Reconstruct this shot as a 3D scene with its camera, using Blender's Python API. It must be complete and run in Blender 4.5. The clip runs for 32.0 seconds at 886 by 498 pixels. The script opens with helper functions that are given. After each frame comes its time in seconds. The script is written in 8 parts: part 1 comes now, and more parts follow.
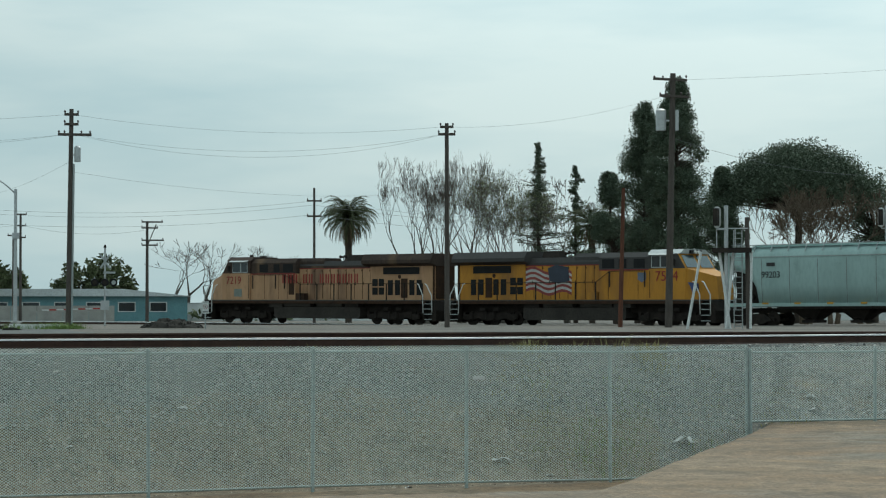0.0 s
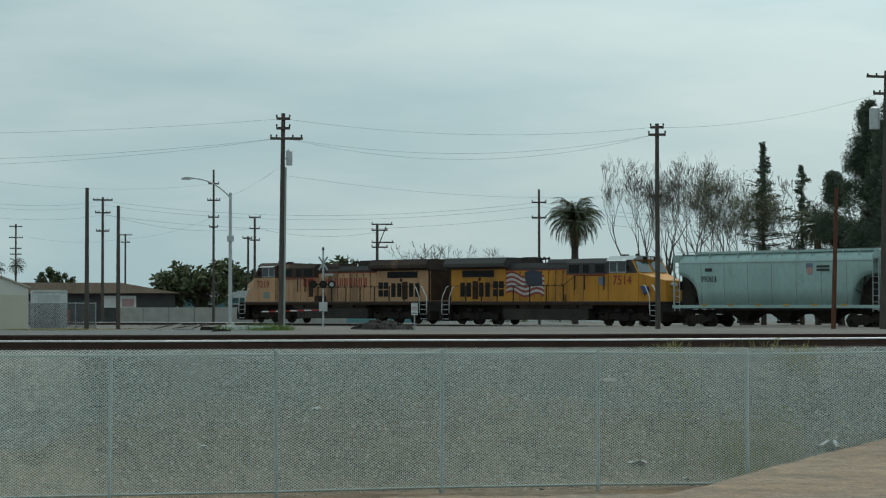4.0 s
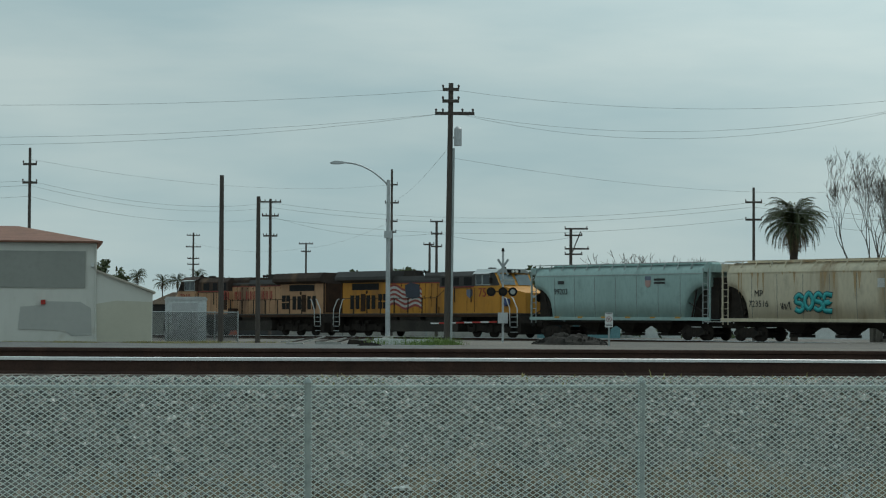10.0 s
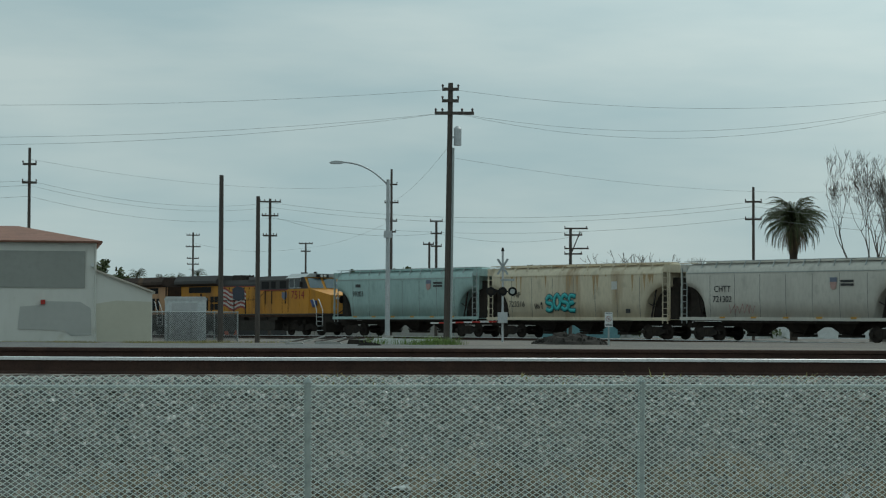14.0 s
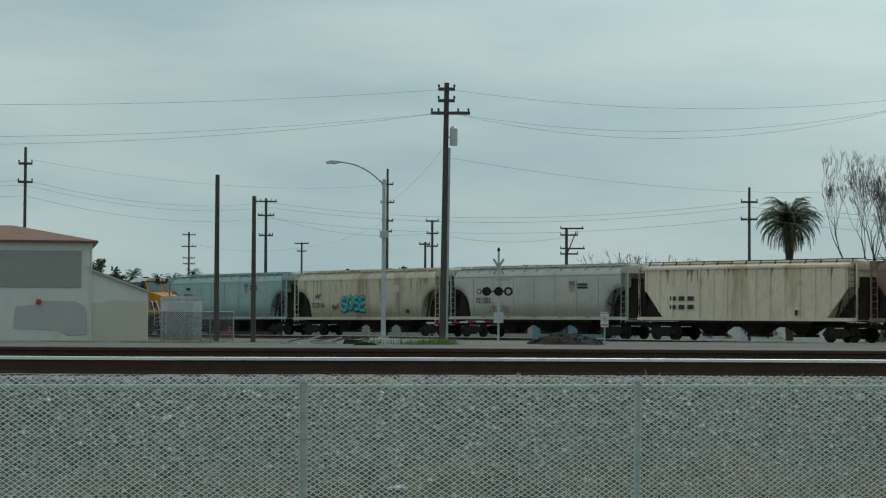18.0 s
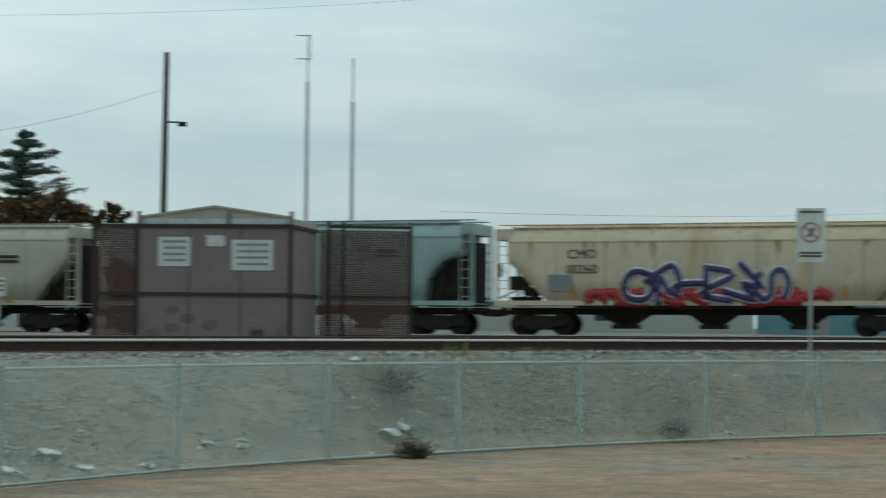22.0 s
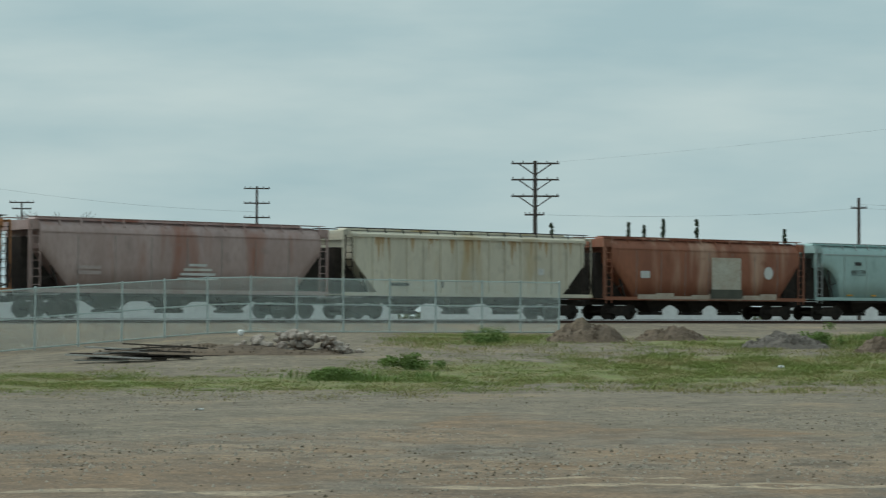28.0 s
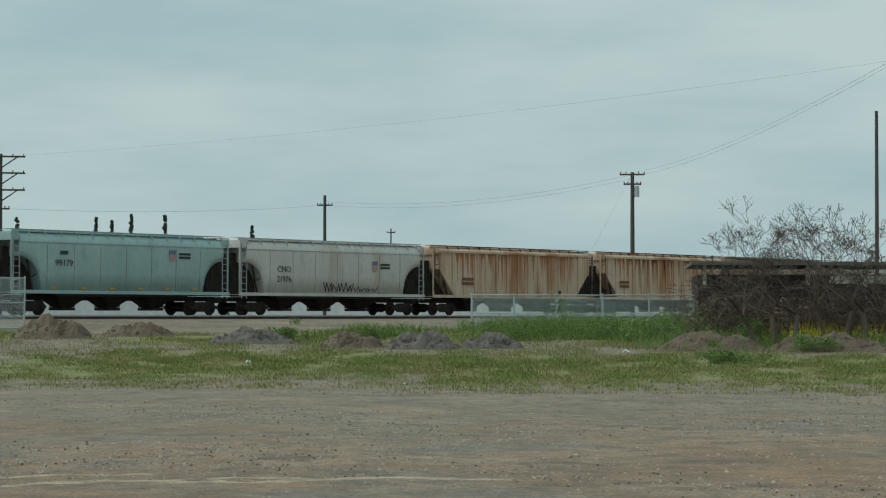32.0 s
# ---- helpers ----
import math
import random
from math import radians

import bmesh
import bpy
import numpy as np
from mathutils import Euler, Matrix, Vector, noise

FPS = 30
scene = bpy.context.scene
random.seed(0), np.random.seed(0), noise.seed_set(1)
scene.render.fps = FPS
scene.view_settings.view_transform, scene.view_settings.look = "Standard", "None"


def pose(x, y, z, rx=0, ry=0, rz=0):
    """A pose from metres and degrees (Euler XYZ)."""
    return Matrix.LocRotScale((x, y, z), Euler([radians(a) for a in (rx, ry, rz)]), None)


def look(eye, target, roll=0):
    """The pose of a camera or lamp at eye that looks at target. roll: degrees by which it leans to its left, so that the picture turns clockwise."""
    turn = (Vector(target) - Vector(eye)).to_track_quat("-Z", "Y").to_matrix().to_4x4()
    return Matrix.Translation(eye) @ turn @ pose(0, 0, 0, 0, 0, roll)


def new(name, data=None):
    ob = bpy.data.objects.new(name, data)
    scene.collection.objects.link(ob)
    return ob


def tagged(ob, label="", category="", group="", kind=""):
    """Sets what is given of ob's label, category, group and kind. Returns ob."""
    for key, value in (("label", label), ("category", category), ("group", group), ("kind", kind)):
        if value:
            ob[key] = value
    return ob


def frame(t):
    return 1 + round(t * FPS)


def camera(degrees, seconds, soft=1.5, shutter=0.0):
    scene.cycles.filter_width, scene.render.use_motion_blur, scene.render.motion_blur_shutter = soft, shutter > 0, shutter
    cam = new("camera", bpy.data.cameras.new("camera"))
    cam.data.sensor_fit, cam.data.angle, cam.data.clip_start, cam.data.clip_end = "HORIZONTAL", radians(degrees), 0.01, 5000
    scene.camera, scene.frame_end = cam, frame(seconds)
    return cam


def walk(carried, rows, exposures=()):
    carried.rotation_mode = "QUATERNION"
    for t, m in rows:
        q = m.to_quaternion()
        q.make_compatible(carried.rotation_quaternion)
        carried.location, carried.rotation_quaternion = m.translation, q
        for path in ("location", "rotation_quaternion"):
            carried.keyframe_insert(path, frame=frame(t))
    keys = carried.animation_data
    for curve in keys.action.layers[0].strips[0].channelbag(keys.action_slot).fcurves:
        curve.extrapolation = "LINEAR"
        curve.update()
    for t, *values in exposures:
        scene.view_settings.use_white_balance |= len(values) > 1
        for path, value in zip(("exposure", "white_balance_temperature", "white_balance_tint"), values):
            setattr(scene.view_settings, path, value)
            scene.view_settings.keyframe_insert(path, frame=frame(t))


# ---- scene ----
FOV = 2 * math.degrees(math.atan(784 / 3900))
EYE_Z = 1.95
cam = camera(FOV, 32.0, soft=1.15, shutter=0.2)

# seconds, azimuth (clockwise from +y), pitch, roll, metres drawn back along the view
PATH = [
    (0.0, -0.054, 1.713, -0.10, 19.50),
    (0.5, -0.672, 1.677, -0.10, 19.50),
    (1.0, -1.539, 1.741, -0.10, 19.50),
    (1.5, -2.443, 1.693, -0.10, 19.50),
    (2.0, -3.477, 1.743, -0.10, 19.50),
    (2.5, -4.415, 1.711, -0.10, 19.50),
    (3.0, -5.243, 1.750, -0.10, 19.50),
    (3.5, -6.002, 1.713, -0.10, 19.50),
    (4.0, -6.634, 1.761, -0.10, 19.50),
    (4.5, -7.224, 1.753, -0.10, 19.50),
    (5.5, -7.860, 1.800, -0.06, 18.40),
    (6.5, -8.318, 1.888, 0.00, 13.40),
    (7.0, -9.216, 2.128, 0.05, 2.90),
    (7.5, -10.459, 2.208, 0.15, 0.00),
    (8.0, -11.303, 2.205, 0.18, 0.00),
    (8.5, -12.020, 2.208, 0.23, 0.00),
    (9.0, -12.249, 2.202, 0.25, 0.00),
    (9.5, -11.845, 2.199, 0.20, 0.00),
    (10.0, -11.852, 2.187, 0.24, 0.00),
    (10.5, -11.856, 2.181, 0.25, 0.00),
    (11.0, -11.848, 2.181, 0.25, 0.00),
    (11.5, -11.848, 2.181, 0.25, 0.00),
    (12.0, -11.836, 2.183, 0.23, 0.00),
    (12.5, -11.844, 2.180, 0.21, 0.00),
    (13.0, -11.844, 2.182, 0.22, 0.00),
    (13.5, -11.844, 2.180, 0.21, 0.00),
    (15.5, -11.844, 2.180, 0.21, 0.00),
    (16.0, -11.761, 2.176, 0.27, 0.00),
    (16.5, -11.727, 2.179, 0.23, 0.00),
    (17.0, -11.739, 2.179, 0.23, 0.00),
    (17.5, -11.741, 2.179, 0.23, 0.00),
    (18.0, -11.739, 2.178, 0.26, 0.00),
    (18.5, -11.260, 2.162, 0.24, 0.00),
    (19.0, -9.298, 2.140, 0.15, 0.00),
    (19.5, -6.284, 2.105, 0.11, 0.00),
    (20.0, -0.954, 2.051, -0.00, 0.00),
    (20.5, 5.663, 1.998, 0.12, 0.00),
    (21.0, 14.532, 1.953, 0.58, 0.00),
    (21.5, 22.489, 1.972, 0.29, 0.00),
    (22.0, 30.572, 1.977, 0.63, 0.00),
    (22.5, 41.889, 1.998, 0.50, 0.00),
    (23.0, 50.013, 2.017, 0.45, 0.00),
    (23.5, 56.749, 2.018, 0.35, 0.00),
    (24.0, 64.938, 1.998, 0.28, 0.00),
    (24.5, 71.339, 1.984, 0.26, 0.00),
    (25.0, 77.705, 1.942, 0.10, 0.00),
    (25.5, 81.328, 1.911, -0.20, 0.00),
    (27.5, 97.072, 1.792, 0.31, 0.00),
    (28.0, 101.287, 1.756, 0.17, 0.00),
    (28.5, 105.263, 1.741, 0.11, 0.00),
    (29.0, 107.731, 1.709, 0.12, 0.00),
    (29.5, 110.701, 1.688, 0.08, 0.00),
    (30.0, 112.973, 1.653, 0.10, 0.00),
    (30.5, 114.885, 1.672, 0.06, 0.00),
    (31.0, 115.106, 1.673, 0.06, 0.00),
    (31.5, 115.100, 1.678, 0.08, 0.00),
    (32.0, 115.054, 1.672, 0.08, 0.00),
]


def eye_row(t, az, pitch, roll, back):
    a, p = radians(az), radians(pitch)
    eye = Vector((-back * math.sin(a), -back * math.cos(a), EYE_Z + 0.009 * back))
    way = Vector((math.sin(a) * math.cos(p), math.cos(a) * math.cos(p), math.sin(p)))
    return t, look(eye, eye + way * 50, roll)


walk(cam, [eye_row(*r) for r in PATH], exposures=((0.0, 0.14), (2.0, 0.09), (4.5, -0.04), (7.0, -0.13), (18.5, -0.16), (20.0, -0.04), (21.0, 0.2), (21.5, 0.05), (22.0, 0.03), (23.5, 0.03), (32.0, -0.05)))

# ---- light ----
world = bpy.data.worlds.new("overcast_sky")
scene.world = world
world.use_nodes = True
wn, wl = world.node_tree.nodes, world.node_tree.links
wn.clear()
SUN_EL, SUN_AZ = radians(52), radians(14)
w_out = wn.new("ShaderNodeOutputWorld")
w_bg = wn.new("ShaderNodeBackground")
w_sky = wn.new("ShaderNodeTexSky")
w_sky.sky_type = "NISHITA"
w_sky.sun_disc = False
w_sky.sun_elevation, w_sky.sun_rotation = SUN_EL, SUN_AZ
w_sky.air_density, w_sky.dust_density = 1.0, 3.0
w_co = wn.new("ShaderNodeTexCoord")
w_map = wn.new("ShaderNodeMapping")
w_map.inputs["Scale"].default_value = (2.6, 2.6, 13.0)
wl.new(w_co.outputs["Generated"], w_map.inputs["Vector"])
w_noise = wn.new("ShaderNodeTexNoise")
w_noise.inputs["Scale"].default_value = 1.7
w_noise.inputs["Detail"].default_value = 5.0
w_noise.inputs["Roughness"].default_value = 0.52
wl.new(w_map.outputs["Vector"], w_noise.inputs["Vector"])
w_ramp = wn.new("ShaderNodeValToRGB")
w_ramp.color_ramp.elements[0].position, w_ramp.color_ramp.elements[1].position = 0.36, 0.66
w_ramp.color_ramp.elements[0].color = (0.487, 0.685, 0.722, 1)
w_ramp.color_ramp.elements[1].color = (0.678, 0.838, 0.833, 1)
wl.new(w_noise.outputs["Fac"], w_ramp.inputs["Fac"])
w_mix = wn.new("ShaderNodeMix")
w_mix.data_type = "RGBA"
w_mix.inputs["Factor"].default_value = 0.93
w_dim = wn.new("ShaderNodeVectorMath")
w_dim.operation = "SCALE"
w_dim.inputs["Scale"].default_value = 0.1
wl.new(w_sky.outputs["Color"], w_dim.inputs[0])
wl.new(w_dim.outputs["Vector"], w_mix.inputs["A"])
wl.new(w_ramp.outputs["Color"], w_mix.inputs["B"])
# the cloud is thinner and brighter towards the hidden sun
w_dot = wn.new("ShaderNodeVectorMath")
w_dot.operation = "DOT_PRODUCT"
w_dot.inputs[1].default_value = (math.sin(SUN_AZ) * math.cos(SUN_EL), math.cos(SUN_AZ) * math.cos(SUN_EL), math.sin(SUN_EL))
wl.new(w_co.outputs["Generated"], w_dot.inputs[0])
w_glow = wn.new("ShaderNodeMapRange")
w_glow.interpolation_type = "SMOOTHSTEP"
w_glow.inputs["From Min"].default_value, w_glow.inputs["From Max"].default_value = 0.60, 1.0
w_glow.inputs["To Min"].default_value, w_glow.inputs["To Max"].default_value = 0.775, 1.85
wl.new(w_dot.outputs["Value"], w_glow.inputs["Value"])
wl.new(w_mix.outputs["Result"], w_bg.inputs["Color"])
wl.new(w_glow.outputs["Result"], w_bg.inputs["Strength"])
wl.new(w_bg.outputs["Background"], w_out.inputs["Surface"])

sun = new("sun", bpy.data.lights.new("sun", "SUN"))
sun.data.energy, sun.data.angle, sun.data.color = 0.95, radians(25), (1.0, 0.96, 0.9)
sun.matrix_world = look((100 * math.sin(SUN_AZ) * math.cos(SUN_EL), 100 * math.cos(SUN_AZ) * math.cos(SUN_EL), 100 * math.sin(SUN_EL)), (0, 0, 0))
scene.view_settings.exposure = 0.0


# ---- materials ----
def mat(name, col, col2=None, scale=2.0, rough=0.7, metal=0.0, bump=0.0, bump_scale=30.0, stretch=(1, 1, 1),
        rust=None, rust_amt=0.5, rust_scale=0.8, rust_stretch=(1, 1, 0.18), dirt=None, dirt_amt=0.0, coords="Object", grain=1.0, gloss=0.3):
    """A surface with grain at two scales, optional streaks of a third colour and blotches of a fourth."""
    m = bpy.data.materials.new(name)
    m.use_nodes = True
    n, l = m.node_tree.nodes, m.node_tree.links
    b = n["Principled BSDF"]
    b.inputs["Roughness"].default_value, b.inputs["Metallic"].default_value = rough, metal
    b.inputs["Specular IOR Level"].default_value = 0.5 if rough < 0.4 else gloss
    tc = n.new("ShaderNodeTexCoord")

    def noise_at(sc, st, detail=4.0):
        mp = n.new("ShaderNodeMapping")
        mp.inputs["Scale"].default_value = st
        l.new(tc.outputs[coords], mp.inputs["Vector"])
        t = n.new("ShaderNodeTexNoise")
        t.inputs["Scale"].default_value, t.inputs["Detail"].default_value = sc, detail
        l.new(mp.outputs["Vector"], t.inputs["Vector"])
        return t.outputs["Fac"]

    def ramp(fac, a, z):
        r = n.new("ShaderNodeMapRange")
        r.inputs["From Min"].default_value, r.inputs["From Max"].default_value = a, z
        l.new(fac, r.inputs["Value"])
        return r.outputs["Result"]

    def mix(fac, a, z):
        x = n.new("ShaderNodeMix")
        x.data_type = "RGBA"
        l.new(fac, x.inputs["Factor"])
        for s, v in (("A", a), ("B", z)):
            if isinstance(v, tuple):
                x.inputs[s].default_value = (*v, 1)
            else:
                l.new(v, x.inputs[s])
        return x.outputs["Result"]

    col2 = col2 or tuple(c * 0.78 for c in col)
    c = mix(ramp(noise_at(scale, stretch), 0.3, 0.7), col, col2)
    fine = noise_at(scale * 9, stretch, 3.0)
    c = mix(ramp(fine, 0.45, 0.95), c, tuple(v * (1 - 0.4 * grain) for v in col2))
    if rust:
        c = mix(ramp(noise_at(rust_scale, rust_stretch, 6.0), 0.62 - 0.3 * rust_amt, 0.78 - 0.2 * rust_amt), c, rust)
    if dirt:
        c = mix(ramp(noise_at(1.1, (1, 1, 1), 5.0), 0.7 - 0.4 * dirt_amt, 0.9 - 0.3 * dirt_amt), c, dirt)
    l.new(c, b.inputs["Base Color"])
    if bump:
        bp = n.new("ShaderNodeBump")
        bp.inputs["Strength"].default_value, bp.inputs["Distance"].default_value = bump, 0.03
        l.new(noise_at(bump_scale, stretch, 5.0), bp.inputs["Height"])
        l.new(bp.outputs["Normal"], b.inputs["Normal"])
    return m


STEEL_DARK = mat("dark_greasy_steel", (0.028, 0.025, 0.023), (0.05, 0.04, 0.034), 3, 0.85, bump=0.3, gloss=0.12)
STEEL_GREY = mat("grey_galvanised_steel", (0.42, 0.45, 0.45), (0.34, 0.37, 0.37), 3, 0.5, 0.4)
RAIL_RUST = mat("rusty_rail_web", (0.075, 0.04, 0.03), (0.05, 0.028, 0.022), 5, 0.85, bump=0.3)
# the polished head's sheen is put into a pale, mostly diffuse base colour
RAIL_HEAD = mat("polished_rail_head_pale_sheen", (0.72, 0.72, 0.72), (0.62, 0.62, 0.62), 6, 0.35, 0.25)
TIE_WOOD = mat("weathered_tie_wood", (0.10, 0.08, 0.065), (0.06, 0.05, 0.045), 6, 0.9, bump=0.5)
POLE_WOOD = mat("dark_weathered_pole_wood", (0.125, 0.105, 0.092), (0.08, 0.067, 0.06), 4, 0.9, bump=0.5, stretch=(4, 4, 0.4))
POLE_RED = mat("reddish_brown_pole_wood", (0.17, 0.065, 0.04), (0.10, 0.045, 0.03), 4, 0.9, bump=0.5, stretch=(4, 4, 0.4))
WIRE = mat("weathered_grey_cable", (0.24, 0.265, 0.27), rough=0.6)
FENCE_PAINT = mat("pale_aqua_fence_coating", (0.42, 0.49, 0.48), (0.33, 0.39, 0.385), 2, 0.6)
FENCE_MESH = mat("pale_aqua_chain_link", (0.72, 0.80, 0.775), (0.64, 0.73, 0.70), 2, 0.5, grain=0.3)
WHITE_PAINT = mat("white_paint", (0.75, 0.76, 0.75), (0.62, 0.63, 0.62), 2, 0.5)
BLACK_PAINT = mat("black_paint", (0.025, 0.025, 0.026), rough=0.7, gloss=0.1)
RED_PAINT = mat("red_paint", (0.5, 0.05, 0.04), rough=0.6)
GLASS_DARK = mat("dark_window_glass", (0.03, 0.04, 0.045), rough=0.1)
GLASS_PALE = mat("sky_reflecting_windscreen", (0.11, 0.145, 0.16), rough=0.08, metal=0.4)


# ---- mesh helpers ----
class Mb:
    """Collects vertices and faces of one mesh."""

    def __init__(self):
        self.v, self.f, self.s = [], [], []

    def face(self, pts, smooth=False):
        k = len(self.v)
        self.v += [tuple(p) for p in pts]
        self.f.append(tuple(range(k, k + len(pts))))
        self.s.append(smooth)
        return self

    def box(self, c, d, m=None):
        x, y, z = (v / 2 for v in d)
        p = [Vector((i * x, j * y, k * z)) for i in (-1, 1) for j in (-1, 1) for k in (-1, 1)]
        c = Vector(c)
        p = [(m @ q if m else q) + c for q in p]
        k = len(self.v)
        self.v += [tuple(q) for q in p]
        for f in ((0, 1, 3, 2), (4, 6, 7, 5), (0, 4, 5, 1), (2, 3, 7, 6), (0, 2, 6, 4), (1, 5, 7, 3)):
            self.f.append(tuple(k + i for i in f))
            self.s.append(False)
        return self

    def span(self, a, b):
        """An upright box between two opposite corners."""
        return self.box([(p + q) / 2 for p, q in zip(a, b)], [abs(q - p) for p, q in zip(a, b)])

    def beam(self, a, b, w, h=None):
        a, b = Vector(a), Vector(b)
        q = (b - a).to_track_quat("X", "Z").to_matrix()
        return self.box((a + b) / 2, ((b - a).length, w, h or w), q)

    def tube(self, a, b, r, r2=None, n=8, caps=True):
        a, b = Vector(a), Vector(b)
        r2 = r if r2 is None else r2
        q = (b - a).to_track_quat("Z", "Y").to_matrix()
        k = len(self.v)
        ring = [Vector((math.cos(2 * math.pi * i / n), math.sin(2 * math.pi * i / n), 0)) for i in range(n)]
        self.v += [tuple(a + q @ (p * r)) for p in ring] + [tuple(b + q @ (p * r2)) for p in ring]
        for i in range(n):
            j = (i + 1) % n
            self.f.append((k + i, k + j, k + n + j, k + n + i))
            self.s.append(n > 4)
        if caps and n > 2:
            self.face([b + q @ (p * r2) for p in ring])
            self.face([a + q @ (p * r) for p in reversed(ring)])
        return self

    def path(self, pts, r, n=5):
        """One bent tube through pts."""
        pts = [Vector(p) for p in pts]
        k0 = len(self.v)
        for i, p in enumerate(pts):
            t = (pts[min(i + 1, len(pts) - 1)] - pts[max(i - 1, 0)])
            q = t.to_track_quat("Z", "Y").to_matrix()
            self.v += [tuple(p + q @ Vector((math.cos(2 * math.pi * j / n), math.sin(2 * math.pi * j / n), 0)) * r) for j in range(n)]
        for i in range(len(pts) - 1):
            for j in range(n):
                m = (j + 1) % n
                self.f.append((k0 + i * n + j, k0 + i * n + m, k0 + (i + 1) * n + m, k0 + (i + 1) * n + j))
                self.s.append(n > 4)
        e = k0 + (len(pts) - 1) * n
        self.f += [tuple(k0 + j for j in reversed(range(n))), tuple(e + j for j in range(n))]
        self.s += [False, False]
        return self

    def lathe(self, prof, n=20):
        """A closed turned shape about the y axis; prof: (y, radius)."""
        k0 = len(self.v)
        for y, r in prof:
            self.v += [(r * math.cos(2 * math.pi * j / n), y, r * math.sin(2 * math.pi * j / n)) for j in range(n)]
        for i in range(len(prof) - 1):
            for j in range(n):
                m = (j + 1) % n
                self.f.append((k0 + i * n + m, k0 + i * n + j, k0 + (i + 1) * n + j, k0 + (i + 1) * n + m))
                self.s.append(False)
        e = k0 + (len(prof) - 1) * n
        self.f += [tuple(k0 + j for j in range(n)), tuple(e + j for j in reversed(range(n)))]
        self.s += [False, False]
        return self

    def prism(self, poly, y0, y1):
        """Side outline (x, z) drawn out from y0 to y1."""
        a = [(x, y0, z) for x, z in poly]
        b = [(x, y1, z) for x, z in poly]
        area = sum(p[0] * q[1] - q[0] * p[1] for p, q in zip(poly, poly[1:] + poly[:1]))
        if area < 0:
            a, b = a[::-1], b[::-1]
        self.face(a)
        self.face(b[::-1])
        for i in range(len(a)):
            j = (i + 1) % len(a)
            self.face((a[j], a[i], b[i], b[j]))
        return self

    def frustum(self, c, d0, d1, h):
        x, y, z = c
        lo = [(x + i * d0[0] / 2, y + j * d0[1] / 2, z) for i, j in ((-1, -1), (1, -1), (1, 1), (-1, 1))]
        hi = [(x + i * d1[0] / 2, y + j * d1[1] / 2, z + h) for i, j in ((-1, -1), (1, -1), (1, 1), (-1, 1))]
        self.face(lo[::-1])
        self.face(hi)
        for i in range(4):
            j = (i + 1) % 4
            self.face((lo[i], lo[j], hi[j], hi[i]))
        return self

    def blob(self, c, r, rnd, n=2, squash=1.0):
        b = bmesh.new()
        bmesh.ops.create_icosphere(b, subdivisions=n, radius=1.0)
        k = len(self.v)
        for q in b.verts:
            s = rnd.uniform(0.75, 1.2)
            self.v.append((c[0] + q.co.x * r * s, c[1] + q.co.y * r * s, c[2] + q.co.z * r * s * squash))
        for f in b.faces:
            self.f.append(tuple(k + q.index for q in f.verts))
            self.s.append(False)
        b.free()
        return self

    def mesh(self, name, material):
        me = bpy.data.meshes.new(name)
        me.from_pydata(self.v, [], self.f)
        me.polygons.foreach_set("use_smooth", self.s)
        for m in material if isinstance(material, (list, tuple)) else [material]:
            me.materials.append(m)
        me.update()
        return me


def part(name, mb, material, parent, label="", m=None):
    """Links a mesh builder, or a ready mesh, as ONE mesh object under a thing or a part."""
    ob = new(name, mb if isinstance(mb, bpy.types.Mesh) else mb.mesh(name, material))
    ob.parent = parent
    if m:
        ob.matrix_basis = m
    if label:
        ob["label"] = label
    return ob


def thing(name, m, label, category, group="", kind=""):
    ob = new(name)
    ob.empty_display_size = 0.3
    ob.matrix_basis = m
    return tagged(ob, label, category, group, kind)


def solo(name, mb, material, label, category, m=None, group="", kind=""):
    ob = new(name, mb.mesh(name, material))
    if m:
        ob.matrix_basis = m
    return tagged(ob, label, category, group, kind)


def at(az, d, z=0.0):
    """A place by azimuth and distance from the viewing spot."""
    return Vector((d * math.sin(radians(az)), d * math.cos(radians(az)), z))


def facing(az, d, z=0.0, turn=0.0):
    """A pose at that place, its local -y towards the viewing spot."""
    p = at(az, d, z)
    return pose(p.x, p.y, p.z, 0, 0, -az + turn)


def words(text, size, material, parent, m, name="lettering", align="CENTER", label=""):
    cu = bpy.data.curves.new(name, "FONT")
    cu.body, cu.size, cu.align_x, cu.align_y, cu.extrude = text, size, align, "CENTER", 0.004
    cu.materials.append(material)
    ob = new(name, cu)
    ob.parent, ob.matrix_basis = parent, m
    if label:
        ob["label"] = label
    return ob


# ---- plan: heights and lines ----
FENCE_AZ = (-70, -60, -30, -15, -6.7, 1.1, 8, 14.2, 14.9, 19.3, 27.6, 31, 40.3, 47.4, 55.5, 63, 71.1, 75.7, 88.6, 95.7, 104.3, 116, 122, 140)
FENCE_D = (29, 23.7, 19.3, 19.4, 20.1, 20.9, 22.4, 24.43, 24.66, 26.1, 31.4, 33.6, 40.4, 45.7, 54, 66, 80, 79, 88, 98, 108, 100, 100, 100)
FENCE_Z = (-1.05, -1.05, -1.05, -1.05, -1.05, -1.05, -1.04, -1.0, 0, 0, 0, 0, 0, 0, 0, 0, 0, 0, 0.28, 1.2, 1.14, 1.15, 1.15, 1.15)
NEAR_AZ = (-60, -30, -20, -10, 0, 10, 19, 30.6, 42, 50, 58, 65, 68, 75, 80, 90, 100, 110, 120, 130)
NEAR_D = (34, 26.5, 24.6, 24.9, 26, 29.2, 33, 38.5, 47, 53.5, 66, 79.5, 83, 86.7, 89.8, 97.8, 110.5, 129.5, 160, 200)
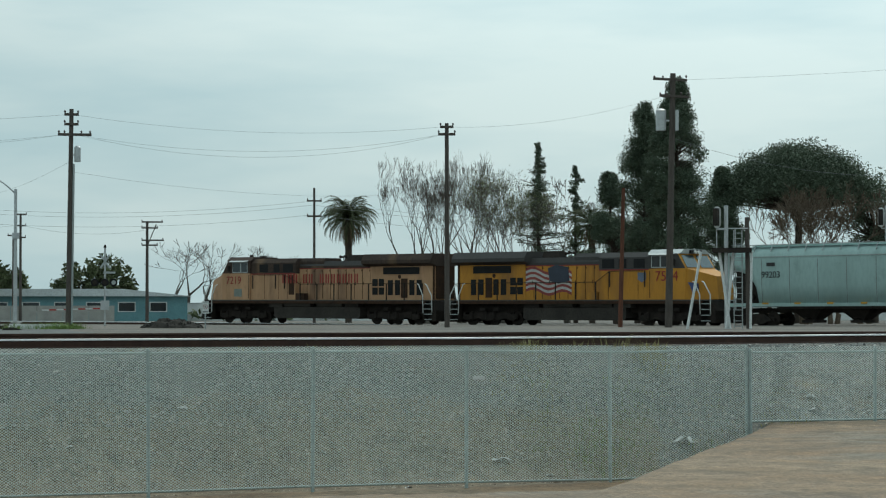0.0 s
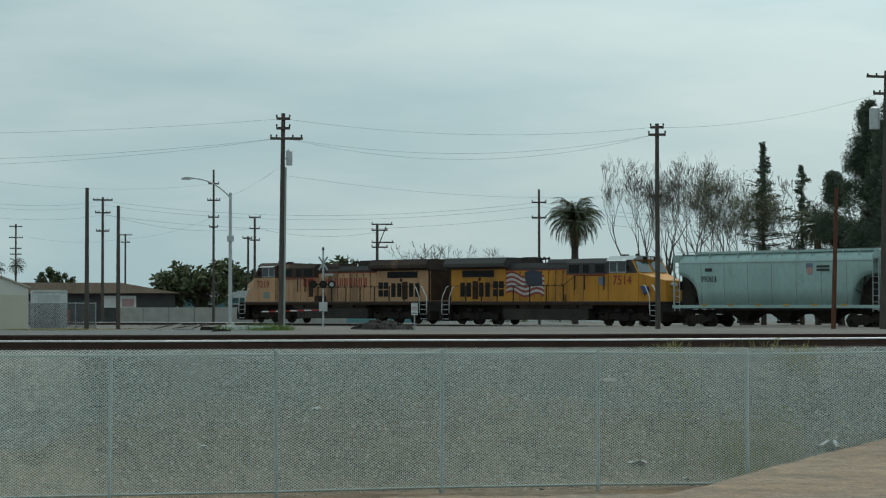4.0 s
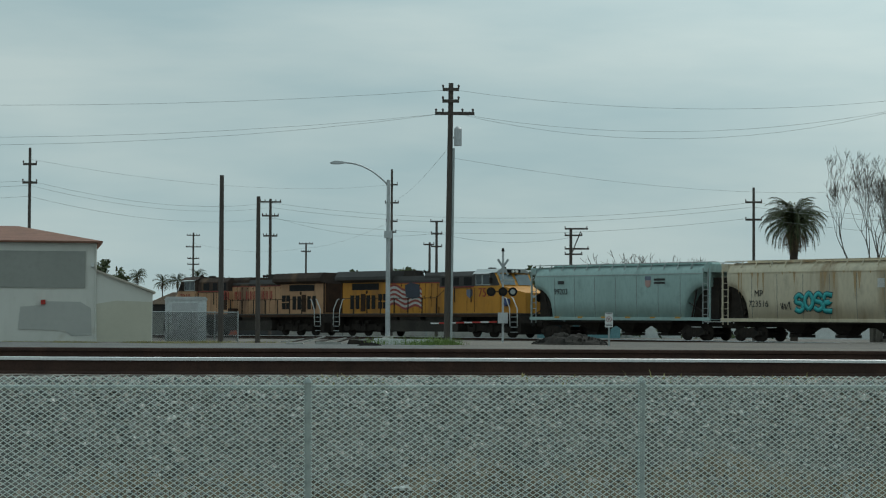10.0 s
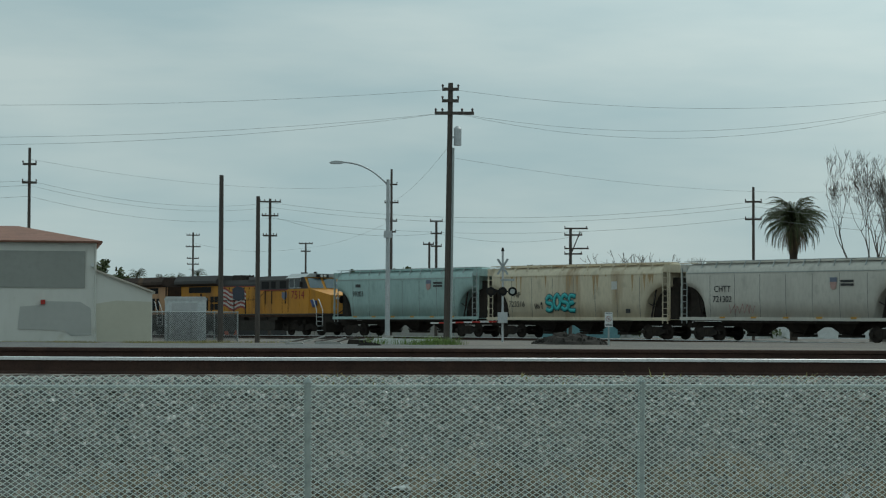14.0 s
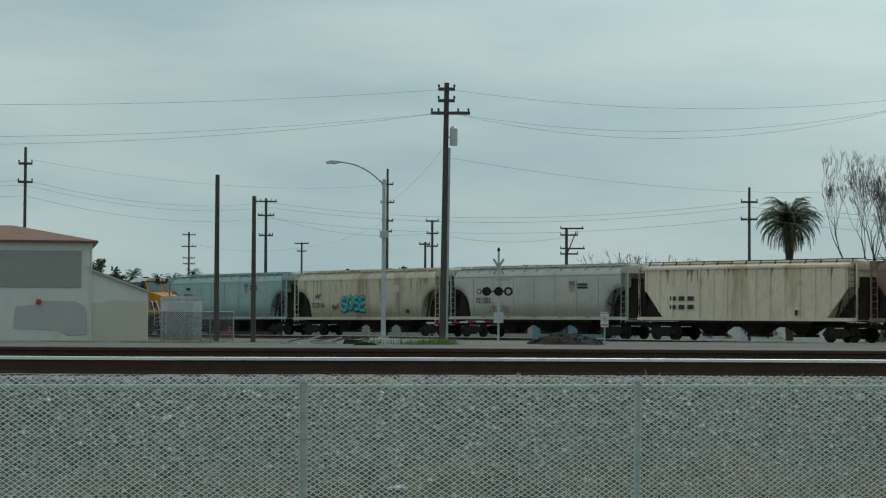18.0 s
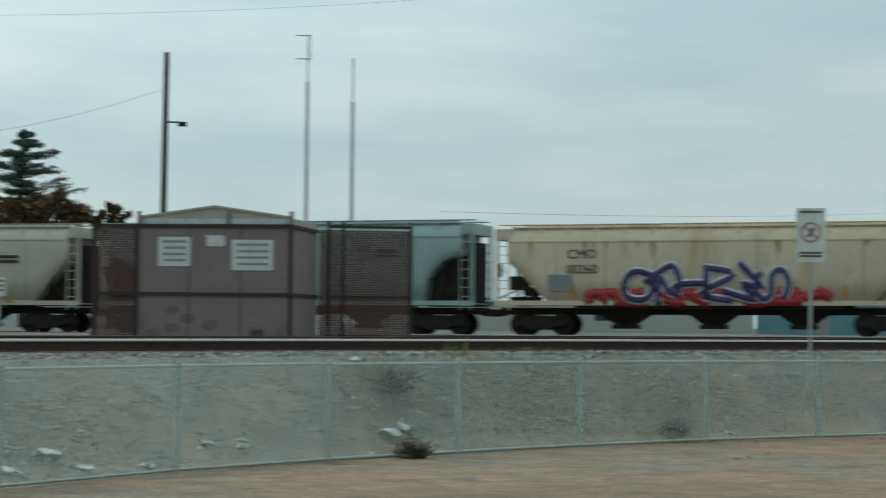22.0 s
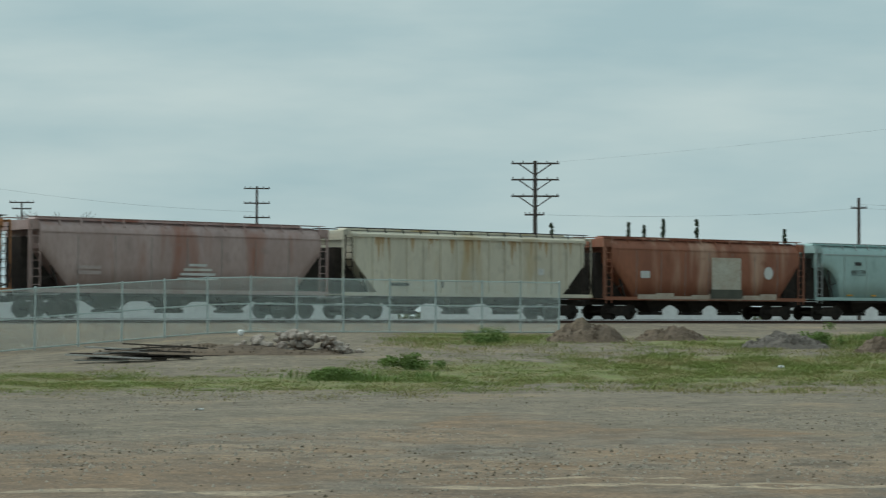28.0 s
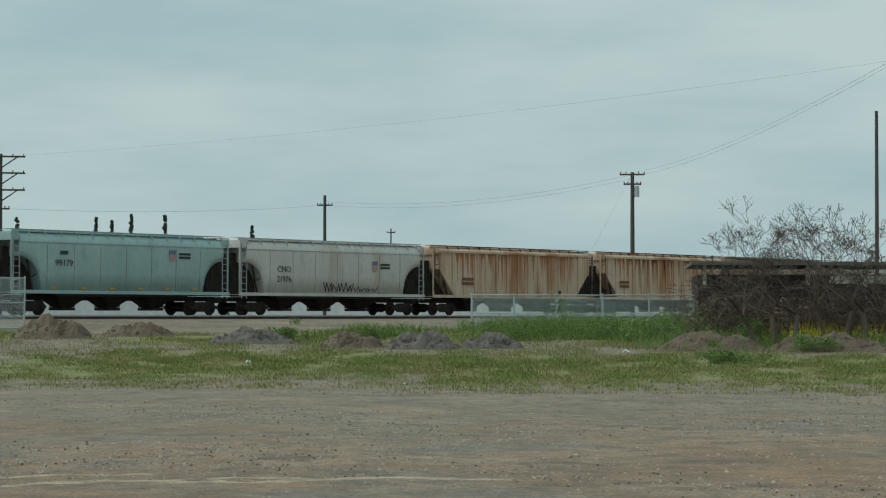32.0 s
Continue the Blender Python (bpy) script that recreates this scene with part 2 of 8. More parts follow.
NEAR_H = (0.27, 0.27, 0.27, 0.27, 0.28, 0.28, 0.265, 0.237, 0.215, 0.185, 0.19, 0.22, 0.2, 0.15, 0.15, 0.15, 0.15, 0.15, 0.15, 0.15)
TRACK_E1, TRACK_E2 = Vector((0.64028, -0.76814)), Vector((0.76814, 0.64028))
TRACK_C = (0.994, 0.07426, -12.0834, -2.8632, 85.9414)
RAIL_U = (-250, -140, -110, -94, -65, -49, -20, 0, 15, 260)
RAIL_Z = (1.75, 1.73, 1.60, 1.46, 1.36, 1.42, 1.65, 1.76, 1.82, 1.82)


def smooth(a, b, x):
    t = np.clip((x - a) / (b - a), 0, 1)
    return t * t * (3 - 2 * t)


def track_v(u):
    uc = np.clip(u, -150, 150)
    w = uc / 100
    dv = np.polyval(np.polyder(TRACK_C), w) / 100
    return np.polyval(TRACK_C, w) + dv * (u - uc)


TU = np.linspace(-260, 260, 2601)
TV = track_v(TU)
TX, TY = TU * TRACK_E1.x + TV * TRACK_E2.x, TU * TRACK_E1.y + TV * TRACK_E2.y
TS = np.concatenate([[0], np.cumsum(np.hypot(np.diff(TX), np.diff(TY)))])
TS -= np.interp(0, TU, TS)
TZ = np.interp(TU, RAIL_U, RAIL_Z)
TZ = np.convolve(np.pad(TZ, 60, mode="edge"), np.ones(121) / 121, mode="valid")
TAZ = np.degrees(np.unwrap(np.arctan2(TX, TY)))
TD = np.hypot(TX, TY)


def on_track(s):
    return Vector((np.interp(s, TS, TX), np.interp(s, TS, TY), np.interp(s, TS, TZ)))


def ground_z(az, d):
    """Height of the ground by azimuth (degrees) and distance."""
    fd, fz = np.interp(az, FENCE_AZ, FENCE_D), np.interp(az, FENCE_AZ, FENCE_Z)
    rd = np.interp(az, NEAR_AZ, NEAR_D)
    bed = EYE_Z - np.interp(az, NEAR_AZ, NEAR_H) - 0.205
    far = 1.48
    z = np.where(fz < 0, fz * smooth(5, fd - 1.5, d), fz * smooth(58, 98, d))
    z = z + (bed - fz) * smooth(fd + 0.4, np.maximum(rd - 1.9, fd + 1.5), d)
    z = z + (far - bed) * smooth(rd + 10.5, rd + 15, d)
    return z


# ---- ground ----
# strips of grass: azimuth from, to, distance from, to, tufts, height
TURF = ((71, 85, 56, 66, 1900, 0.26), (82, 93, 65, 72, 900, 0.16), (87, 103, 58, 67, 2300, 0.2), (99, 112, 62, 76, 1700, 0.2), (66, 73, 68, 75, 350, 0.16),
        (105, 116, 64, 80, 3000, 0.26), (114, 129, 60, 78, 4600, 0.28), (100.3, 104.2, 84, 95, 800, 0.34), (112, 122, 84, 97, 1800, 0.4), (106, 112, 82, 92, 700, 0.3))
def ground_material():
    m = bpy.data.materials.new("dirt_gravel_and_earth")
    m.use_nodes = True
    n, l = m.node_tree.nodes, m.node_tree.links
    b = n["Principled BSDF"]
    b.inputs["Roughness"].default_value = 0.95
    tc = n.new("ShaderNodeTexCoord")

    def noise_at(sc, detail=5.0, st=(1, 1, 1)):
        mp = n.new("ShaderNodeMapping")
        mp.inputs["Scale"].default_value = st
        l.new(tc.outputs["Object"], mp.inputs["Vector"])
        t = n.new("ShaderNodeTexNoise")
        t.inputs["Scale"].default_value, t.inputs["Detail"].default_value = sc, detail
        l.new(mp.outputs["Vector"], t.inputs["Vector"])
        return t.outputs["Fac"]

    def rng(fac, a, z):
        r = n.new("ShaderNodeMapRange")
        r.inputs["From Min"].default_value, r.inputs["From Max"].default_value = a, z
        l.new(fac, r.inputs["Value"])
        return r.outputs["Result"]

    def mix(fac, a, z):
        x = n.new("ShaderNodeMix")
        x.data_type = "RGBA"
        l.new(fac, x.inputs["Factor"])
        for s, v in (("A", a), ("B", z)):
            if isinstance(v, tuple):
                x.inputs[s].default_value = (*v, 1)
            else:
                l.new(v, x.inputs[s])
        return x.outputs["Result"]

    def weight(name):
        a = n.new("ShaderNodeAttribute")
        a.attribute_name = name
        s = n.new("ShaderNodeMath")
        s.operation = "ADD"
        l.new(a.outputs["Fac"], s.inputs[0])
        j = n.new("ShaderNodeMath")
        j.operation = "MULTIPLY_ADD"
        l.new(noise_at(0.9, 6), j.inputs[0])
        j.inputs[1].default_value, j.inputs[2].default_value = 0.9, -0.45
        l.new(j.outputs[0], s.inputs[1])
        return rng(s.outputs[0], 0.42, 0.58)

    dirt = mix(rng(noise_at(0.22, 6), 0.35, 0.65), (0.238, 0.165, 0.104), (0.176, 0.122, 0.080))
    dirt = mix(rng(noise_at(0.09, 5), 0.48, 0.62), dirt, (0.262, 0.197, 0.135))
    dirt = mix(rng(noise_at(0.17, 6), 0.5, 0.6), dirt, (0.185, 0.158, 0.124))
    dirt = mix(rng(noise_at(3.5, 6), 0.55, 0.75), dirt, (0.117, 0.086, 0.060))
    dirt = mix(rng(noise_at(0.7, 7), 0.58, 0.68), dirt, (0.125, 0.094, 0.064))
    dirt = mix(rng(noise_at(14, 3), 0.62, 0.72), dirt, (0.312, 0.258, 0.201))
    dirt = mix(rng(noise_at(1.4, 6, (1, 1, 1)), 0.46, 0.78), dirt, (0.133, 0.097, 0.067))
    dirt = mix(rng(noise_at(26, 2), 0.60, 0.70), dirt, (0.101, 0.079, 0.060))
    dirt = mix(rng(noise_at(0.5, 5), 0.48, 0.80), dirt, (0.234, 0.144, 0.077))
    grey = mix(rng(noise_at(7.0, 4), 0.35, 0.65), (0.20, 0.198, 0.185), (0.115, 0.116, 0.110))
    grey = mix(rng(noise_at(16, 2), 0.60, 0.68), grey, (0.34, 0.32, 0.288))
    grey = mix(rng(noise_at(0.25, 5), 0.52, 0.70), grey, (0.153, 0.121, 0.093))
    worn = mix(rng(noise_at(0.4, 6), 0.35, 0.65), (0.224, 0.185, 0.135), (0.170, 0.138, 0.098))
    worn = mix(rng(noise_at(2.6, 6), 0.48, 0.76), worn, (0.101, 0.080, 0.059))
    worn = mix(rng(noise_at(0.55, 7), 0.57, 0.66), worn, (0.118, 0.095, 0.069))
    worn = mix(rng(noise_at(0.21, 6), 0.56, 0.68), worn, (0.235, 0.178, 0.118))
    worn = mix(rng(noise_at(11, 3), 0.58, 0.70), worn, (0.259, 0.221, 0.172))
    far = mix(rng(noise_at(0.12, 5), 0.4, 0.6), (0.125, 0.108, 0.092), (0.085, 0.08, 0.071))
    asph = mix(rng(noise_at(0.8, 5), 0.4, 0.6), (0.10, 0.105, 0.104), (0.075, 0.08, 0.08))
    c = mix(weight("worn"), dirt, worn)
    c = mix(weight("gravel"), c, grey)
    c = mix(weight("far"), c, far)
    c = mix(weight("asphalt"), c, asph)
    c = mix(weight("pale"), c, mix(rng(noise_at(5, 4), 0.4, 0.7), (0.361, 0.288, 0.205), (0.271, 0.212, 0.150)))
    turf = mix(rng(noise_at(1.3, 6), 0.35, 0.65), (0.15, 0.175, 0.052), (0.19, 0.165, 0.08))
    c = mix(weight("turf"), c, turf)
    # crumbs and clods: a fine speckle over everything
    for sc, lo, hi in ((1.1, 0.84, 1.14), (4.5, 0.84, 1.15), (17.0, 0.76, 1.26)):
        v = mix(rng(noise_at(sc, 9), 0.34, 0.66), (lo, lo, lo), (hi, hi * 0.985, hi * 0.96))
        x = n.new("ShaderNodeMix")
        x.data_type, x.blend_type = "RGBA", "MULTIPLY"
        x.inputs["Factor"].default_value = 1.0
        l.new(c, x.inputs["A"])
        l.new(v, x.inputs["B"])
        c = x.outputs["Result"]
    l.new(c, b.inputs["Base Color"])
    bp = n.new("ShaderNodeBump")
    bp.inputs["Strength"].default_value, bp.inputs["Distance"].default_value = 0.16, 0.05
    l.new(noise_at(9, 6), bp.inputs["Height"])
    l.new(bp.outputs["Normal"], b.inputs["Normal"])
    return m


def build_ground():
    az = np.concatenate([np.arange(-180, -36, 8.0), np.arange(-36, 140, 0.8), np.arange(140, 180, 8.0)])
    r = [0.0]
    while r[-1] < 190:
        r.append(r[-1] + (0.9 if r[-1] < 14 else 0.3 if r[-1] < 30 else 0.55 if r[-1] < 125 else 2.5))
    while r[-1] < 3800:
        r.append(r[-1] * 1.25)
    r = np.array(r[1:])
    A, Rr = np.meshgrid(az, r, indexing="ij")
    Zg = ground_z(A, Rr)
    ar = np.radians(A)
    X, Y = Rr * np.sin(ar), Rr * np.cos(ar)
    rough = np.random.RandomState(3).normal(0, 1, A.shape)
    fd = np.interp(A, FENCE_AZ, FENCE_D)
    rd = np.interp(A, NEAR_AZ, NEAR_D)
    lump = np.where(Rr < 125, np.where(Rr > fd, 0.006, 0.008), 0.0) * rough + 0.022 * np.sin(X * 0.31 + 2 * np.sin(Y * 0.17)) * np.sin(Y * 0.23)
    # a shallow hollow that holds the puddle
    px, py = X - at(54.2, 36.6).x, Y - at(54.2, 36.6).y
    t = radians(54.2)
    pu, pw = px * math.cos(t) - py * math.sin(t), px * math.sin(t) + py * math.cos(t)
    hollow = np.exp(-((pu / 3.5) ** 2 + (pw / 4.0) ** 2) ** 2)
    Zg = Zg + lump * (1 - smooth(rd - 3.5, rd - 2.2, Rr) * (1 - smooth(rd + 3, rd + 6, Rr))) * (1 - hollow) - 0.10 * hollow
    na, nr = A.shape
    v = [(0.0, 0.0, 0.0)] + list(zip(X.ravel(), Y.ravel(), Zg.ravel()))
    f = []
    for i in range(na):
        j = (i + 1) % na
        f.append((0, 1 + j * nr, 1 + i * nr))
        for k in range(nr - 1):
            f.append((1 + i * nr + k, 1 + j * nr + k, 1 + j * nr + k + 1, 1 + i * nr + k + 1))
    me = bpy.data.meshes.new("ground")
    me.from_pydata(v, [], f)
    me.polygons.foreach_set("use_smooth", [True] * len(f))
    gravel = smooth(fd - 0.6 + 2.2 * (A < 10), fd + 1.0 + 1.7 * (A < 10), Rr) * (1 - smooth(84, 90, A)) * (1 - 0.55 * smooth(9, 20, A) * (1 - smooth(fd + 2, fd + 7, Rr)))
    farw = smooth(rd + 10, rd + 14, Rr)
    worn = np.maximum(smooth(31, 44, Rr + 3 * np.sin(A * 0.35) + 2 * np.sin(A * 0.9)) * smooth(62, 92, A) * 0.8, smooth(fd - 0.5, fd + 0.5, Rr))
    asph = (1 - smooth(-13.0, -11.0, A)) * smooth(45, 52, Rr) * (1 - smooth(92, 99, Rr))
    turf = np.zeros_like(A)
    for a0, a1, d0, d1, n, h in TURF:
        ga, gd = (A - (a0 + a1) / 2) / ((a1 - a0) / 2), (Rr - (d0 + d1) / 2) / ((d1 - d0) / 2)
        turf = np.maximum(turf, 0.84 * np.exp(-(ga ** 2) ** 2 - (gd ** 2) ** 1.5))
    # wheel tracks pressed pale into the dirt
    pale = np.zeros_like(A)
    for a0, a1, d0, slope, w in ((99, 119, 25.6, 0.05, 0.28), (100, 113, 26.6, -0.09, 0.2), (88, 100, 24.8, -0.04, 0.3), (62, 74, 31.5, 0.06, 0.22), (70, 80, 28.0, 0.1, 0.2), (48, 60, 27.5, 0.05, 0.25)):
        mid = d0 + slope * (A - (a0 + a1) / 2) + 0.25 * np.sin(A * 0.9)
        pale = np.maximum(pale, 0.85 * np.exp(-((Rr - mid) / w) ** 2) * smooth(a0, a0 + 3, A) * (1 - smooth(a1 - 3, a1, A)))
    for name, w in (("pale", pale), ("turf", turf), ("gravel", gravel), ("far", farw), ("worn", worn), ("asphalt", asph)):
        a = me.attributes.new(name, "FLOAT", "POINT")
        a.data.foreach_set("value", np.concatenate([[0.0], w.ravel()]))
    me.materials.append(ground_material())
    me.update()
    tagged(new("ground", me), "brown dirt lot rising in grey gravel to railway tracks", "ground", kind="structure")


build_ground()

BALLAST = mat("grey_ballast_stone", (0.20, 0.19, 0.18), (0.13, 0.125, 0.12), 5, 0.95, bump=0.9, bump_scale=14)


def ribbon(pts, profile, material, name):
    """A profile (across, up) swept along pts (x, y, z) on the level."""
    mb = Mb()
    rings = []
    for i, p in enumerate(pts):
        a, b = pts[max(i - 1, 0)], pts[min(i + 1, len(pts) - 1)]
        t = Vector((b[0] - a[0], b[1] - a[1], 0)).normalized()
        nrm = Vector((-t.y, t.x, 0))
        rings.append([Vector(p) + nrm * c + Vector((0, 0, u)) for c, u in profile])
    n = len(profile)
    for q in rings:
        mb.v += [tuple(x) for x in q]
    for i in range(len(rings) - 1):
        for k in range(n):
            j = (k + 1) % n
            mb.f.append((i * n + k, i * n + j, (i + 1) * n + j, (i + 1) * n + k))
            mb.s.append(False)
    mb.face(rings[0])
    mb.face(rings[-1][::-1])
    me = mb.mesh(name, material)
    bm = bmesh.new()
    bm.from_mesh(me)
    bmesh.ops.recalc_face_normals(bm, faces=bm.faces)
    bm.to_mesh(me)
    bm.free()
    return me


def build_track(name, pts, label, tie_every, tie_range, head=None, cant=None):
    """Two rails (web with polished head) on wooden ties along pts at the height of the rail's top."""
    th = thing(name, pose(0, 0, 0), label, "railway track", kind="structure")
    for side in (-0.755, 0.755):
        off = []
        for i, p in enumerate(pts):
            a, b = pts[max(i - 1, 0)], pts[min(i + 1, len(pts) - 1)]
            t = Vector((b[0] - a[0], b[1] - a[1], 0)).normalized()
            lift = float(np.interp(math.degrees(math.atan2(p[0], p[1])), *cant)) if cant and side > 0 else 0.0
            off.append(Vector(p) + Vector((-t.y, t.x, 0)) * side + Vector((0, 0, lift)))
        web = part("rail", ribbon(off, [(-0.075, -0.185), (0.075, -0.185), (0.075, -0.17), (0.012, -0.15), (0.012, -0.05), (0.037, -0.042),
                                        (0.037, -0.014), (-0.037, -0.014), (-0.037, -0.042), (-0.012, -0.05), (-0.012, -0.15), (-0.075, -0.17)],
                                  RAIL_RUST, "rail"), RAIL_RUST, th, "rust-brown steel rail")
        part("rail_head", ribbon(off, [(-0.039, -0.036), (0.039, -0.036), (0.038, -0.006), (0.028, 0.0), (-0.028, 0.0), (-0.038, -0.006)],
                                 RAIL_RUST if cant and side > 0 else head or RAIL_HEAD, "rail_head"), None, web, "polished running surface")
    tie = Mb().box((0, 0, 0), (2.6, 0.23, 0.17)).mesh("tie", TIE_WOOD)
    run, last = 0.0, None
    for p, q in zip(pts, pts[1:]):
        p, q = Vector(p), Vector(q)
        seg = (q - p).length
        while run < seg:
            c = p.lerp(q, run / seg)
            d = q - p
            if tie_range[0] <= math.degrees(math.atan2(c.x, c.y)) <= tie_range[1]:
                part("tie", tie, None, th, m=pose(c.x, c.y, c.z - 0.285, 0, 0, math.degrees(math.atan2(d.y, d.x)) + 90 + random.uniform(-1, 1)))
            run += tie_every
        run -= seg
    return th


near_pts = [at(a, np.interp(a, NEAR_AZ, NEAR_D), EYE_Z - np.interp(a, NEAR_AZ, NEAR_H)) for a in np.arange(-60, 126, 1.5)]
build_track("near_track", near_pts, "near railway track with rust-brown rails and polished heads", 0.55, (-30, 62), cant=((-60, 4, 22, 60), (0.09, 0.09, 0.03, 0.02)))
second_pts = [at(a, np.interp(a, NEAR_AZ, NEAR_D) + 8.5, EYE_Z - np.interp(a, NEAR_AZ, NEAR_H) - 0.02) for a in np.arange(-60, 52, 1.5)]
build_track("second_track", second_pts, "second dull rusty track behind the near one", 0.8, (-1, 0), head=RAIL_RUST)
far_pts = [(TX[i], TY[i], TZ[i]) for i in range(0, len(TU), 12)]
build_track("curved_track", far_pts, "curved railway track on grey ballast carrying the train", 0.75, (-24, 40))
bed_pts = [(TX[i], TY[i], TZ[i]) for i in range(0, len(TU), 8)]
tagged(new("ballast_bed", ribbon(bed_pts, [(-3.2, -0.75), (3.2, -0.75), (1.75, -0.25), (-1.75, -0.25)], BALLAST, "ballast_bed")),
       "grey stone ballast bed under the curved track", "ballast", kind="structure")


# ---- chain-link fences ----
def link_panel(length, height, pitch, wire, name, tall=1.0):
    """Woven diamonds of bent wire."""
    mb = Mb()
    cols, rows = int(round(length / pitch)), int(round(height / (pitch * tall)))
    dx, dz = length / cols, height / rows
    for c in range(cols):
        for h in (0, 1):
            x0 = c * dx + h * dx / 2
            pts = []
            for r in range(2 * rows + 1):
                s = 1 if (r + h) % 2 else -1
                pts.append(Vector((x0 + dx / 4 + s * dx / 4 * 1.04, 0.004 * s, r * dz / 2)))
            for a, b in zip(pts, pts[1:]):
                k = len(mb.v)
                o = Vector(((b - a).z, 0, -(b - a).x)).normalized() * wire / 2
                y = Vector((0, wire / 2, 0))
                mb.v += [tuple(q) for q in (a - o, a + y, a + o, b - o, b + y, b + o)]
                mb.f += [(k, k + 1, k + 4, k + 3), (k + 1, k + 2, k + 5, k + 4), (k + 2, k, k + 3, k + 5)]
                mb.s += [False] * 3
    return mb.mesh(name, FENCE_MESH)


def build_fence(label, posts, height, panel, rail_z, over, name="chain_link_fence", r=0.03):
    """posts: ground points. panel: a mesh 3 m long."""
    th = thing(name, pose(0, 0, 0), label, "fence")
    post = Mb().tube((0, 0, -0.25), (0, 0, height + 0.02), r * 1.15, n=10).tube((0, 0, height + 0.02), (0, 0, height + 0.07), r * 1.4, r * 0.5, n=10)
    post = post.mesh("post", FENCE_PAINT)
    for p in posts:
        part("post", post, None, th, m=pose(p.x, p.y, p.z, random.uniform(-0.5, 0.5), random.uniform(-0.5, 0.5), 0))
    for p, q in zip(posts, posts[1:]):
        for z in rail_z:
            part("rail", Mb().tube(p + Vector((0, 0, z)), q + Vector((0, 0, z)), r * 0.72, n=8), FENCE_PAINT, th)
        d = q - p
        yaw = math.atan2(d.y, d.x)
        run = math.hypot(d.x, d.y)
        shear = Matrix.Identity(4)
        shear[2][0] = d.z / run
        ob = part("mesh_panel", panel, None, th)
        front = Vector((math.sin(yaw), -math.cos(yaw), 0)) * r
        ob.matrix_basis = Matrix.Translation(p + front + Vector((0, 0, 0.06))) @ Matrix.Rotation(yaw, 4, "Z") @ shear @ Matrix.Diagonal((run / 3.0, 1, 1, 1))
    return th


def fence_line(azs):
    return [at(a, float(np.interp(a, FENCE_AZ, FENCE_D)), float(np.interp(a, FENCE_AZ, FENCE_Z)) + float(np.interp(a, (1, 11, 55, 63), (0.06, -0.03, -0.03, 0)))) for a in azs]


fine_panel = link_panel(3.0, 1.46, 0.072, 0.0082, "mesh_panel", 0.64)
deep_panel = link_panel(3.0, 2.50, 0.072, 0.0082, "mesh_panel", 0.64)
coarse_panel = link_panel(3.0, 1.46, 0.10, 0.0098, "mesh_panel")
tall_panel = link_panel(3.0, 2.45, 0.10, 0.0105, "mesh_panel")
POST_AZ = (-47.5, -40.5, -32.5, -23.9, -15.3, -6.73, 1.10, 8.03, 14.05, 19.26, 23.76, 27.66)
build_fence("pale-aqua chain-link fence at the foot of a gravel bank", fence_line(POST_AZ[:9]), 2.48, deep_panel, (0.06, 2.46), 0.08)
build_fence("low pale-aqua chain-link fence along a gravel bank", [at(14.2, 24.4, -0.03)] + fence_line(POST_AZ[9:]), 1.43, fine_panel, (0.06, 1.41), 0.08)
MID_AZ = (27.66, 31.02, 34.17, 37.41, 40.29, 42.97, 45.36, 47.45, 49.43, 51.27, 53.46, 55.53, 57.3, 58.9, 60.4, 61.8, 63.1, 64.3, 65.4, 66.4, 67.4, 68.4, 69.3, 70.2, 71.1,
          72.5, 74.1, 75.6)
build_fence("pale-aqua chain-link fence bending beside the dirt lot", fence_line(MID_AZ), 1.42, coarse_panel, (0.06, 1.40), 0.08, r=0.035)
TALL_AZ = (75.75, 77.0, 78.2, 79.5, 80.9, 82.2, 83.5, 84.8, 86.1, 87.4, 88.6, 89.7, 90.8, 91.9, 93.0, 94.1, 95.2, 96.3, 97.5, 98.7, 99.9, 101.1, 102.3, 103.3, 104.3)
build_fence("tall pale-aqua chain-link fence climbing the bank", fence_line(TALL_AZ), 2.5, tall_panel, (0.06, 1.3, 2.48), 0.08, r=0.04)
END_AZ = (115.8, 116.9, 118.0, 119.2, 120.4, 121.8)
build_fence("short chain-link fence behind green weeds", fence_line(END_AZ), 1.65, coarse_panel, (0.06, 0.8, 1.63), 0.08, r=0.04)


# ---- the train ----
SPEED = (5.20323, 0.210046 / 32, -0.0896235 / 1024)
FRONT_S = -116.2666
CAR_LEN = (22.45, 21.59, 17.03, 17.92, 18.1, 18.32, 17.94, 18.26, 18.11, 17.48, 17.48, 18.22, 17.89, 18.22, 18.25, 18.03, 17.98, 18.21, 18.04, 18.05, 17.15, 17.72,
           18.31, 19.2, 17.95, 18.1, 18.1)

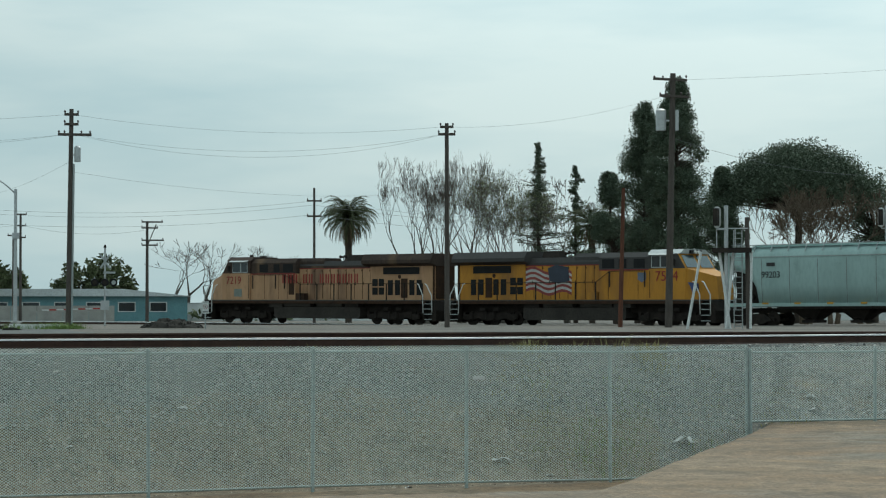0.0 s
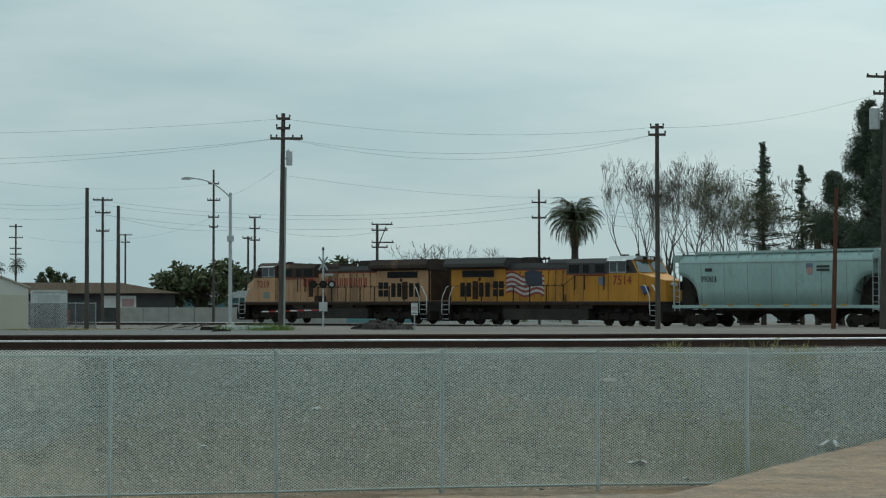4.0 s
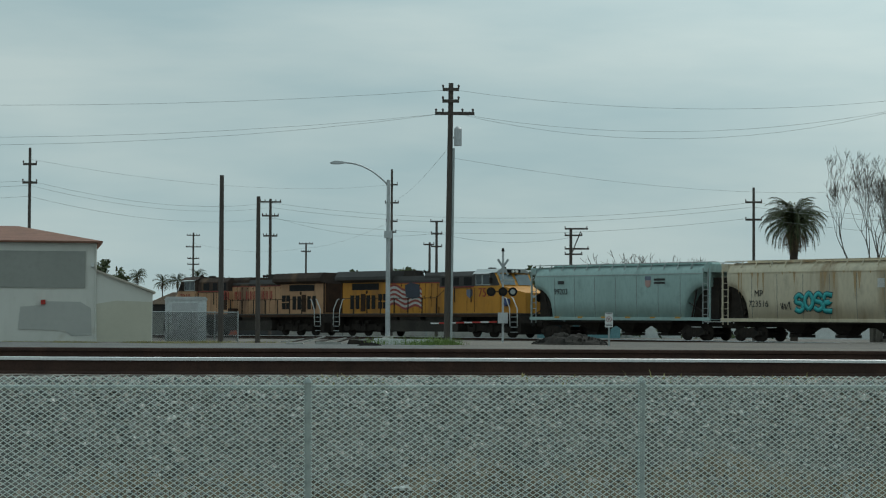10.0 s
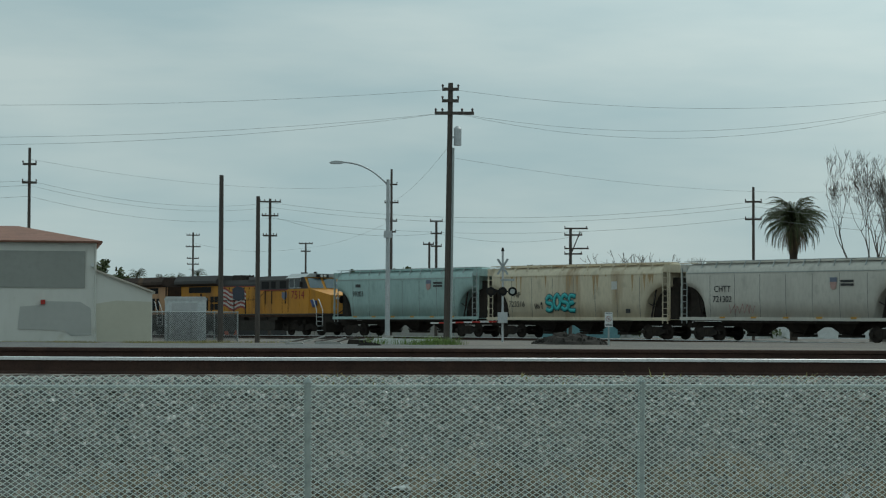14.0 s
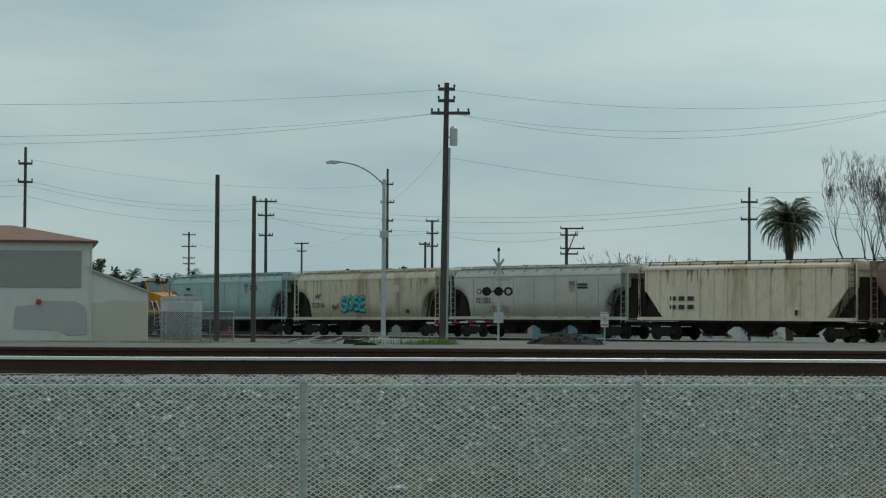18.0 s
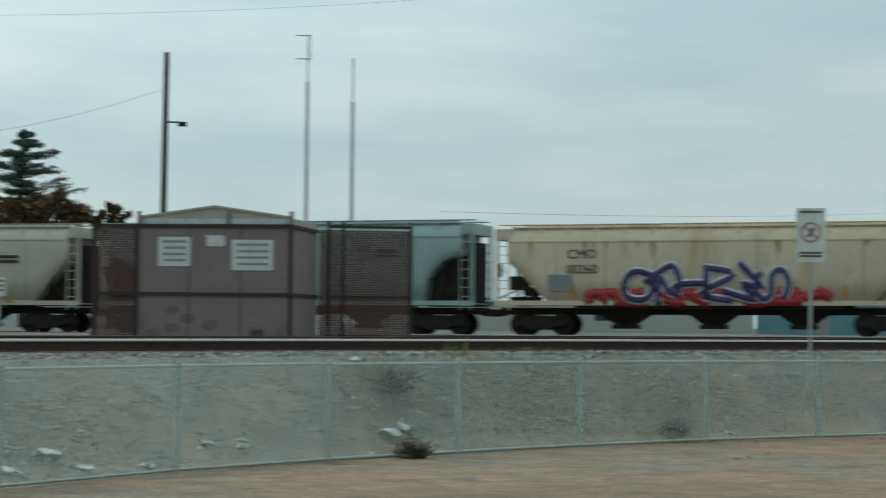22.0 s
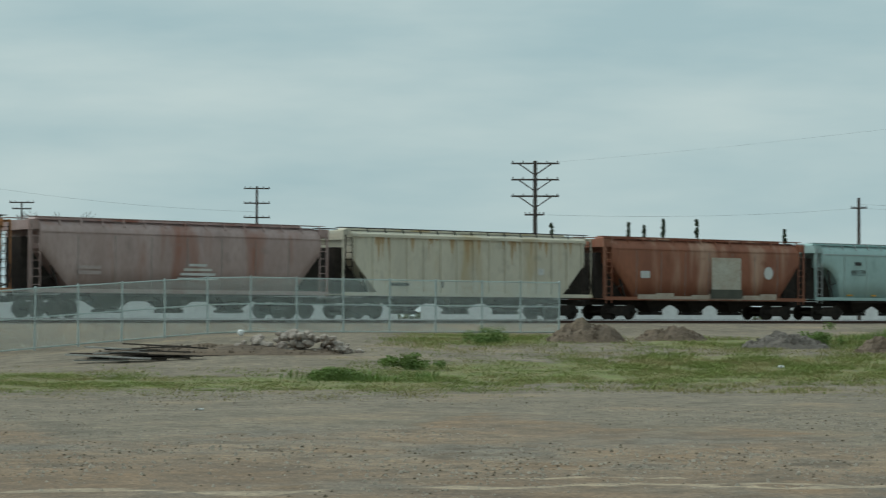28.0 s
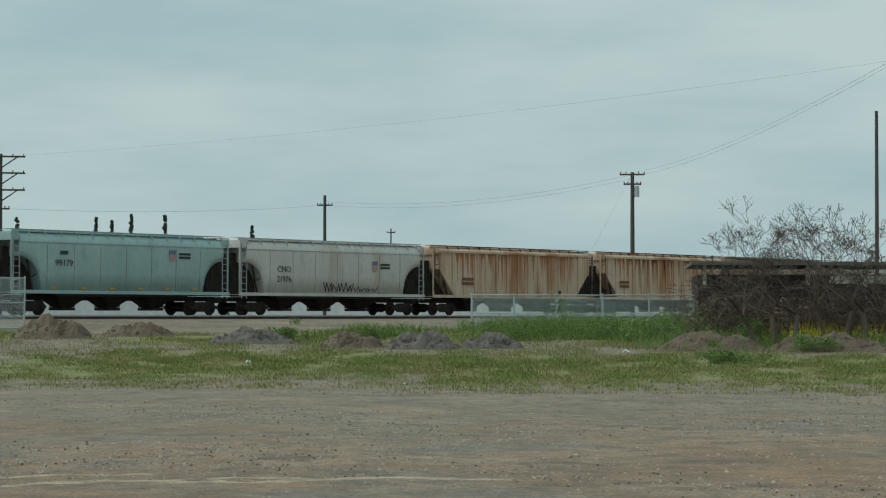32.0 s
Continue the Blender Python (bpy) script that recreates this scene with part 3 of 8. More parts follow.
WHEEL_R = 0.44
wheelset_mesh = Mb().lathe([(-1.05, 0.09), (-0.84, 0.09), (-0.83, 0.36), (-0.80, 0.44), (-0.70, 0.46), (-0.69, 0.10), (0.69, 0.10), (0.70, 0.46), (0.80, 0.44), (0.83, 0.36), (0.84, 0.09), (1.05, 0.09)])
wheelset_mesh = wheelset_mesh.mesh("wheelset", STEEL_DARK)
frame_mesh = Mb()
for sy in (-1, 1):
    frame_mesh.prism([(-1.15, 0.36), (-1.15, 0.56), (-0.75, 0.62), (-0.4, 0.78), (0.4, 0.78), (0.75, 0.62), (1.15, 0.56), (1.15, 0.36), (0.7, 0.36), (0.35, 0.2), (-0.35, 0.2), (-0.7, 0.36)],
                     sy * 1.0 - 0.07, sy * 1.0 + 0.07)
    for x in (-0.87, 0.87):
        frame_mesh.tube((x, sy * 1.07, 0.45), (x, sy * 1.14, 0.45), 0.12, n=8)
    for x in (-0.18, 0, 0.18):
        frame_mesh.tube((x, sy * 1.03, 0.3), (x, sy * 1.03, 0.62), 0.08, n=8)
frame_mesh.box((0, 0, 0.55), (0.4, 2.0, 0.3))
frame_mesh = frame_mesh.mesh("side_frames", STEEL_DARK)
WHEELS = []


def add_truck(car, x, axles=(-0.87, 0.87), mesh=None):
    tr = part("truck", mesh or frame_mesh, None, car, "dark greasy steel wheel truck", pose(x, 0, 0))
    for a in axles:
        WHEELS.append((car, a, part("wheelset", wheelset_mesh, None, tr, m=pose(a, 0, WHEEL_R))))
    return tr


def ladder(x, y, z0, z1, w, n):
    mb = Mb()
    for s in (-1, 1):
        mb.beam((x + s * w / 2, y, z0), (x + s * w / 2, y, z1), 0.045)
    for i in range(n):
        z = z0 + (z1 - z0) * (i + 0.5) / n
        mb.beam((x - w / 2, y, z), (x + w / 2, y, z), 0.03)
    return mb


def bars(car, x, z, w, h, rows, material, y=1.605, name="stencil_block"):
    mb = Mb()
    for r in range(rows):
        mb.span((x - w / 2, y, z - h / 2 + h * (r + 0.15) / rows), (x + w / 2, y + 0.006, z - h / 2 + h * (r + 0.8) / rows))
    return part(name, mb, material, car)


def hopper_car(L, body, trim, label, ribbed=False, under=STEEL_DARK, top=4.55, sill=1.34, bays=3, round_end=False, cut=1.65, web=True):
    """A covered hopper; local x is forward, the sheet's side at +-1.58."""
    car = thing("hopper_car", pose(0, 0, 0), label, "hopper car", "freight train cars")
    h = L / 2 - 0.45
    inner = h - 0.55
    foot = inner - cut
    W = 1.58
    xs = [-inner, -inner + 0.001] + list(np.linspace(-inner, -foot, 9)) + [0] + list(np.linspace(foot, inner, 9)) + [inner]
    xs = sorted(set(round(x, 3) for x in xs))

    def bottom(x):
        a = abs(x)
        if a <= foot:
            return sill
        q = (a - foot) / cut
        hi = top - 1.45 if ribbed else top - 1.35
        return sill + (hi - sill) * (math.sqrt(max(0, 1 - (1 - q) ** 2)) if round_end else q)

    def section(x):
        zb = bottom(x)
        if ribbed:
            side = [(W - 0.05, zb), (W - 0.05, max(zb, top - 0.42)), (W - 0.05, top - 0.2), (W - 0.25, top - 0.08), (0.9, top)]
        else:
            side = [(W - 0.10, zb), (W - 0.01, zb + (top - 0.62 - zb) * 0.4), (W, top - 0.72), (W - 0.06, top - 0.42), (W - 0.28, top - 0.16), (0.9, top)]
        return [(x, -y, z) for y, z in side[::-1]][::-1] + [(x, y, z) for y, z in side[::-1]]

    mb = Mb()
    rings = [section(x) for x in xs]
    n = len(rings[0])
    for r in rings:
        mb.v += r
    for i in range(len(rings) - 1):
        for k in range(n):
            j = (k + 1) % n
            mb.f.append((i * n + k, (i + 1) * n + k, (i + 1) * n + j, i * n + j))
            mb.s.append(not ribbed and k != n - 1)
    mb.face(rings[0])
    mb.face(rings[-1][::-1])
    part("body", mb, body, car)
    # roof: running boards, hatch trough, end caps
    rb = Mb()
    for s in (-1, 1):
        rb.span((-h + 0.1, s * 1.0 - 0.28, top + 0.10), (h - 0.1, s * 1.0 + 0.28, top + 0.13))
        for i in range(int(2 * h / 1.15)):
            x = -h + 0.5 + i * 1.15
            rb.beam((x, s * 1.26, top + 0.11), (x, s * 1.48, top - 0.28), 0.05)
    part("running_board", rb, trim, car, "grated steel running board along the roof")
    hatch = Mb()
    hatch.prism([(-inner + 0.4, top - 0.03), (-inner + 0.5, top + 0.13), (inner - 0.5, top + 0.13), (inner - 0.4, top - 0.03)], -0.35, 0.35)
    part("roof_hatch", hatch, body, car)
    # sills and end structure
    sl = Mb()
    for s in (-1, 1):
        sl.span((-h, s * 1.50 - 0.05, sill - 0.16), (h, s * 1.50 + 0.05, sill + 0.03))
    part("side_sill", sl, body, car)
    part("centre_sill", Mb().span((-h - 0.1, -0.32, 0.82), (h + 0.1, 0.32, 1.10)), under, car)
    for e in (-1, 1):
        end = Mb()
        end.span((e * (inner - cut * 0.9), -1.4, sill - 0.12), (e * h, 1.4, sill - 0.07))
        for s in (-1, 1):
            end.beam((e * (h - 0.08), s * 1.45, sill), (e * (h - 0.08), s * 1.45, top - 0.1), 0.09)
        end.beam((e * (h - 0.08), -1.45, top - 0.14), (e * (h - 0.08), 1.45, top - 0.14), 0.1)
        end.span((e * inner, -1.5, top - 0.5), (e * (h - 0.02), 1.5, top - 0.05) if not ribbed else (e * (inner + 0.1), 1.5, top - 0.05))
        part("end_frame", end, body, car)
        for s in (-1, 1):
            part("end_strut", Mb().beam((e * (foot + 0.55), s * 1.36, sill), (e * (foot + 0.95), s * 1.36, bottom(foot + 0.95) + 0.05), 0.08)
                 .beam((e * (h - 0.08), s * 1.36, sill + 0.08), (e * (foot + 0.3), s * 1.36, sill + 0.9), 0.05), STEEL_DARK, car)
            part("end_grab_iron", Mb().path([(e * (h - 0.1), s * 1.5, sill + 0.25), (e * (h - 0.1), s * 1.56, sill + 0.7), (e * (h - 0.1), s * 1.5, sill + 1.15)], 0.02), trim, car)
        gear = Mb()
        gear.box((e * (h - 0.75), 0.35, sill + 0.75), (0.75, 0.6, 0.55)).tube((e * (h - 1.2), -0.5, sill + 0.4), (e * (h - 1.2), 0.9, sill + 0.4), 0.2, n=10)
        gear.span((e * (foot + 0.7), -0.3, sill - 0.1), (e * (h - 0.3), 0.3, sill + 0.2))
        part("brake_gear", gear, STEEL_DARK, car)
        # added dark block: stands for the shade under the end slope sheet
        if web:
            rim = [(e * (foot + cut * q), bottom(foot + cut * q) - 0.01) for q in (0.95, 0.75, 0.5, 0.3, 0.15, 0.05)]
            part("end_shade_block", Mb().prism([(e * (foot + 0.02), sill - 0.2), (e * (h - 0.06), sill - 0.2), (e * (h - 0.06), bottom(inner) + 0.55), (e * inner, bottom(inner) + 0.55)] + rim, -0.7, 0.7), STEEL_DARK, car,
                 "dark block added as shade in the car's end")
        for s in (-1, 1):
            part("ladder", ladder(e * (h - 0.38), s * 1.52, sill - 0.35, top - 0.25, 0.42, 9), trim, car)
        part("coupler", Mb().box((e * (h + 0.22), 0, 0.88), (0.6, 0.22, 0.25)).box((e * (h + 0.38), 0.05, 0.88), (0.3, 0.4, 0.3)), STEEL_DARK, car)
        add_truck(car, e * (h - 1.75))
    part("brake_wheel", Mb().tube((h - 0.02, 0.7, 2.6), (h + 0.03, 0.7, 2.6), 0.28, n=14), STEEL_DARK, car)
    span = 2 * min(foot + 0.35, h - 3.3)
    bl = span / bays
    for i in range(bays):
        x = -span / 2 + bl * (i + 0.5)
        bay = Mb().frustum((x, 0, 0.42), (bl * 0.2, 0.8), (bl * 0.66, 1.7), 0.62).span((x - bl * 0.495, -1.4, 1.039), (x + bl * 0.495, 1.4, sill - 0.02))
        bay.span((x - bl * 0.13, -0.6, 0.26), (x + bl * 0.13, 0.6, 0.43))
        bay.tube((x, -1.0, 0.5), (x, 1.0, 0.5), 0.05, n=8)
        part("hopper_bay", bay, under, car, "dark discharge hopper under the car")
    if ribbed:
        ribs = Mb()
        n = 15
        for s in (-1, 1):
            for i in range(n):
                x = -inner + 0.25 + (2 * inner - 0.5) * i / (n - 1)
                zb = bottom(x) + 0.02
                ribs.span((x - 0.05, s * (W - 0.055), zb), (x + 0.05, s * (W + 0.04), top - 0.3))
            ribs.span((-inner, s * (W - 0.05), top - 0.36), (inner, s * (W + 0.05), top - 0.24))
        part("side_ribs", ribs, body, car)
    else:
        seams = Mb()
        for s in (-1, 1):
            seams.span((-inner, s * (W - 0.03), top - 0.60), (inner, s * (W + 0.012), top - 0.56))
        part("roof_seam", seams, trim, car)
        nw = 8
        for s in (-1, 1):
            for i in range(1, nw):
                x = -inner + 2 * inner * i / nw
                zb = bottom(x) + 0.03
                zm = zb + (top - 0.62 - zb) * 0.4
                wd = Mb()
                for (ya, za), (yb, zc) in (((W - 0.094, zb), (W - 0.006, zm)), ((W - 0.006, zm), (W + 0.004, top - 0.7))):
                    wd.beam((x, s * ya, za), (x, s * yb, zc), 0.028, 0.012)
                part("weld_seam", wd, SEAM, car)
    return car


def paint(name, col, dark=None, rust=None, amt=0.4, **k):
    return mat(name, col, dark or tuple(c * 0.82 for c in col), 0.7, 0.62, rust=rust, rust_amt=amt, stretch=(1, 1, 0.35), dirt=tuple(c * 0.6 for c in col), dirt_amt=0.22, grain=0.3, **k)


TEAL = paint("pale_teal_paint", (0.36, 0.50, 0.48))
LBLUE = paint("light_blue_grey_paint", (0.50, 0.61, 0.62))
CREAM = paint("stained_cream_paint", (0.64, 0.56, 0.42), rust=(0.30, 0.20, 0.11), amt=0.25)
CREAM2 = paint("cream_yellow_paint", (0.86, 0.73, 0.56), rust=(0.45, 0.31, 0.16), amt=0.2)
GREY = paint("light_grey_paint", (0.57, 0.545, 0.49))
GREY2 = paint("warm_grey_paint", (0.58, 0.53, 0.455))
BEIGE = paint("beige_grey_paint", (0.66, 0.555, 0.435))
BEIGE2 = paint("faded_beige_paint", (0.73, 0.61, 0.455), rust=(0.50, 0.31, 0.15), amt=0.1)
BROWN = paint("rusted_brown_paint", (0.27, 0.165, 0.13), (0.20, 0.115, 0.09), rust=(0.36, 0.29, 0.25), amt=0.3)
RUSTG = paint("grey_brown_rusted_paint", (0.37, 0.325, 0.27), rust=(0.22, 0.105, 0.05), amt=0.4)
GREEN = paint("faded_dark_green_paint", (0.035, 0.085, 0.065), (0.025, 0.055, 0.045), rust=(0.20, 0.075, 0.035), amt=0.42)
WHITEG = paint("weathered_pale_grey_paint", (0.60, 0.575, 0.53), rust=(0.42, 0.34, 0.24), amt=0.2)
ORANGE = paint("faded_orange_brown_paint", (0.44, 0.21, 0.085), (0.34, 0.15, 0.06), rust=(0.30, 0.13, 0.06), amt=0.5)
PURPLE = paint("chalky_mauve_brown_paint", (0.43, 0.32, 0.30), (0.32, 0.225, 0.205), rust=(0.27, 0.11, 0.075), amt=0.3)
CREAMG = paint("pale_green_cream_paint", (0.62, 0.57, 0.46), rust=(0.42, 0.31, 0.16), amt=0.22)
REDB = paint("rust_red_paint", (0.30, 0.115, 0.065), (0.21, 0.08, 0.05), rust=(0.45, 0.29, 0.21), amt=0.36)
ORANGE2 = paint("orange_rust_streaked_paint", (0.60, 0.47, 0.36), (0.52, 0.37, 0.25), rust=(0.36, 0.16, 0.07), amt=0.5)

SEAM = mat("grimy_weld_seam", (0.24, 0.25, 0.235), (0.18, 0.18, 0.17), 3, 0.8)
ROSTER = [
    ("teal", TEAL, "pale teal covered hopper car with dark lettering", dict(round_end=True)),
    ("cream", CREAM, "stained cream hopper car with a teal spray-painted tag", dict(cut=1.7, sill=1.3, round_end=True)),
    ("grey", GREY, "light grey covered hopper car with dark lettering", dict(round_end=True)),
    ("cream2", CREAM2, "cream-yellow ribbed hopper car with rust stains", dict(ribbed=True)),
    ("brown", BROWN, "rusted brown hopper car with faded white emblem", dict()),
    ("grey2", GREY, "light grey covered hopper car, lightly stained", dict(round_end=True)),
    ("lblue", LBLUE, "light blue-grey hopper car with a long spray-painted tag", dict(cut=2.5)),
    ("beige", GREY2, "warm grey covered hopper car with dark lettering", dict()),
    ("teal2", TEAL, "pale teal hopper car with yellow reflectors", dict(round_end=True)),
    ("beige2", BEIGE2, "faded beige hopper car with purple and red spray paint", dict(web=False, top=4.3)),
    ("rustg", RUSTG, "grey-brown ribbed hopper car streaked with rust", dict(ribbed=True, web=False, top=4.22)),
    ("beige3", BEIGE, "beige-grey hopper car with small dark stencils", dict(top=4.42)),
    ("beige4", BEIGE, "beige-grey hopper car with rounded ends", dict(round_end=True, top=4.42)),
    ("green", GREEN, "dark green ribbed hopper car with rust panels", dict(ribbed=True, top=4.22)),
    ("white", WHITEG, "weathered pale grey hopper car with a painted slogan", dict(cut=2.1, top=4.44)),
    ("orange", ORANGE, "faded orange-brown ribbed hopper car", dict(ribbed=True)),
    ("purple", PURPLE, "chalky mauve hopper car bleeding rust", dict()),
    ("creamg", CREAMG, "pale green-cream ribbed hopper car with rust spots", dict(ribbed=True)),
    ("redb", REDB, "rust-red hopper car with a pale repainted patch", dict(cut=1.7, sill=1.25)),
    ("teal3", TEAL, "pale teal covered hopper car with orange reflectors", dict(round_end=True)),
    ("grey3", WHITEG, "pale grey hopper car with a dark spray-painted tag", dict(round_end=True)),
    ("orange2", ORANGE2, "rust-streaked orange ribbed hopper car", dict(ribbed=True)),
    ("orange3", ORANGE2, "rust-streaked orange ribbed hopper car", dict(ribbed=True)),
    ("brown2", BROWN, "rusted brown hopper car behind bare branches", dict()),
    ("grey4", GREY2, "warm grey hopper car far back in the train", dict()),
]

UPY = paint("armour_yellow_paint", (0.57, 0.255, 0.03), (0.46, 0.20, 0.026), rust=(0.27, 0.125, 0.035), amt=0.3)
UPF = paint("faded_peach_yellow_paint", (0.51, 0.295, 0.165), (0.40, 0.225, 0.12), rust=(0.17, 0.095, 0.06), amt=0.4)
LOCO_GREY = paint("sooty_grey_roof_paint", (0.06, 0.055, 0.053))
SOOT = mat("sooty_brown_sill", (0.07, 0.036, 0.022), (0.04, 0.024, 0.017), 2, 0.85, gloss=0.15)
SOOT_ROOF = mat("soot_stained_hood_top", (0.075, 0.052, 0.042), (0.045, 0.034, 0.03), 0.9, 0.85, rust=(0.13, 0.085, 0.055), rust_amt=0.3, gloss=0.15)
TANK_GREY = mat("dusty_grey_tank", (0.06, 0.052, 0.045), (0.04, 0.035, 0.031), 1.2, 0.8, bump=0.1, gloss=0.15)
LOCO_UNDER = mat("sooty_underframe", (0.02, 0.017, 0.015), (0.036, 0.029, 0.025), 3, 0.85, bump=0.3, gloss=0.1)
LETTER_RED = mat("faded_red_lettering", (0.33, 0.045, 0.035), rough=0.6)

truck6 = Mb()
for sy in (-1, 1):
    truck6.prism([(-2.2, 0.4), (-2.2, 0.7), (-1.5, 0.62), (-1.3, 0.85), (1.3, 0.85), (1.5, 0.62), (2.2, 0.7), (2.2, 0.4), (1.6, 0.3), (1.1, 0.48), (0.5, 0.3), (-0.5, 0.3), (-1.1, 0.48), (-1.6, 0.3)],
                 sy * 1.08 - 0.08, sy * 1.08 + 0.08)
    for x in (-1.85, 0, 1.85):
        truck6.box((x, sy * 1.2, 0.52), (0.42, 0.14, 0.36)).tube((x - 0.3, sy * 1.2, 0.4), (x - 0.3, sy * 1.2, 0.85), 0.1, n=8).tube((x + 0.3, sy * 1.2, 0.4), (x + 0.3, sy * 1.2, 0.85), 0.1, n=8)
truck6.box((0, 0, 0.75), (3.4, 1.9, 0.25))
truck6 = truck6.mesh("side_frames", LOCO_UNDER)


def mirrored(name, make, material, parent, label=""):
    """One part on each side of a vehicle; make(s) returns its mesh for side s."""
    for s in (-1, 1):
        part(name, make(s), material, parent, label)


def locomotive(L, col, label, show):
    """A six-axle road engine; local x towards its cab. show: the side (+-1) that carries the decoration."""
    loco = thing("locomotive", pose(0, 0, 0), label, "locomotive", "freight train cars")
    h = L / 2 - 0.45
    deck = 1.60
    old = show > 0
    band = SOOT_ROOF if old else LOCO_GREY
    # underframe, walkway, tank and air reservoirs
    part("walkway", Mb().span((-h + 0.3, -1.55, deck - 0.07), (h - 0.3, 1.55, deck)), LOCO_GREY, loco)
    mirrored("side_sill", lambda s: Mb().span((-h + 0.9, s * 1.5 - 0.04, deck - 0.24), (h - 0.9, s * 1.5 + 0.04, deck - 0.071)), SOOT, loco)
    part("underframe", Mb().span((-h + 0.3, -0.75, 0.8), (h - 0.3, 0.75, deck - 0.075)), LOCO_UNDER, loco)
    part("fuel_tank", Mb().prism([(-3.9, 0.36), (-4.1, 0.5), (-4.1, 1.12), (3.8, 1.12), (3.8, 0.5), (3.6, 0.36)], -1.36, 1.36), TANK_GREY, loco)
    for s in (-1, 1):
        for x0, x1 in ((-2.5, -0.2), (0.4, 2.8)):
            part("air_reservoir", Mb().tube((x0, s * 1.2, 1.3), (x1, s * 1.2, 1.3), 0.22, n=14), TANK_GREY, loco)
        part("battery_box", Mb().span((-4.0, s * 0.9, 1.122), (-2.8, s * 1.42, deck - 0.25)), LOCO_UNDER, loco)
        part("battery_box", Mb().span((2.95, s * 0.9, 1.122), (4.2, s * 1.42, deck - 0.25)), TANK_GREY, loco)
    for x in (-6.9, 6.9):
        add_truck(loco, x, (-1.85, 0, 1.85), truck6)
        for s in (-1, 1):
            part("brake_cylinder", Mb().tube((x - 0.75, s * 1.22, 0.98), (x - 0.35, s * 1.22, 0.98), 0.14, n=10).tube((x + 0.35, s * 1.22, 0.98), (x + 0.75, s * 1.22, 0.98), 0.14, n=10), LOCO_UNDER, loco)
    # engine hood with doors, from the radiator section to the equipment section
    r0, r1 = -h + 0.55, -h + 6.1
    e0, c0, c1 = 1.8, h - 4.75, h - 2.1
    part("hood", Mb().span((r1, -0.95, deck + 0.002), (e0, 0.95, 3.88)), col, loco)
    part("hood_roof", Mb().prism([(-0.95, 3.88), (-0.82, 4.2), (0.82, 4.2), (0.95, 3.88)], 0, e0 - r1), LOCO_GREY, loco, m=Matrix.Translation((r1, 0, 0)) @ Matrix.Rotation(radians(-90), 4, "Z"))
    n_door = 9
    for s in (-1, 1):
        for i in range(n_door):
            w = (e0 - r1) / n_door
            xx = r1 + w * i
            part("hood_door", Mb().span((xx + 0.03, s * 0.951, 1.72), (xx + w - 0.03, s * 0.97, 3.62)), col, loco)
            part("door_latch", Mb().span((xx + w - 0.12, s * 0.971, 2.6), (xx + w - 0.07, s * 0.99, 2.8)), SOOT, loco)
            part("hinge", Mb().span((xx + 0.04, s * 0.971, 3.5), (xx + 0.1, s * 0.985, 3.6)), SOOT, loco)
        for i in range(n_door + 1):
            xx = r1 + (e0 - r1) * i / n_door
            if 0 < i < n_door:
                part("door_seam", Mb().span((xx - 0.022, s * 0.9505, 1.68), (xx + 0.022, s * 0.956, 3.7)), SOOT, loco)
        part("hood_shoulder", Mb().span((r1 + 0.002, s * 0.9505, 3.72), (e0, s * 0.966, 3.885)), band, loco, "sooty upper hood band")
    # exhaust stack, horns and roof hatches
    part("exhaust_stack", Mb().frustum((-2.7, 0, 4.19), (1.3, 0.9), (1.1, 0.7), 0.42), STEEL_DARK, loco)
    part("roof_hatch", Mb().span((-0.3, -0.6, 4.201), (1.4, 0.6, 4.3)), LOCO_GREY, loco)
    horn = Mb().tube((-1.4, 0, 4.15), (-1.4, 0, 4.48), 0.04, n=6)
    for dy, dx in ((-0.12, -0.35), (0.0, 0.35), (0.12, -0.28)):
        horn.tube((-1.4, dy, 4.48 + dy * 0.3), (-1.4 + dx, dy, 4.5 + dy * 0.3), 0.03, 0.11, n=8)
    part("horn", horn, STEEL_DARK, loco)
    # radiator section with its overhanging wings
    part("radiator_base", Mb().span((r0, -0.98, deck + 0.002), (r1, 0.98, 3.95)), col, loco)
    wing = [(-1.52, 3.98), (-1.52, 4.2), (-1.25, 4.6), (1.25, 4.6), (1.52, 4.2), (1.52, 3.98), (0.99, 3.8), (-0.99, 3.8)]
    part("radiator_housing", Mb().prism(wing, 0, r1 - r0 + 0.45), SOOT_ROOF if old else LOCO_GREY, loco, "overhanging sooty radiator housing", Matrix.Translation((r0 - 0.1, 0, 0)) @ Matrix.Rotation(radians(-90), 4, "Z"))
    for s in (-1, 1):
        part("radiator_screen", Mb().span((r0 + 1.3, s * 0.981, 3.28), (r0 + 4.4, s * 1.02, 3.74)), BLACK_PAINT, loco, "black radiator screen")
        for i, z0, z1 in [(k, 1.92, 2.9) for k in (0, 1, 3, 4)]:
            xx = r0 + 1.1 + i * 0.62
            part("louvre", Mb().span((xx, s * 0.981, z0), (xx + 0.42, s * 1.01, z1)), BLACK_PAINT, loco)
        part("access_door", Mb().span((r0 + 2.32, s * 0.981, 1.75), (r0 + 2.86, s * 1.015, 3.0)), SOOT, loco)
        for ix in (0, 1):
            for iz in (0, 1):
                part("louvre", Mb().span((r0 + 4.35 + ix * 0.56, s * 0.981, 1.95 + iz * 0.56), (r0 + 4.8 + ix * 0.56, s * 1.01, 2.42 + iz * 0.56)), BLACK_PAINT, loco)
        part("marker_plate", Mb().tube((r0 + 3.0, s * 0.981, 3.12), (r0 + 3.0, s * 1.0, 3.12), 0.13, n=12), SOOT, loco)
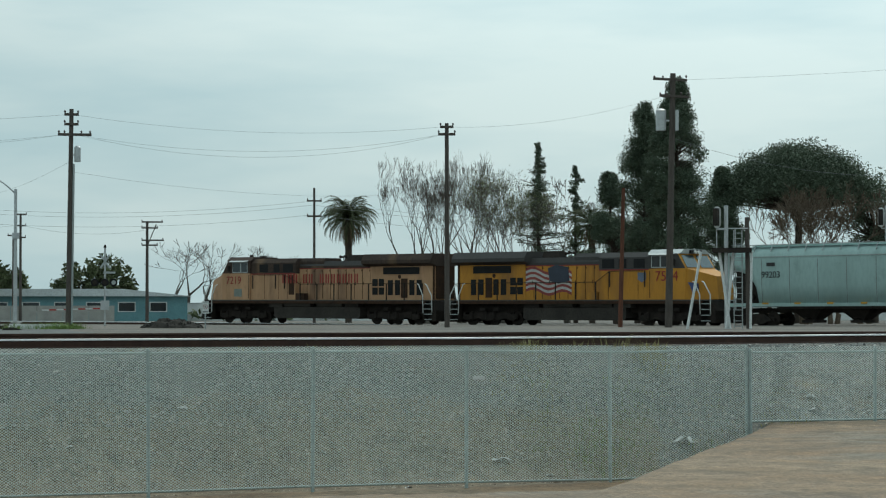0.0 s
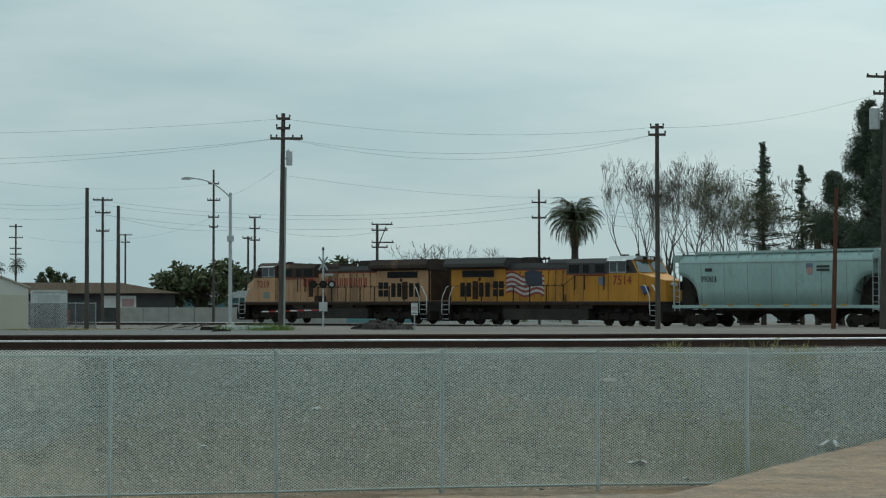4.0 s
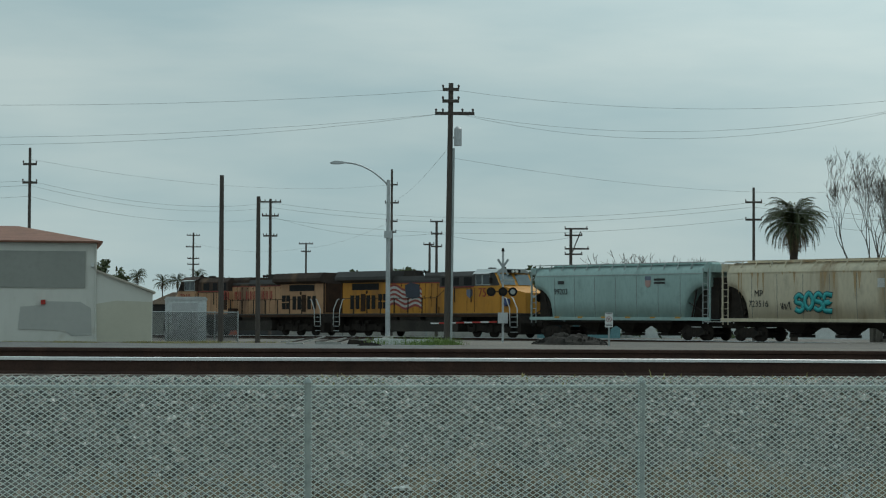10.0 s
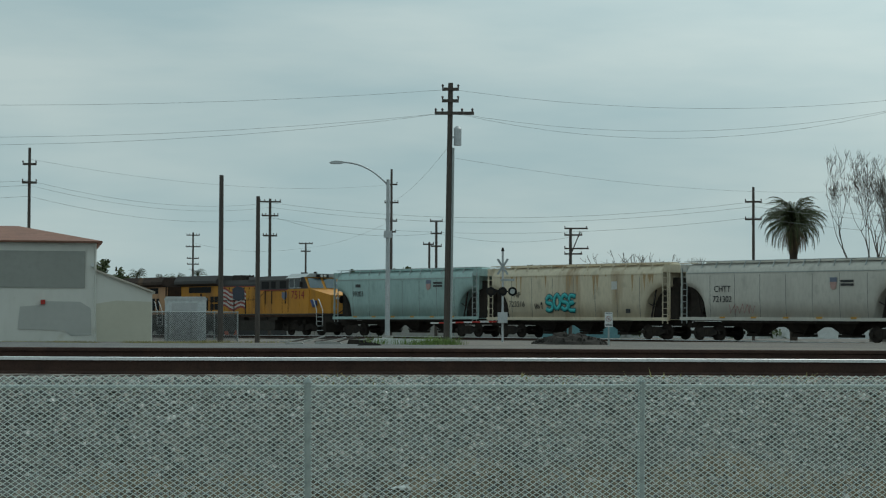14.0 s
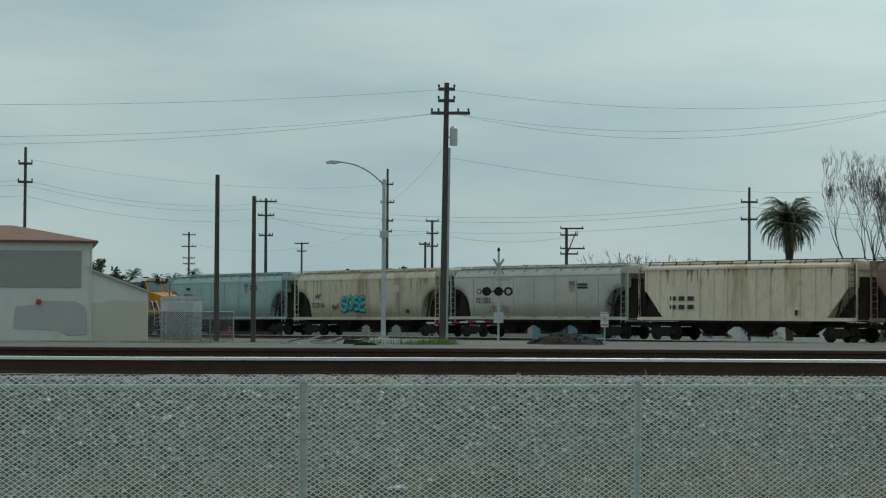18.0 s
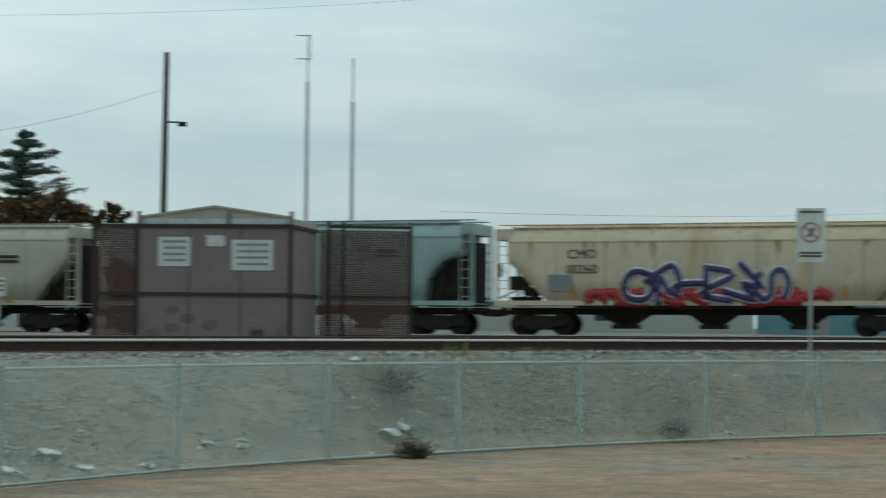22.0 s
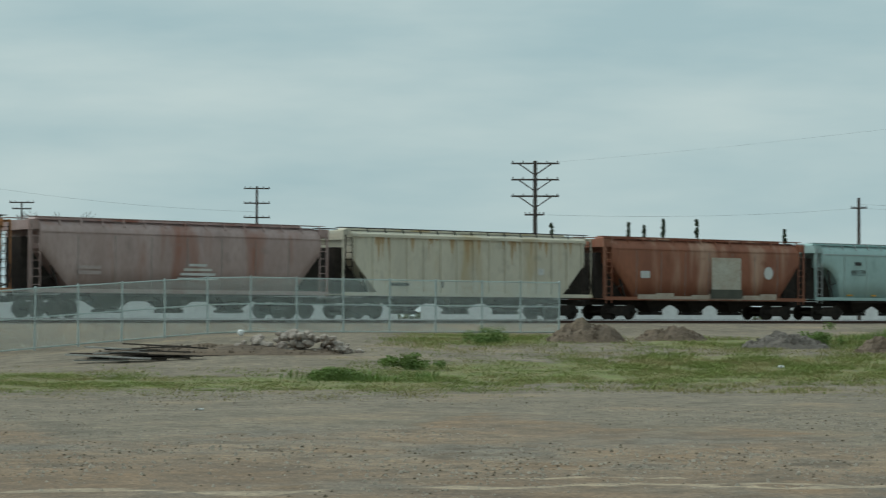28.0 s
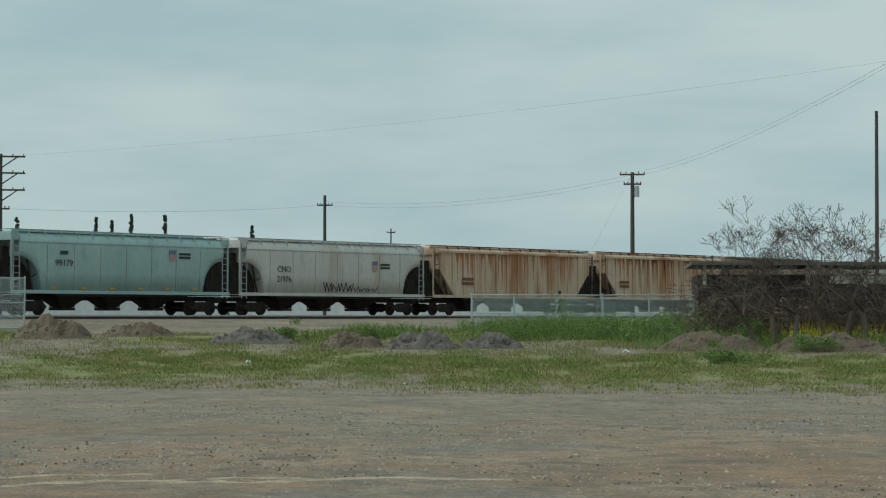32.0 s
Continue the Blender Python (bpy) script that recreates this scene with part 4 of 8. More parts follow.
        part("corner_post", Mb().span((r0, s * 0.981, 1.62), (r0 + 0.14, s * 1.02, 3.85)), SOOT, loco)
    part("end_panel", Mb().span((r0 - 0.06, -0.9, 1.7), (r0 - 0.002, 0.9, 3.8)), SOOT, loco)
    # equipment section behind the cab, wider than the hood
    part("equipment_cabinet", Mb().span((e0 + 0.002, -1.36, deck + 0.002), (c0, 1.36, 3.38)), col, loco)
    part("blower_housing", Mb().prism([(-1.36, 3.382), (-1.36, 4.12), (-1.1, 4.42), (1.1, 4.42), (1.36, 4.12), (1.36, 3.382)], 0, c0 - e0), band, loco, "dark sooty blower housing", Matrix.Translation((e0, 0, 0)) @ Matrix.Rotation(radians(-90), 4, "Z"))
    part("housing_extension", Mb().prism([(-0.9, 3.9), (-0.9, 4.2), (-0.75, 4.42), (0.75, 4.42), (0.9, 4.2), (0.9, 3.9)], 0, 2.2), band, loco, m=Matrix.Translation((e0 - 2.2, 0, 0)) @ Matrix.Rotation(radians(-90), 4, "Z"))
    for s in (-1, 1):
        for k, w in ((0.25, 0.9), (1.5, 0.55), (2.6, 0.8)):
            part("intake_screen", Mb().span((e0 + k, s * 1.361, 3.48), (e0 + k + w, s * 1.38, 4.02)), BLACK_PAINT, loco)
        for k in (0.7, 1.55, 2.9):
            part("panel_seam", Mb().span((e0 + k, s * 1.3605, 1.66), (e0 + k + 0.03, s * 1.365, 3.36)), SOOT, loco)
        part("vent_door", Mb().span((e0 + 0.1, s * 1.361, 1.95), (e0 + 0.62, s * 1.375, 3.3)), SOOT if old else col, loco)
        part("air_box", Mb().span((e0 - 0.85, s * 1.0, 1.602), (e0 - 0.1, s * 1.42, 2.05)), SOOT if old else col, loco)
        part("roof_stripe", Mb().span((e0, s * 1.366, 3.34), (c0, s * 1.374, 3.4)), LETTER_RED, loco, "thin red edge stripe")
        part("roof_stripe", Mb().span((r1 + 0.01, s * 0.967, 3.68), (e0, s * 0.972, 3.73)), LETTER_RED, loco, "thin red edge stripe")
    # cab: raked screens, pale roof, sliding side windows
    part("cab", Mb().prism([(c0 + 0.002, deck + 0.002), (c0 + 0.002, 4.28), (c1 - 0.55, 4.28), (c1, 3.42), (c1, deck + 0.002)], -1.5, 1.5), col, loco)
    part("cab_cap", Mb().prism([(c0, 3.42), (c0, 4.285), (c1 - 0.56, 4.285), (c1 - 0.02, 3.43)], -1.506, 1.506), band, loco, "grey upper cab")
    part("cab_roof", Mb().prism([(-1.5, 4.29), (-1.1, 4.55), (1.1, 4.55), (1.5, 4.29)], 0, c1 - c0 - 0.3), STEEL_GREY if not old else band, loco, "pale grey curved cab roof", Matrix.Translation((c0 - 0.1, 0, 0)) @ Matrix.Rotation(radians(-90), 4, "Z"))
    for s in (-1, 1):
        for k, w in ((c0 + 0.25, 0.55), (c0 + 0.92, 0.68)):
            fr = part("side_window", Mb().span((k - 0.06, s * 1.507, 3.46), (k + w + 0.06, s * 1.52, 4.2)), STEEL_GREY, loco)
            part("pane", Mb().span((k, s * 1.521, 3.52), (k + w, s * 1.527, 4.14)), GLASS_DARK, fr)
        part("windscreen", Mb().face([(c1 + 0.006, s * 0.12, 3.48), (c1 + 0.006, s * 1.36, 3.48), (c1 - 0.45, s * 1.3, 4.2), (c1 - 0.45, s * 0.12, 4.2)][::s]), GLASS_PALE, loco)
        part("awning", Mb().box((c0 + 0.95, s * 1.62, 4.24), (1.7, 0.24, 0.04), Matrix.Rotation(s * -0.35, 3, "X")), STEEL_GREY, loco)
        part("cab_door", Mb().span((c0 + 0.06, s * 1.501, 1.7), (c0 + 0.1, s * 1.512, 3.3)), SOOT, loco)
        part("builder_plate", Mb().span((c0 + 0.75, s * 1.501, 1.82), (c0 + 1.5, s * 1.51, 2.35)), mat("grey_green_plate", (0.25, 0.28, 0.25), rough=0.7) if old else col, loco)
        part("mirror", Mb().box((c0 + 1.9, s * 1.66, 3.75), (0.06, 0.22, 0.4)), STEEL_DARK, loco)
    nose = Mb()
    top = [(c1 - 0.01, -1.4, 3.42), (c1 - 0.01, 1.4, 3.42), (h - 0.45, 0.75, 2.95), (h - 0.45, -0.75, 2.95)]
    bot = [(c1 - 0.01, -1.48, deck + 0.002), (c1 - 0.01, 1.48, deck + 0.002), (h - 0.25, 0.85, deck + 0.002), (h - 0.25, -0.85, deck + 0.002)]
    nose.face(top[::-1])
    nose.face(bot)
    for i in range(4):
        j = (i + 1) % 4
        nose.face((bot[i], bot[j], top[j], top[i])[::-1])
    part("nose", nose, col, loco)
    part("nose_light", Mb().tube((h - 0.5, -0.15, 2.7), (h - 0.3, -0.15, 2.7), 0.1, n=12).tube((h - 0.5, 0.15, 2.7), (h - 0.3, 0.15, 2.7), 0.1, n=12), WHITE_PAINT, loco)
    for e in (-1, 1):
        part("pilot", Mb().prism([(e * (h - 0.35), 0.22), (e * (h - 0.02), 0.28), (e * (h - 0.02), 0.95), (e * (h - 0.3), deck - 0.08), (e * (h - 0.6), deck - 0.08)], -1.48, 1.48), LOCO_UNDER, loco)
        part("coupler", Mb().box((e * (h + 0.22), 0, 0.88), (0.6, 0.22, 0.25)).box((e * (h + 0.4), 0.05, 0.88), (0.28, 0.38, 0.3)), STEEL_DARK, loco)
        hoses = Mb()
        for y in (-0.7, -0.5, 0.5, 0.7):
            hoses.path([(e * (h - 0.02), y, 0.95), (e * (h + 0.2), y, 0.75), (e * (h + 0.22), y * 0.9, 0.5)], 0.03)
        part("air_hose", hoses, BLACK_PAINT, loco)
        for s in (-1, 1):
            st = Mb()
            for i in range(4):
                st.span((e * (h - 0.35), s * 1.2, 0.34 + i * 0.33), (e * (h - 1.0), s * 1.54, 0.39 + i * 0.33))
            part("step_tread", st, STEEL_GREY, loco, "pale worn step treads")
            part("step_well", Mb().span((e * (h - 1.02), s * 1.15, 0.28), (e * (h - 1.06), s * 1.52, deck - 0.08)).span((e * (h - 1.05), s * 1.12, 0.28), (e * (h - 0.3), s * 1.16, deck - 0.08)), LOCO_UNDER, loco)
            rl = Mb().path([(e * (h - 0.32), s * 1.53, 0.75), (e * (h - 0.36), s * 1.53, 1.9), (e * (h - 0.8), s * 1.53, 2.6), (e * (h - 0.95), s * 1.5, 2.65)], 0.038)
            rl.path([(e * (h - 1.06), s * 1.53, 0.75), (e * (h - 1.1), s * 1.53, 1.9), (e * (h - 1.45), s * 1.53, 2.6), (e * (h - 1.6), s * 1.5, 2.65)], 0.038)
            part("grab_rail", rl, WHITE_PAINT, loco, "pale curved grab rail at the steps")
    for s in (-1, 1):
        xs = np.arange(r0 + 0.6, e0 + 0.4, 1.55)
        for x in xs:
            part("stanchion", Mb().beam((x, s * 1.5, deck), (x, s * 1.5, deck + 1.08), 0.06), STEEL_DARK, loco)
        part("handrail", Mb().path([(xs[0], s * 1.5, deck + 1.06), (xs[-1], s * 1.5, deck + 1.06), (e0 + 0.9, s * 1.5, deck + 1.7), (c0 - 0.3, s * 1.5, deck + 1.7)], 0.022), STEEL_DARK, loco)
        for x in (e0 + 0.9, e0 + 1.75, c0 - 0.3):
            part("stanchion", Mb().beam((x, s * 1.5, deck + 0.75), (x, s * 1.5, deck + 1.7), 0.055), STEEL_DARK, loco)
    part("numberboard", Mb().span((c1 - 0.45, -0.55, 4.3), (c1 - 0.3, 0.55, 4.5)), BLACK_PAINT, loco)
    head = Mb()
    for s in (-0.16, 0.16):
        head.tube((c1 - 0.3, s, 4.38), (c1 - 0.2, s, 4.38), 0.1, n=12)
    part("headlight", head, WHITE_PAINT, loco)
    antenna = Mb().tube((c0 + 1.0, 0.3, 4.5), (c0 + 1.0, 0.3, 4.72), 0.16, 0.12, n=10).span((c0 + 0.4, -0.6, 4.5), (c0 + 0.75, -0.2, 4.66))
    part("antenna", antenna, STEEL_DARK, loco)
    return loco


TRAIN = []
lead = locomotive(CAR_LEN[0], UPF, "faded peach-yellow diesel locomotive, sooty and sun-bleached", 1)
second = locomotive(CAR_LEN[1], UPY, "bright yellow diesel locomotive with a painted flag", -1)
TRAIN += [(lead, False), (second, True)]
CARS = {}
for (key, body, label, kw), length in zip(ROSTER, CAR_LEN[2:]):
    trim = kw.pop("trim", None) or (STEEL_GREY if key in ("teal", "grey", "grey2", "lblue", "teal2", "teal3", "grey3", "white") else STEEL_DARK if kw.get("ribbed") else body)
    CARS[key] = hopper_car(length, body, trim, label, **kw)
    TRAIN.append((CARS[key], False))


DECAL_DARK = mat("dark_stencil_paint", (0.055, 0.055, 0.055), rough=0.7)
DECAL_BLUE = mat("faded_blue_decal", (0.17, 0.20, 0.27), rough=0.6)
DECAL_RED = mat("faded_red_decal", (0.50, 0.32, 0.29), rough=0.6)
DECAL_WHITE = mat("chalk_white_decal", (0.62, 0.62, 0.60), rough=0.7)
REFLECTOR = mat("amber_reflector_tape", (0.62, 0.33, 0.05), rough=0.4)
LIME = mat("lime_sticker", (0.35, 0.6, 0.05), rough=0.6)


def shield(car, x, z, y=1.605, s=1.0, bars_too=True):
    """A plain emblem plate with two short bars beside it."""
    part("emblem", Mb().prism([(x - 0.26 * s, z + 0.06 * s), (x - 0.26 * s, z + 0.3 * s), (x + 0.26 * s, z + 0.3 * s), (x + 0.26 * s, z + 0.06 * s)], y, y + 0.006), DECAL_BLUE, car)
    part("emblem_field", Mb().prism([(x - 0.26 * s, z + 0.05 * s), (x - 0.2 * s, z - 0.3 * s), (x, z - 0.4 * s), (x + 0.2 * s, z - 0.3 * s), (x + 0.26 * s, z + 0.05 * s)], y, y + 0.006), DECAL_RED, car)
    if bars_too:
        bars(car, x - 1.0 * s, z, 0.95 * s, 0.4 * s, 2, DECAL_DARK, y)


def reflectors(car, L, n=6, z=1.5, tall=False, y=1.57):
    for i in range(n):
        x = -L * 0.36 + L * 0.72 * i / (n - 1)
        part("reflector", Mb().span((x - (0.06 if tall else 0.2), y - 0.1, z - (0.25 if tall else 0.05)), (x + (0.06 if tall else 0.2), y + 0.012, z + (0.25 if tall else 0.05))), REFLECTOR, car, "amber reflector strip")


STROKES = (((0.9, 0.8), (0.5, 1.0), (0.1, 0.8), (0.2, 0.55), (0.8, 0.45), (0.9, 0.15), (0.5, 0.0), (0.05, 0.15)),
           ((0.5, 0.0), (0.1, 0.3), (0.1, 0.7), (0.5, 1.0), (0.9, 0.7), (0.9, 0.3), (0.5, 0.0)),
           ((0.95, 0.95), (0.15, 1.0), (0.1, 0.5), (0.75, 0.55), (0.1, 0.5), (0.1, 0.05), (0.95, 0.0)),
           ((0.05, 0.0), (0.15, 1.0), (0.85, 0.05), (0.95, 1.0)),
           ((0.0, 1.0), (0.95, 0.92), (0.5, 0.95), (0.45, 0.0), (0.8, 0.05)),
           ((0.1, 0.0), (0.1, 1.0), (0.8, 0.85), (0.75, 0.5), (0.15, 0.5), (0.9, 0.0)),
           ((0.0, 1.0), (0.3, 0.0), (0.5, 0.6), (0.7, 0.0), (1.0, 1.0)))


def rounded(pts, n=4):
    """A smooth curve through flat points."""
    out = []
    for i in range(len(pts) - 1):
        p0, p1, p2, p3 = (Vector(pts[max(0, min(len(pts) - 1, k))]) for k in (i - 1, i, i + 1, i + 2))
        for j in range(n):
            t = j / n
            out.append(0.5 * (2 * p1 + (p2 - p0) * t + (2 * p0 - 5 * p1 + 4 * p2 - p3) * t * t + (3 * p1 - p0 - 3 * p2 + p3) * t ** 3))
    return out + [Vector(pts[-1])]


def tag(car, x0, x1, z0, z1, fills, outline, seed, n=6, y=1.60, pick=None):
    """Fat interlocking spray-painted strokes, each filled inside an outline."""
    rnd = random.Random(seed)
    w = (x1 - x0) / n
    for i in range(n):
        g = STROKES[pick[i] if pick else rnd.randrange(len(STROKES))]
        turn = 0.0 if pick else rnd.choice((-1, 1)) * rnd.uniform(0.9, 2.3)
        wide = 0.92 if pick else 1.25
        c, s = math.cos(turn), math.sin(turn)
        spun = [((u - 0.5) * c - (v - 0.5) * s, (u - 0.5) * s + (v - 0.5) * c) for u, v in g]
        zc = (z0 + z1) / 2 + rnd.uniform(-0.06, 0.06)
        pts = rounded([(x1 - w * (i + 0.5) - w * wide * u, zc + (z1 - z0) * 0.92 * v) for u, v in spun])
        for r, dep, m in ((0.27 * min(w, 0.8), 0.004, outline), (0.17 * min(w, 0.8), 0.010, fills[i % len(fills)])):
            mb = Mb().path([(p.x, 0, p.y) for p in pts], r, 6)
            mb.v = [(vx, y + dep + 0.001 * (i % 3) + vy * 0.004 / r, vz) for vx, vy, vz in mb.v]
            part("spray_paint", mb, m, car)


def scrawl(car, x0, x1, z0, z1, material, seed, n=14, y=1.605, t=0.05):
    rnd = random.Random(seed)
    pts = [(x0 + (x1 - x0) * i / n + rnd.uniform(-0.1, 0.1), y, z0 if i % 2 else z1 + rnd.uniform(-0.15, 0.05)) for i in range(n + 1)]
    part("scrawl", Mb().path(pts, t * 0.5, 4), material, car)


def mark(car, top, number, x, z, size=0.52, y=1.61, m=None):
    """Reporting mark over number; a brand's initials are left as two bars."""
    m = m or DECAL_DARK
    if top:
        words(top, size, m, car, pose(x, y, z, 90, 0, 180))
    else:
        bars(car, x, z, size * 1.1, size * 0.62, 1, m, y)
    words(number, size, m, car, pose(x, y, z - size * 1.15, 90, 0, 180))


def panel(car, x0, x1, z0, z1, material, name="patch", y=1.60, label=""):
    part(name, Mb().span((x0, y, z0), (x1, y + 0.006, z1)), material, car, label)


C = CARS
SPRAY_TEAL, SPRAY_PURPLE = mat("teal_spray_paint", (0.05, 0.45, 0.46), rough=0.5), mat("purple_black_spray_paint", (0.06, 0.045, 0.12), rough=0.5)
SPRAY_RED, SPRAY_LILAC = mat("red_spray_paint", (0.48, 0.05, 0.06), rough=0.5), mat("pale_lilac_spray_paint", (0.68, 0.68, 0.74), rough=0.5)
SPRAY_BLACK, SPRAY_TAN = mat("black_spray_paint", (0.035, 0.035, 0.04), rough=0.5), mat("dusty_tan_spray_paint", (0.36, 0.27, 0.19), rough=0.6)
mark(C["teal"], "", "99203", 5.0, 3.55)
shield(C["teal"], -2.9, 3.55)
reflectors(C["teal"], 15, 6, 1.35)
mark(C["cream"], "MP", "723516", 5.4, 2.75)
tag(C["cream"], -0.3, 2.6, 1.75, 2.75, [SPRAY_TEAL], mat("dark_teal_spray_paint", (0.02, 0.12, 0.13), rough=0.5), 1, 4, 1.60, (0, 1, 0, 2))
scrawl(C["cream"], 2.9, 3.7, 1.85, 2.25, SPRAY_BLACK, 2, 8)
panel(C["cream"], -4.0, -3.5, 3.05, 3.55, DECAL_WHITE, label="white shield-like patch")
panel(C["cream"], -5.2, -4.8, 1.6, 1.85, DECAL_DARK)
mark(C["grey"], "CHTT", "721302", 5.0, 3.0)
scrawl(C["grey"], 2.4, 4.4, 1.6, 2.1, DECAL_RED, 3, 12)
shield(C["grey"], -3.6, 3.3)
reflectors(C["grey"], 14, 5, 1.35)
for i in range(3):
    for j in range(2):
        panel(C["cream2"], 5.6 - i * 0.75 - 0.25, 5.6 - i * 0.75 + 0.25, 2.35 - j * 0.5, 2.6 - j * 0.5, DECAL_DARK, "stencil_block")
panel(C["cream2"], -4.6, -4.2, 1.5, 1.8, DECAL_DARK, "stencil_block")
panel(C["brown"], 4.9, 5.6, 2.0, 2.12, DECAL_WHITE, "stencil_block")
for i, w in enumerate((0.5, 0.9, 1.2, 1.3)):
    panel(C["brown"], -0.6 - w, -0.6 + w, 2.85 - i * 0.24, 2.98 - i * 0.24, mat("faded_white_emblem_%s" % "abcd"[i], (0.34, 0.27, 0.24), (0.26, 0.18, 0.15), 3, 0.8), "emblem_band")
mark(C["grey2"], "CMO", "21894", 5.2, 2.85)
shield(C["grey2"], -3.4, 3.1)
panel(C["grey2"], -4.9, -4.5, 1.5, 1.75, DECAL_DARK)
mark(C["lblue"], "CMO", "20415", 4.8, 2.75, 0.42)
tag(C["lblue"], -6.4, 5.6, 1.28, 2.1, [DECAL_WHITE, SPRAY_TAN, DECAL_WHITE, DECAL_RED], DECAL_DARK, 5, 15)
shield(C["lblue"], -4.0, 3.0, bars_too=False)
panel(C["lblue"], -6.6, -6.3, 1.3, 2.0, REFLECTOR)
mark(C["beige"], "CMO", "20798", 4.9, 2.85)
shield(C["beige"], -4.0, 3.15)
reflectors(C["beige"], 14, 5, 1.32)
shield(C["teal2"], -3.6, 3.3)
reflectors(C["teal2"], 15, 6, 1.45)
mark(C["beige2"], "CMO", "00260", 5.0, 3.2)
panel(C["beige2"], 5.4, 6.4, 1.75, 2.4, mat("grey_data_panel", (0.30, 0.31, 0.32), rough=0.7), "data_panel")
tag(C["beige2"], -4.6, 4.6, 1.3, 1.75, [SPRAY_RED], SPRAY_RED, 7, 9)
tag(C["beige2"], -3.1, 3.2, 1.3, 2.7, [SPRAY_PURPLE, mat("blue_violet_spray_paint", (0.085, 0.065, 0.17), rough=0.5)], SPRAY_LILAC, 8, 6, 1.625)
reflectors(C["beige2"], 15, 3, 1.7, True)
for x in (-4.1, -5.0, -6.0):
    panel(C["rustg"], x - 0.2, x + 0.2, 1.7, 2.0, DECAL_DARK, "stencil_block", y=1.63)
panel(C["rustg"], -5.2, -4.9, 1.45, 1.62, LIME, "sticker", y=1.63)
panel(C["rustg"], -5.9, -5.6, 2.2, 2.8, DECAL_DARK, "stencil_block", y=1.63)
mark(C["beige3"], "CHTT", "720518", 5.0, 2.85, 0.42)
bars(C["beige3"], 0.2, 2.35, 1.9, 0.4, 2, DECAL_RED)
bars(C["beige3"], -6.2, 2.7, 1.5, 0.12, 1, DECAL_DARK)
panel(C["beige3"], -5.4, -4.9, 1.75, 2.0, DECAL_DARK, "stencil_block")
reflectors(C["beige3"], 15, 4, 1.32)
bars(C["beige4"], 4.9, 2.5, 1.2, 0.5, 2, DECAL_DARK)
shield(C["beige4"], -5.2, 3.45)
reflectors(C["beige4"], 14, 4, 1.32)
panel(C["beige4"], -4.9, -4.6, 1.7, 1.85, LIME, "sticker")
reflectors(C["green"], 18, 5, 1.5, True, 1.64)
part("emblem", Mb().prism([(-2.4, 2.55), (-1.6, 2.95), (-0.2, 3.05), (0.2, 2.85), (-0.8, 2.5), (-2.0, 2.35)], 1.625, 1.632), mat("faded_mustard_emblem", (0.15, 0.105, 0.03), rough=0.8), C["green"], "faded mustard winged emblem")
scrawl(C["green"], -6.8, -5.0, 1.45, 1.85, DECAL_WHITE, 9, 10, 1.64)
scrawl(C["green"], -2.2, -1.2, 1.4, 2.0, DECAL_WHITE, 10, 6, 1.64)
bars(C["green"], -4.1, 1.75, 1.3, 0.4, 2, mat("faded_green_print", (0.12, 0.17, 0.12), rough=0.8), 1.64)
mark(C["white"], "MP", "723613", 5.0, 2.75, 0.45)
for k, line in enumerate(("We will", "deliver")):
    words(line, 0.95, DECAL_DARK, C["white"], pose(-2.95 + 0.05 * k, 1.61, 3.05 - 0.72 * k, 90, 0, 180), label="dark painted slogan")
shield(C["white"], -4.95, 3.05, bars_too=False)
tag(C["white"], -2.0, 4.4, 1.3, 1.95, [SPRAY_TAN, DECAL_RED, WHITEG, SPRAY_TAN, LBLUE], SPRAY_TAN, 11, 9)
reflectors(C["white"], 15, 5, 1.32)
bars(C["orange"], 5.8, 2.3, 1.0, 0.6, 2, DECAL_DARK, 1.63)
panel(C["orange"], -4.3, -4.0, 1.5, 1.75, DECAL_DARK, "stencil_block", y=1.63)
for i, w in enumerate((0.5, 0.8, 1.0, 1.15)):
    panel(C["purple"], -0.6 - w, -0.6 + w, 2.5 - i * 0.22, 2.62 - i * 0.22, DECAL_WHITE if i != 1 else WHITEG, "emblem_band")
bars(C["purple"], 5.4, 2.25, 1.2, 0.5, 2, mat("pale_pink_stencil", (0.45, 0.36, 0.34), rough=0.8))
panel(C["creamg"], -4.9, -4.5, 2.4, 2.75, DECAL_WHITE, "stencil_block", y=1.63)
bars(C["creamg"], 5.0, 1.8, 1.2, 0.25, 1, DECAL_DARK, 1.63)
panel(C["creamg"], 2.1, 2.25, 1.65, 1.95, DECAL_DARK, "stencil_block", y=1.63)
panel(C["redb"], -2.6, -0.2, 1.55, 3.6, mat("pale_repainted_patch", (0.50, 0.49, 0.42), (0.42, 0.36, 0.29), 1.2, 0.7), "repainted_patch", label="pale repainted rectangle")
part("white_disc", Mb().tube((-4.9, 1.6, 2.75), (-4.9, 1.607, 2.75), 0.38, n=16), DECAL_WHITE, C["redb"])
panel(C["redb"], 4.7, 5.4, 2.35, 2.75, DECAL_WHITE, "stencil_block")
panel(C["redb"], -2.7, -0.1, 1.22, 1.75, mat("dark_olive_panel", (0.10, 0.10, 0.08), rough=0.8), "repainted_patch", y=1.607)
mark(C["teal3"], "", "99179", 4.7, 3.45)
shield(C["teal3"], -3.6, 3.45)
reflectors(C["teal3"], 15, 6, 1.5)
mark(C["grey3"], "CMO", "21976", 4.9, 2.8)
shield(C["grey3"], -3.6, 3.15)
scrawl(C["grey3"], -1.5, 1.4, 1.5, 2.05, SPRAY_BLACK, 12, 16, t=0.06)
scrawl(C["grey3"], -3.8, -1.6, 1.5, 1.8, SPRAY_BLACK, 13, 14)
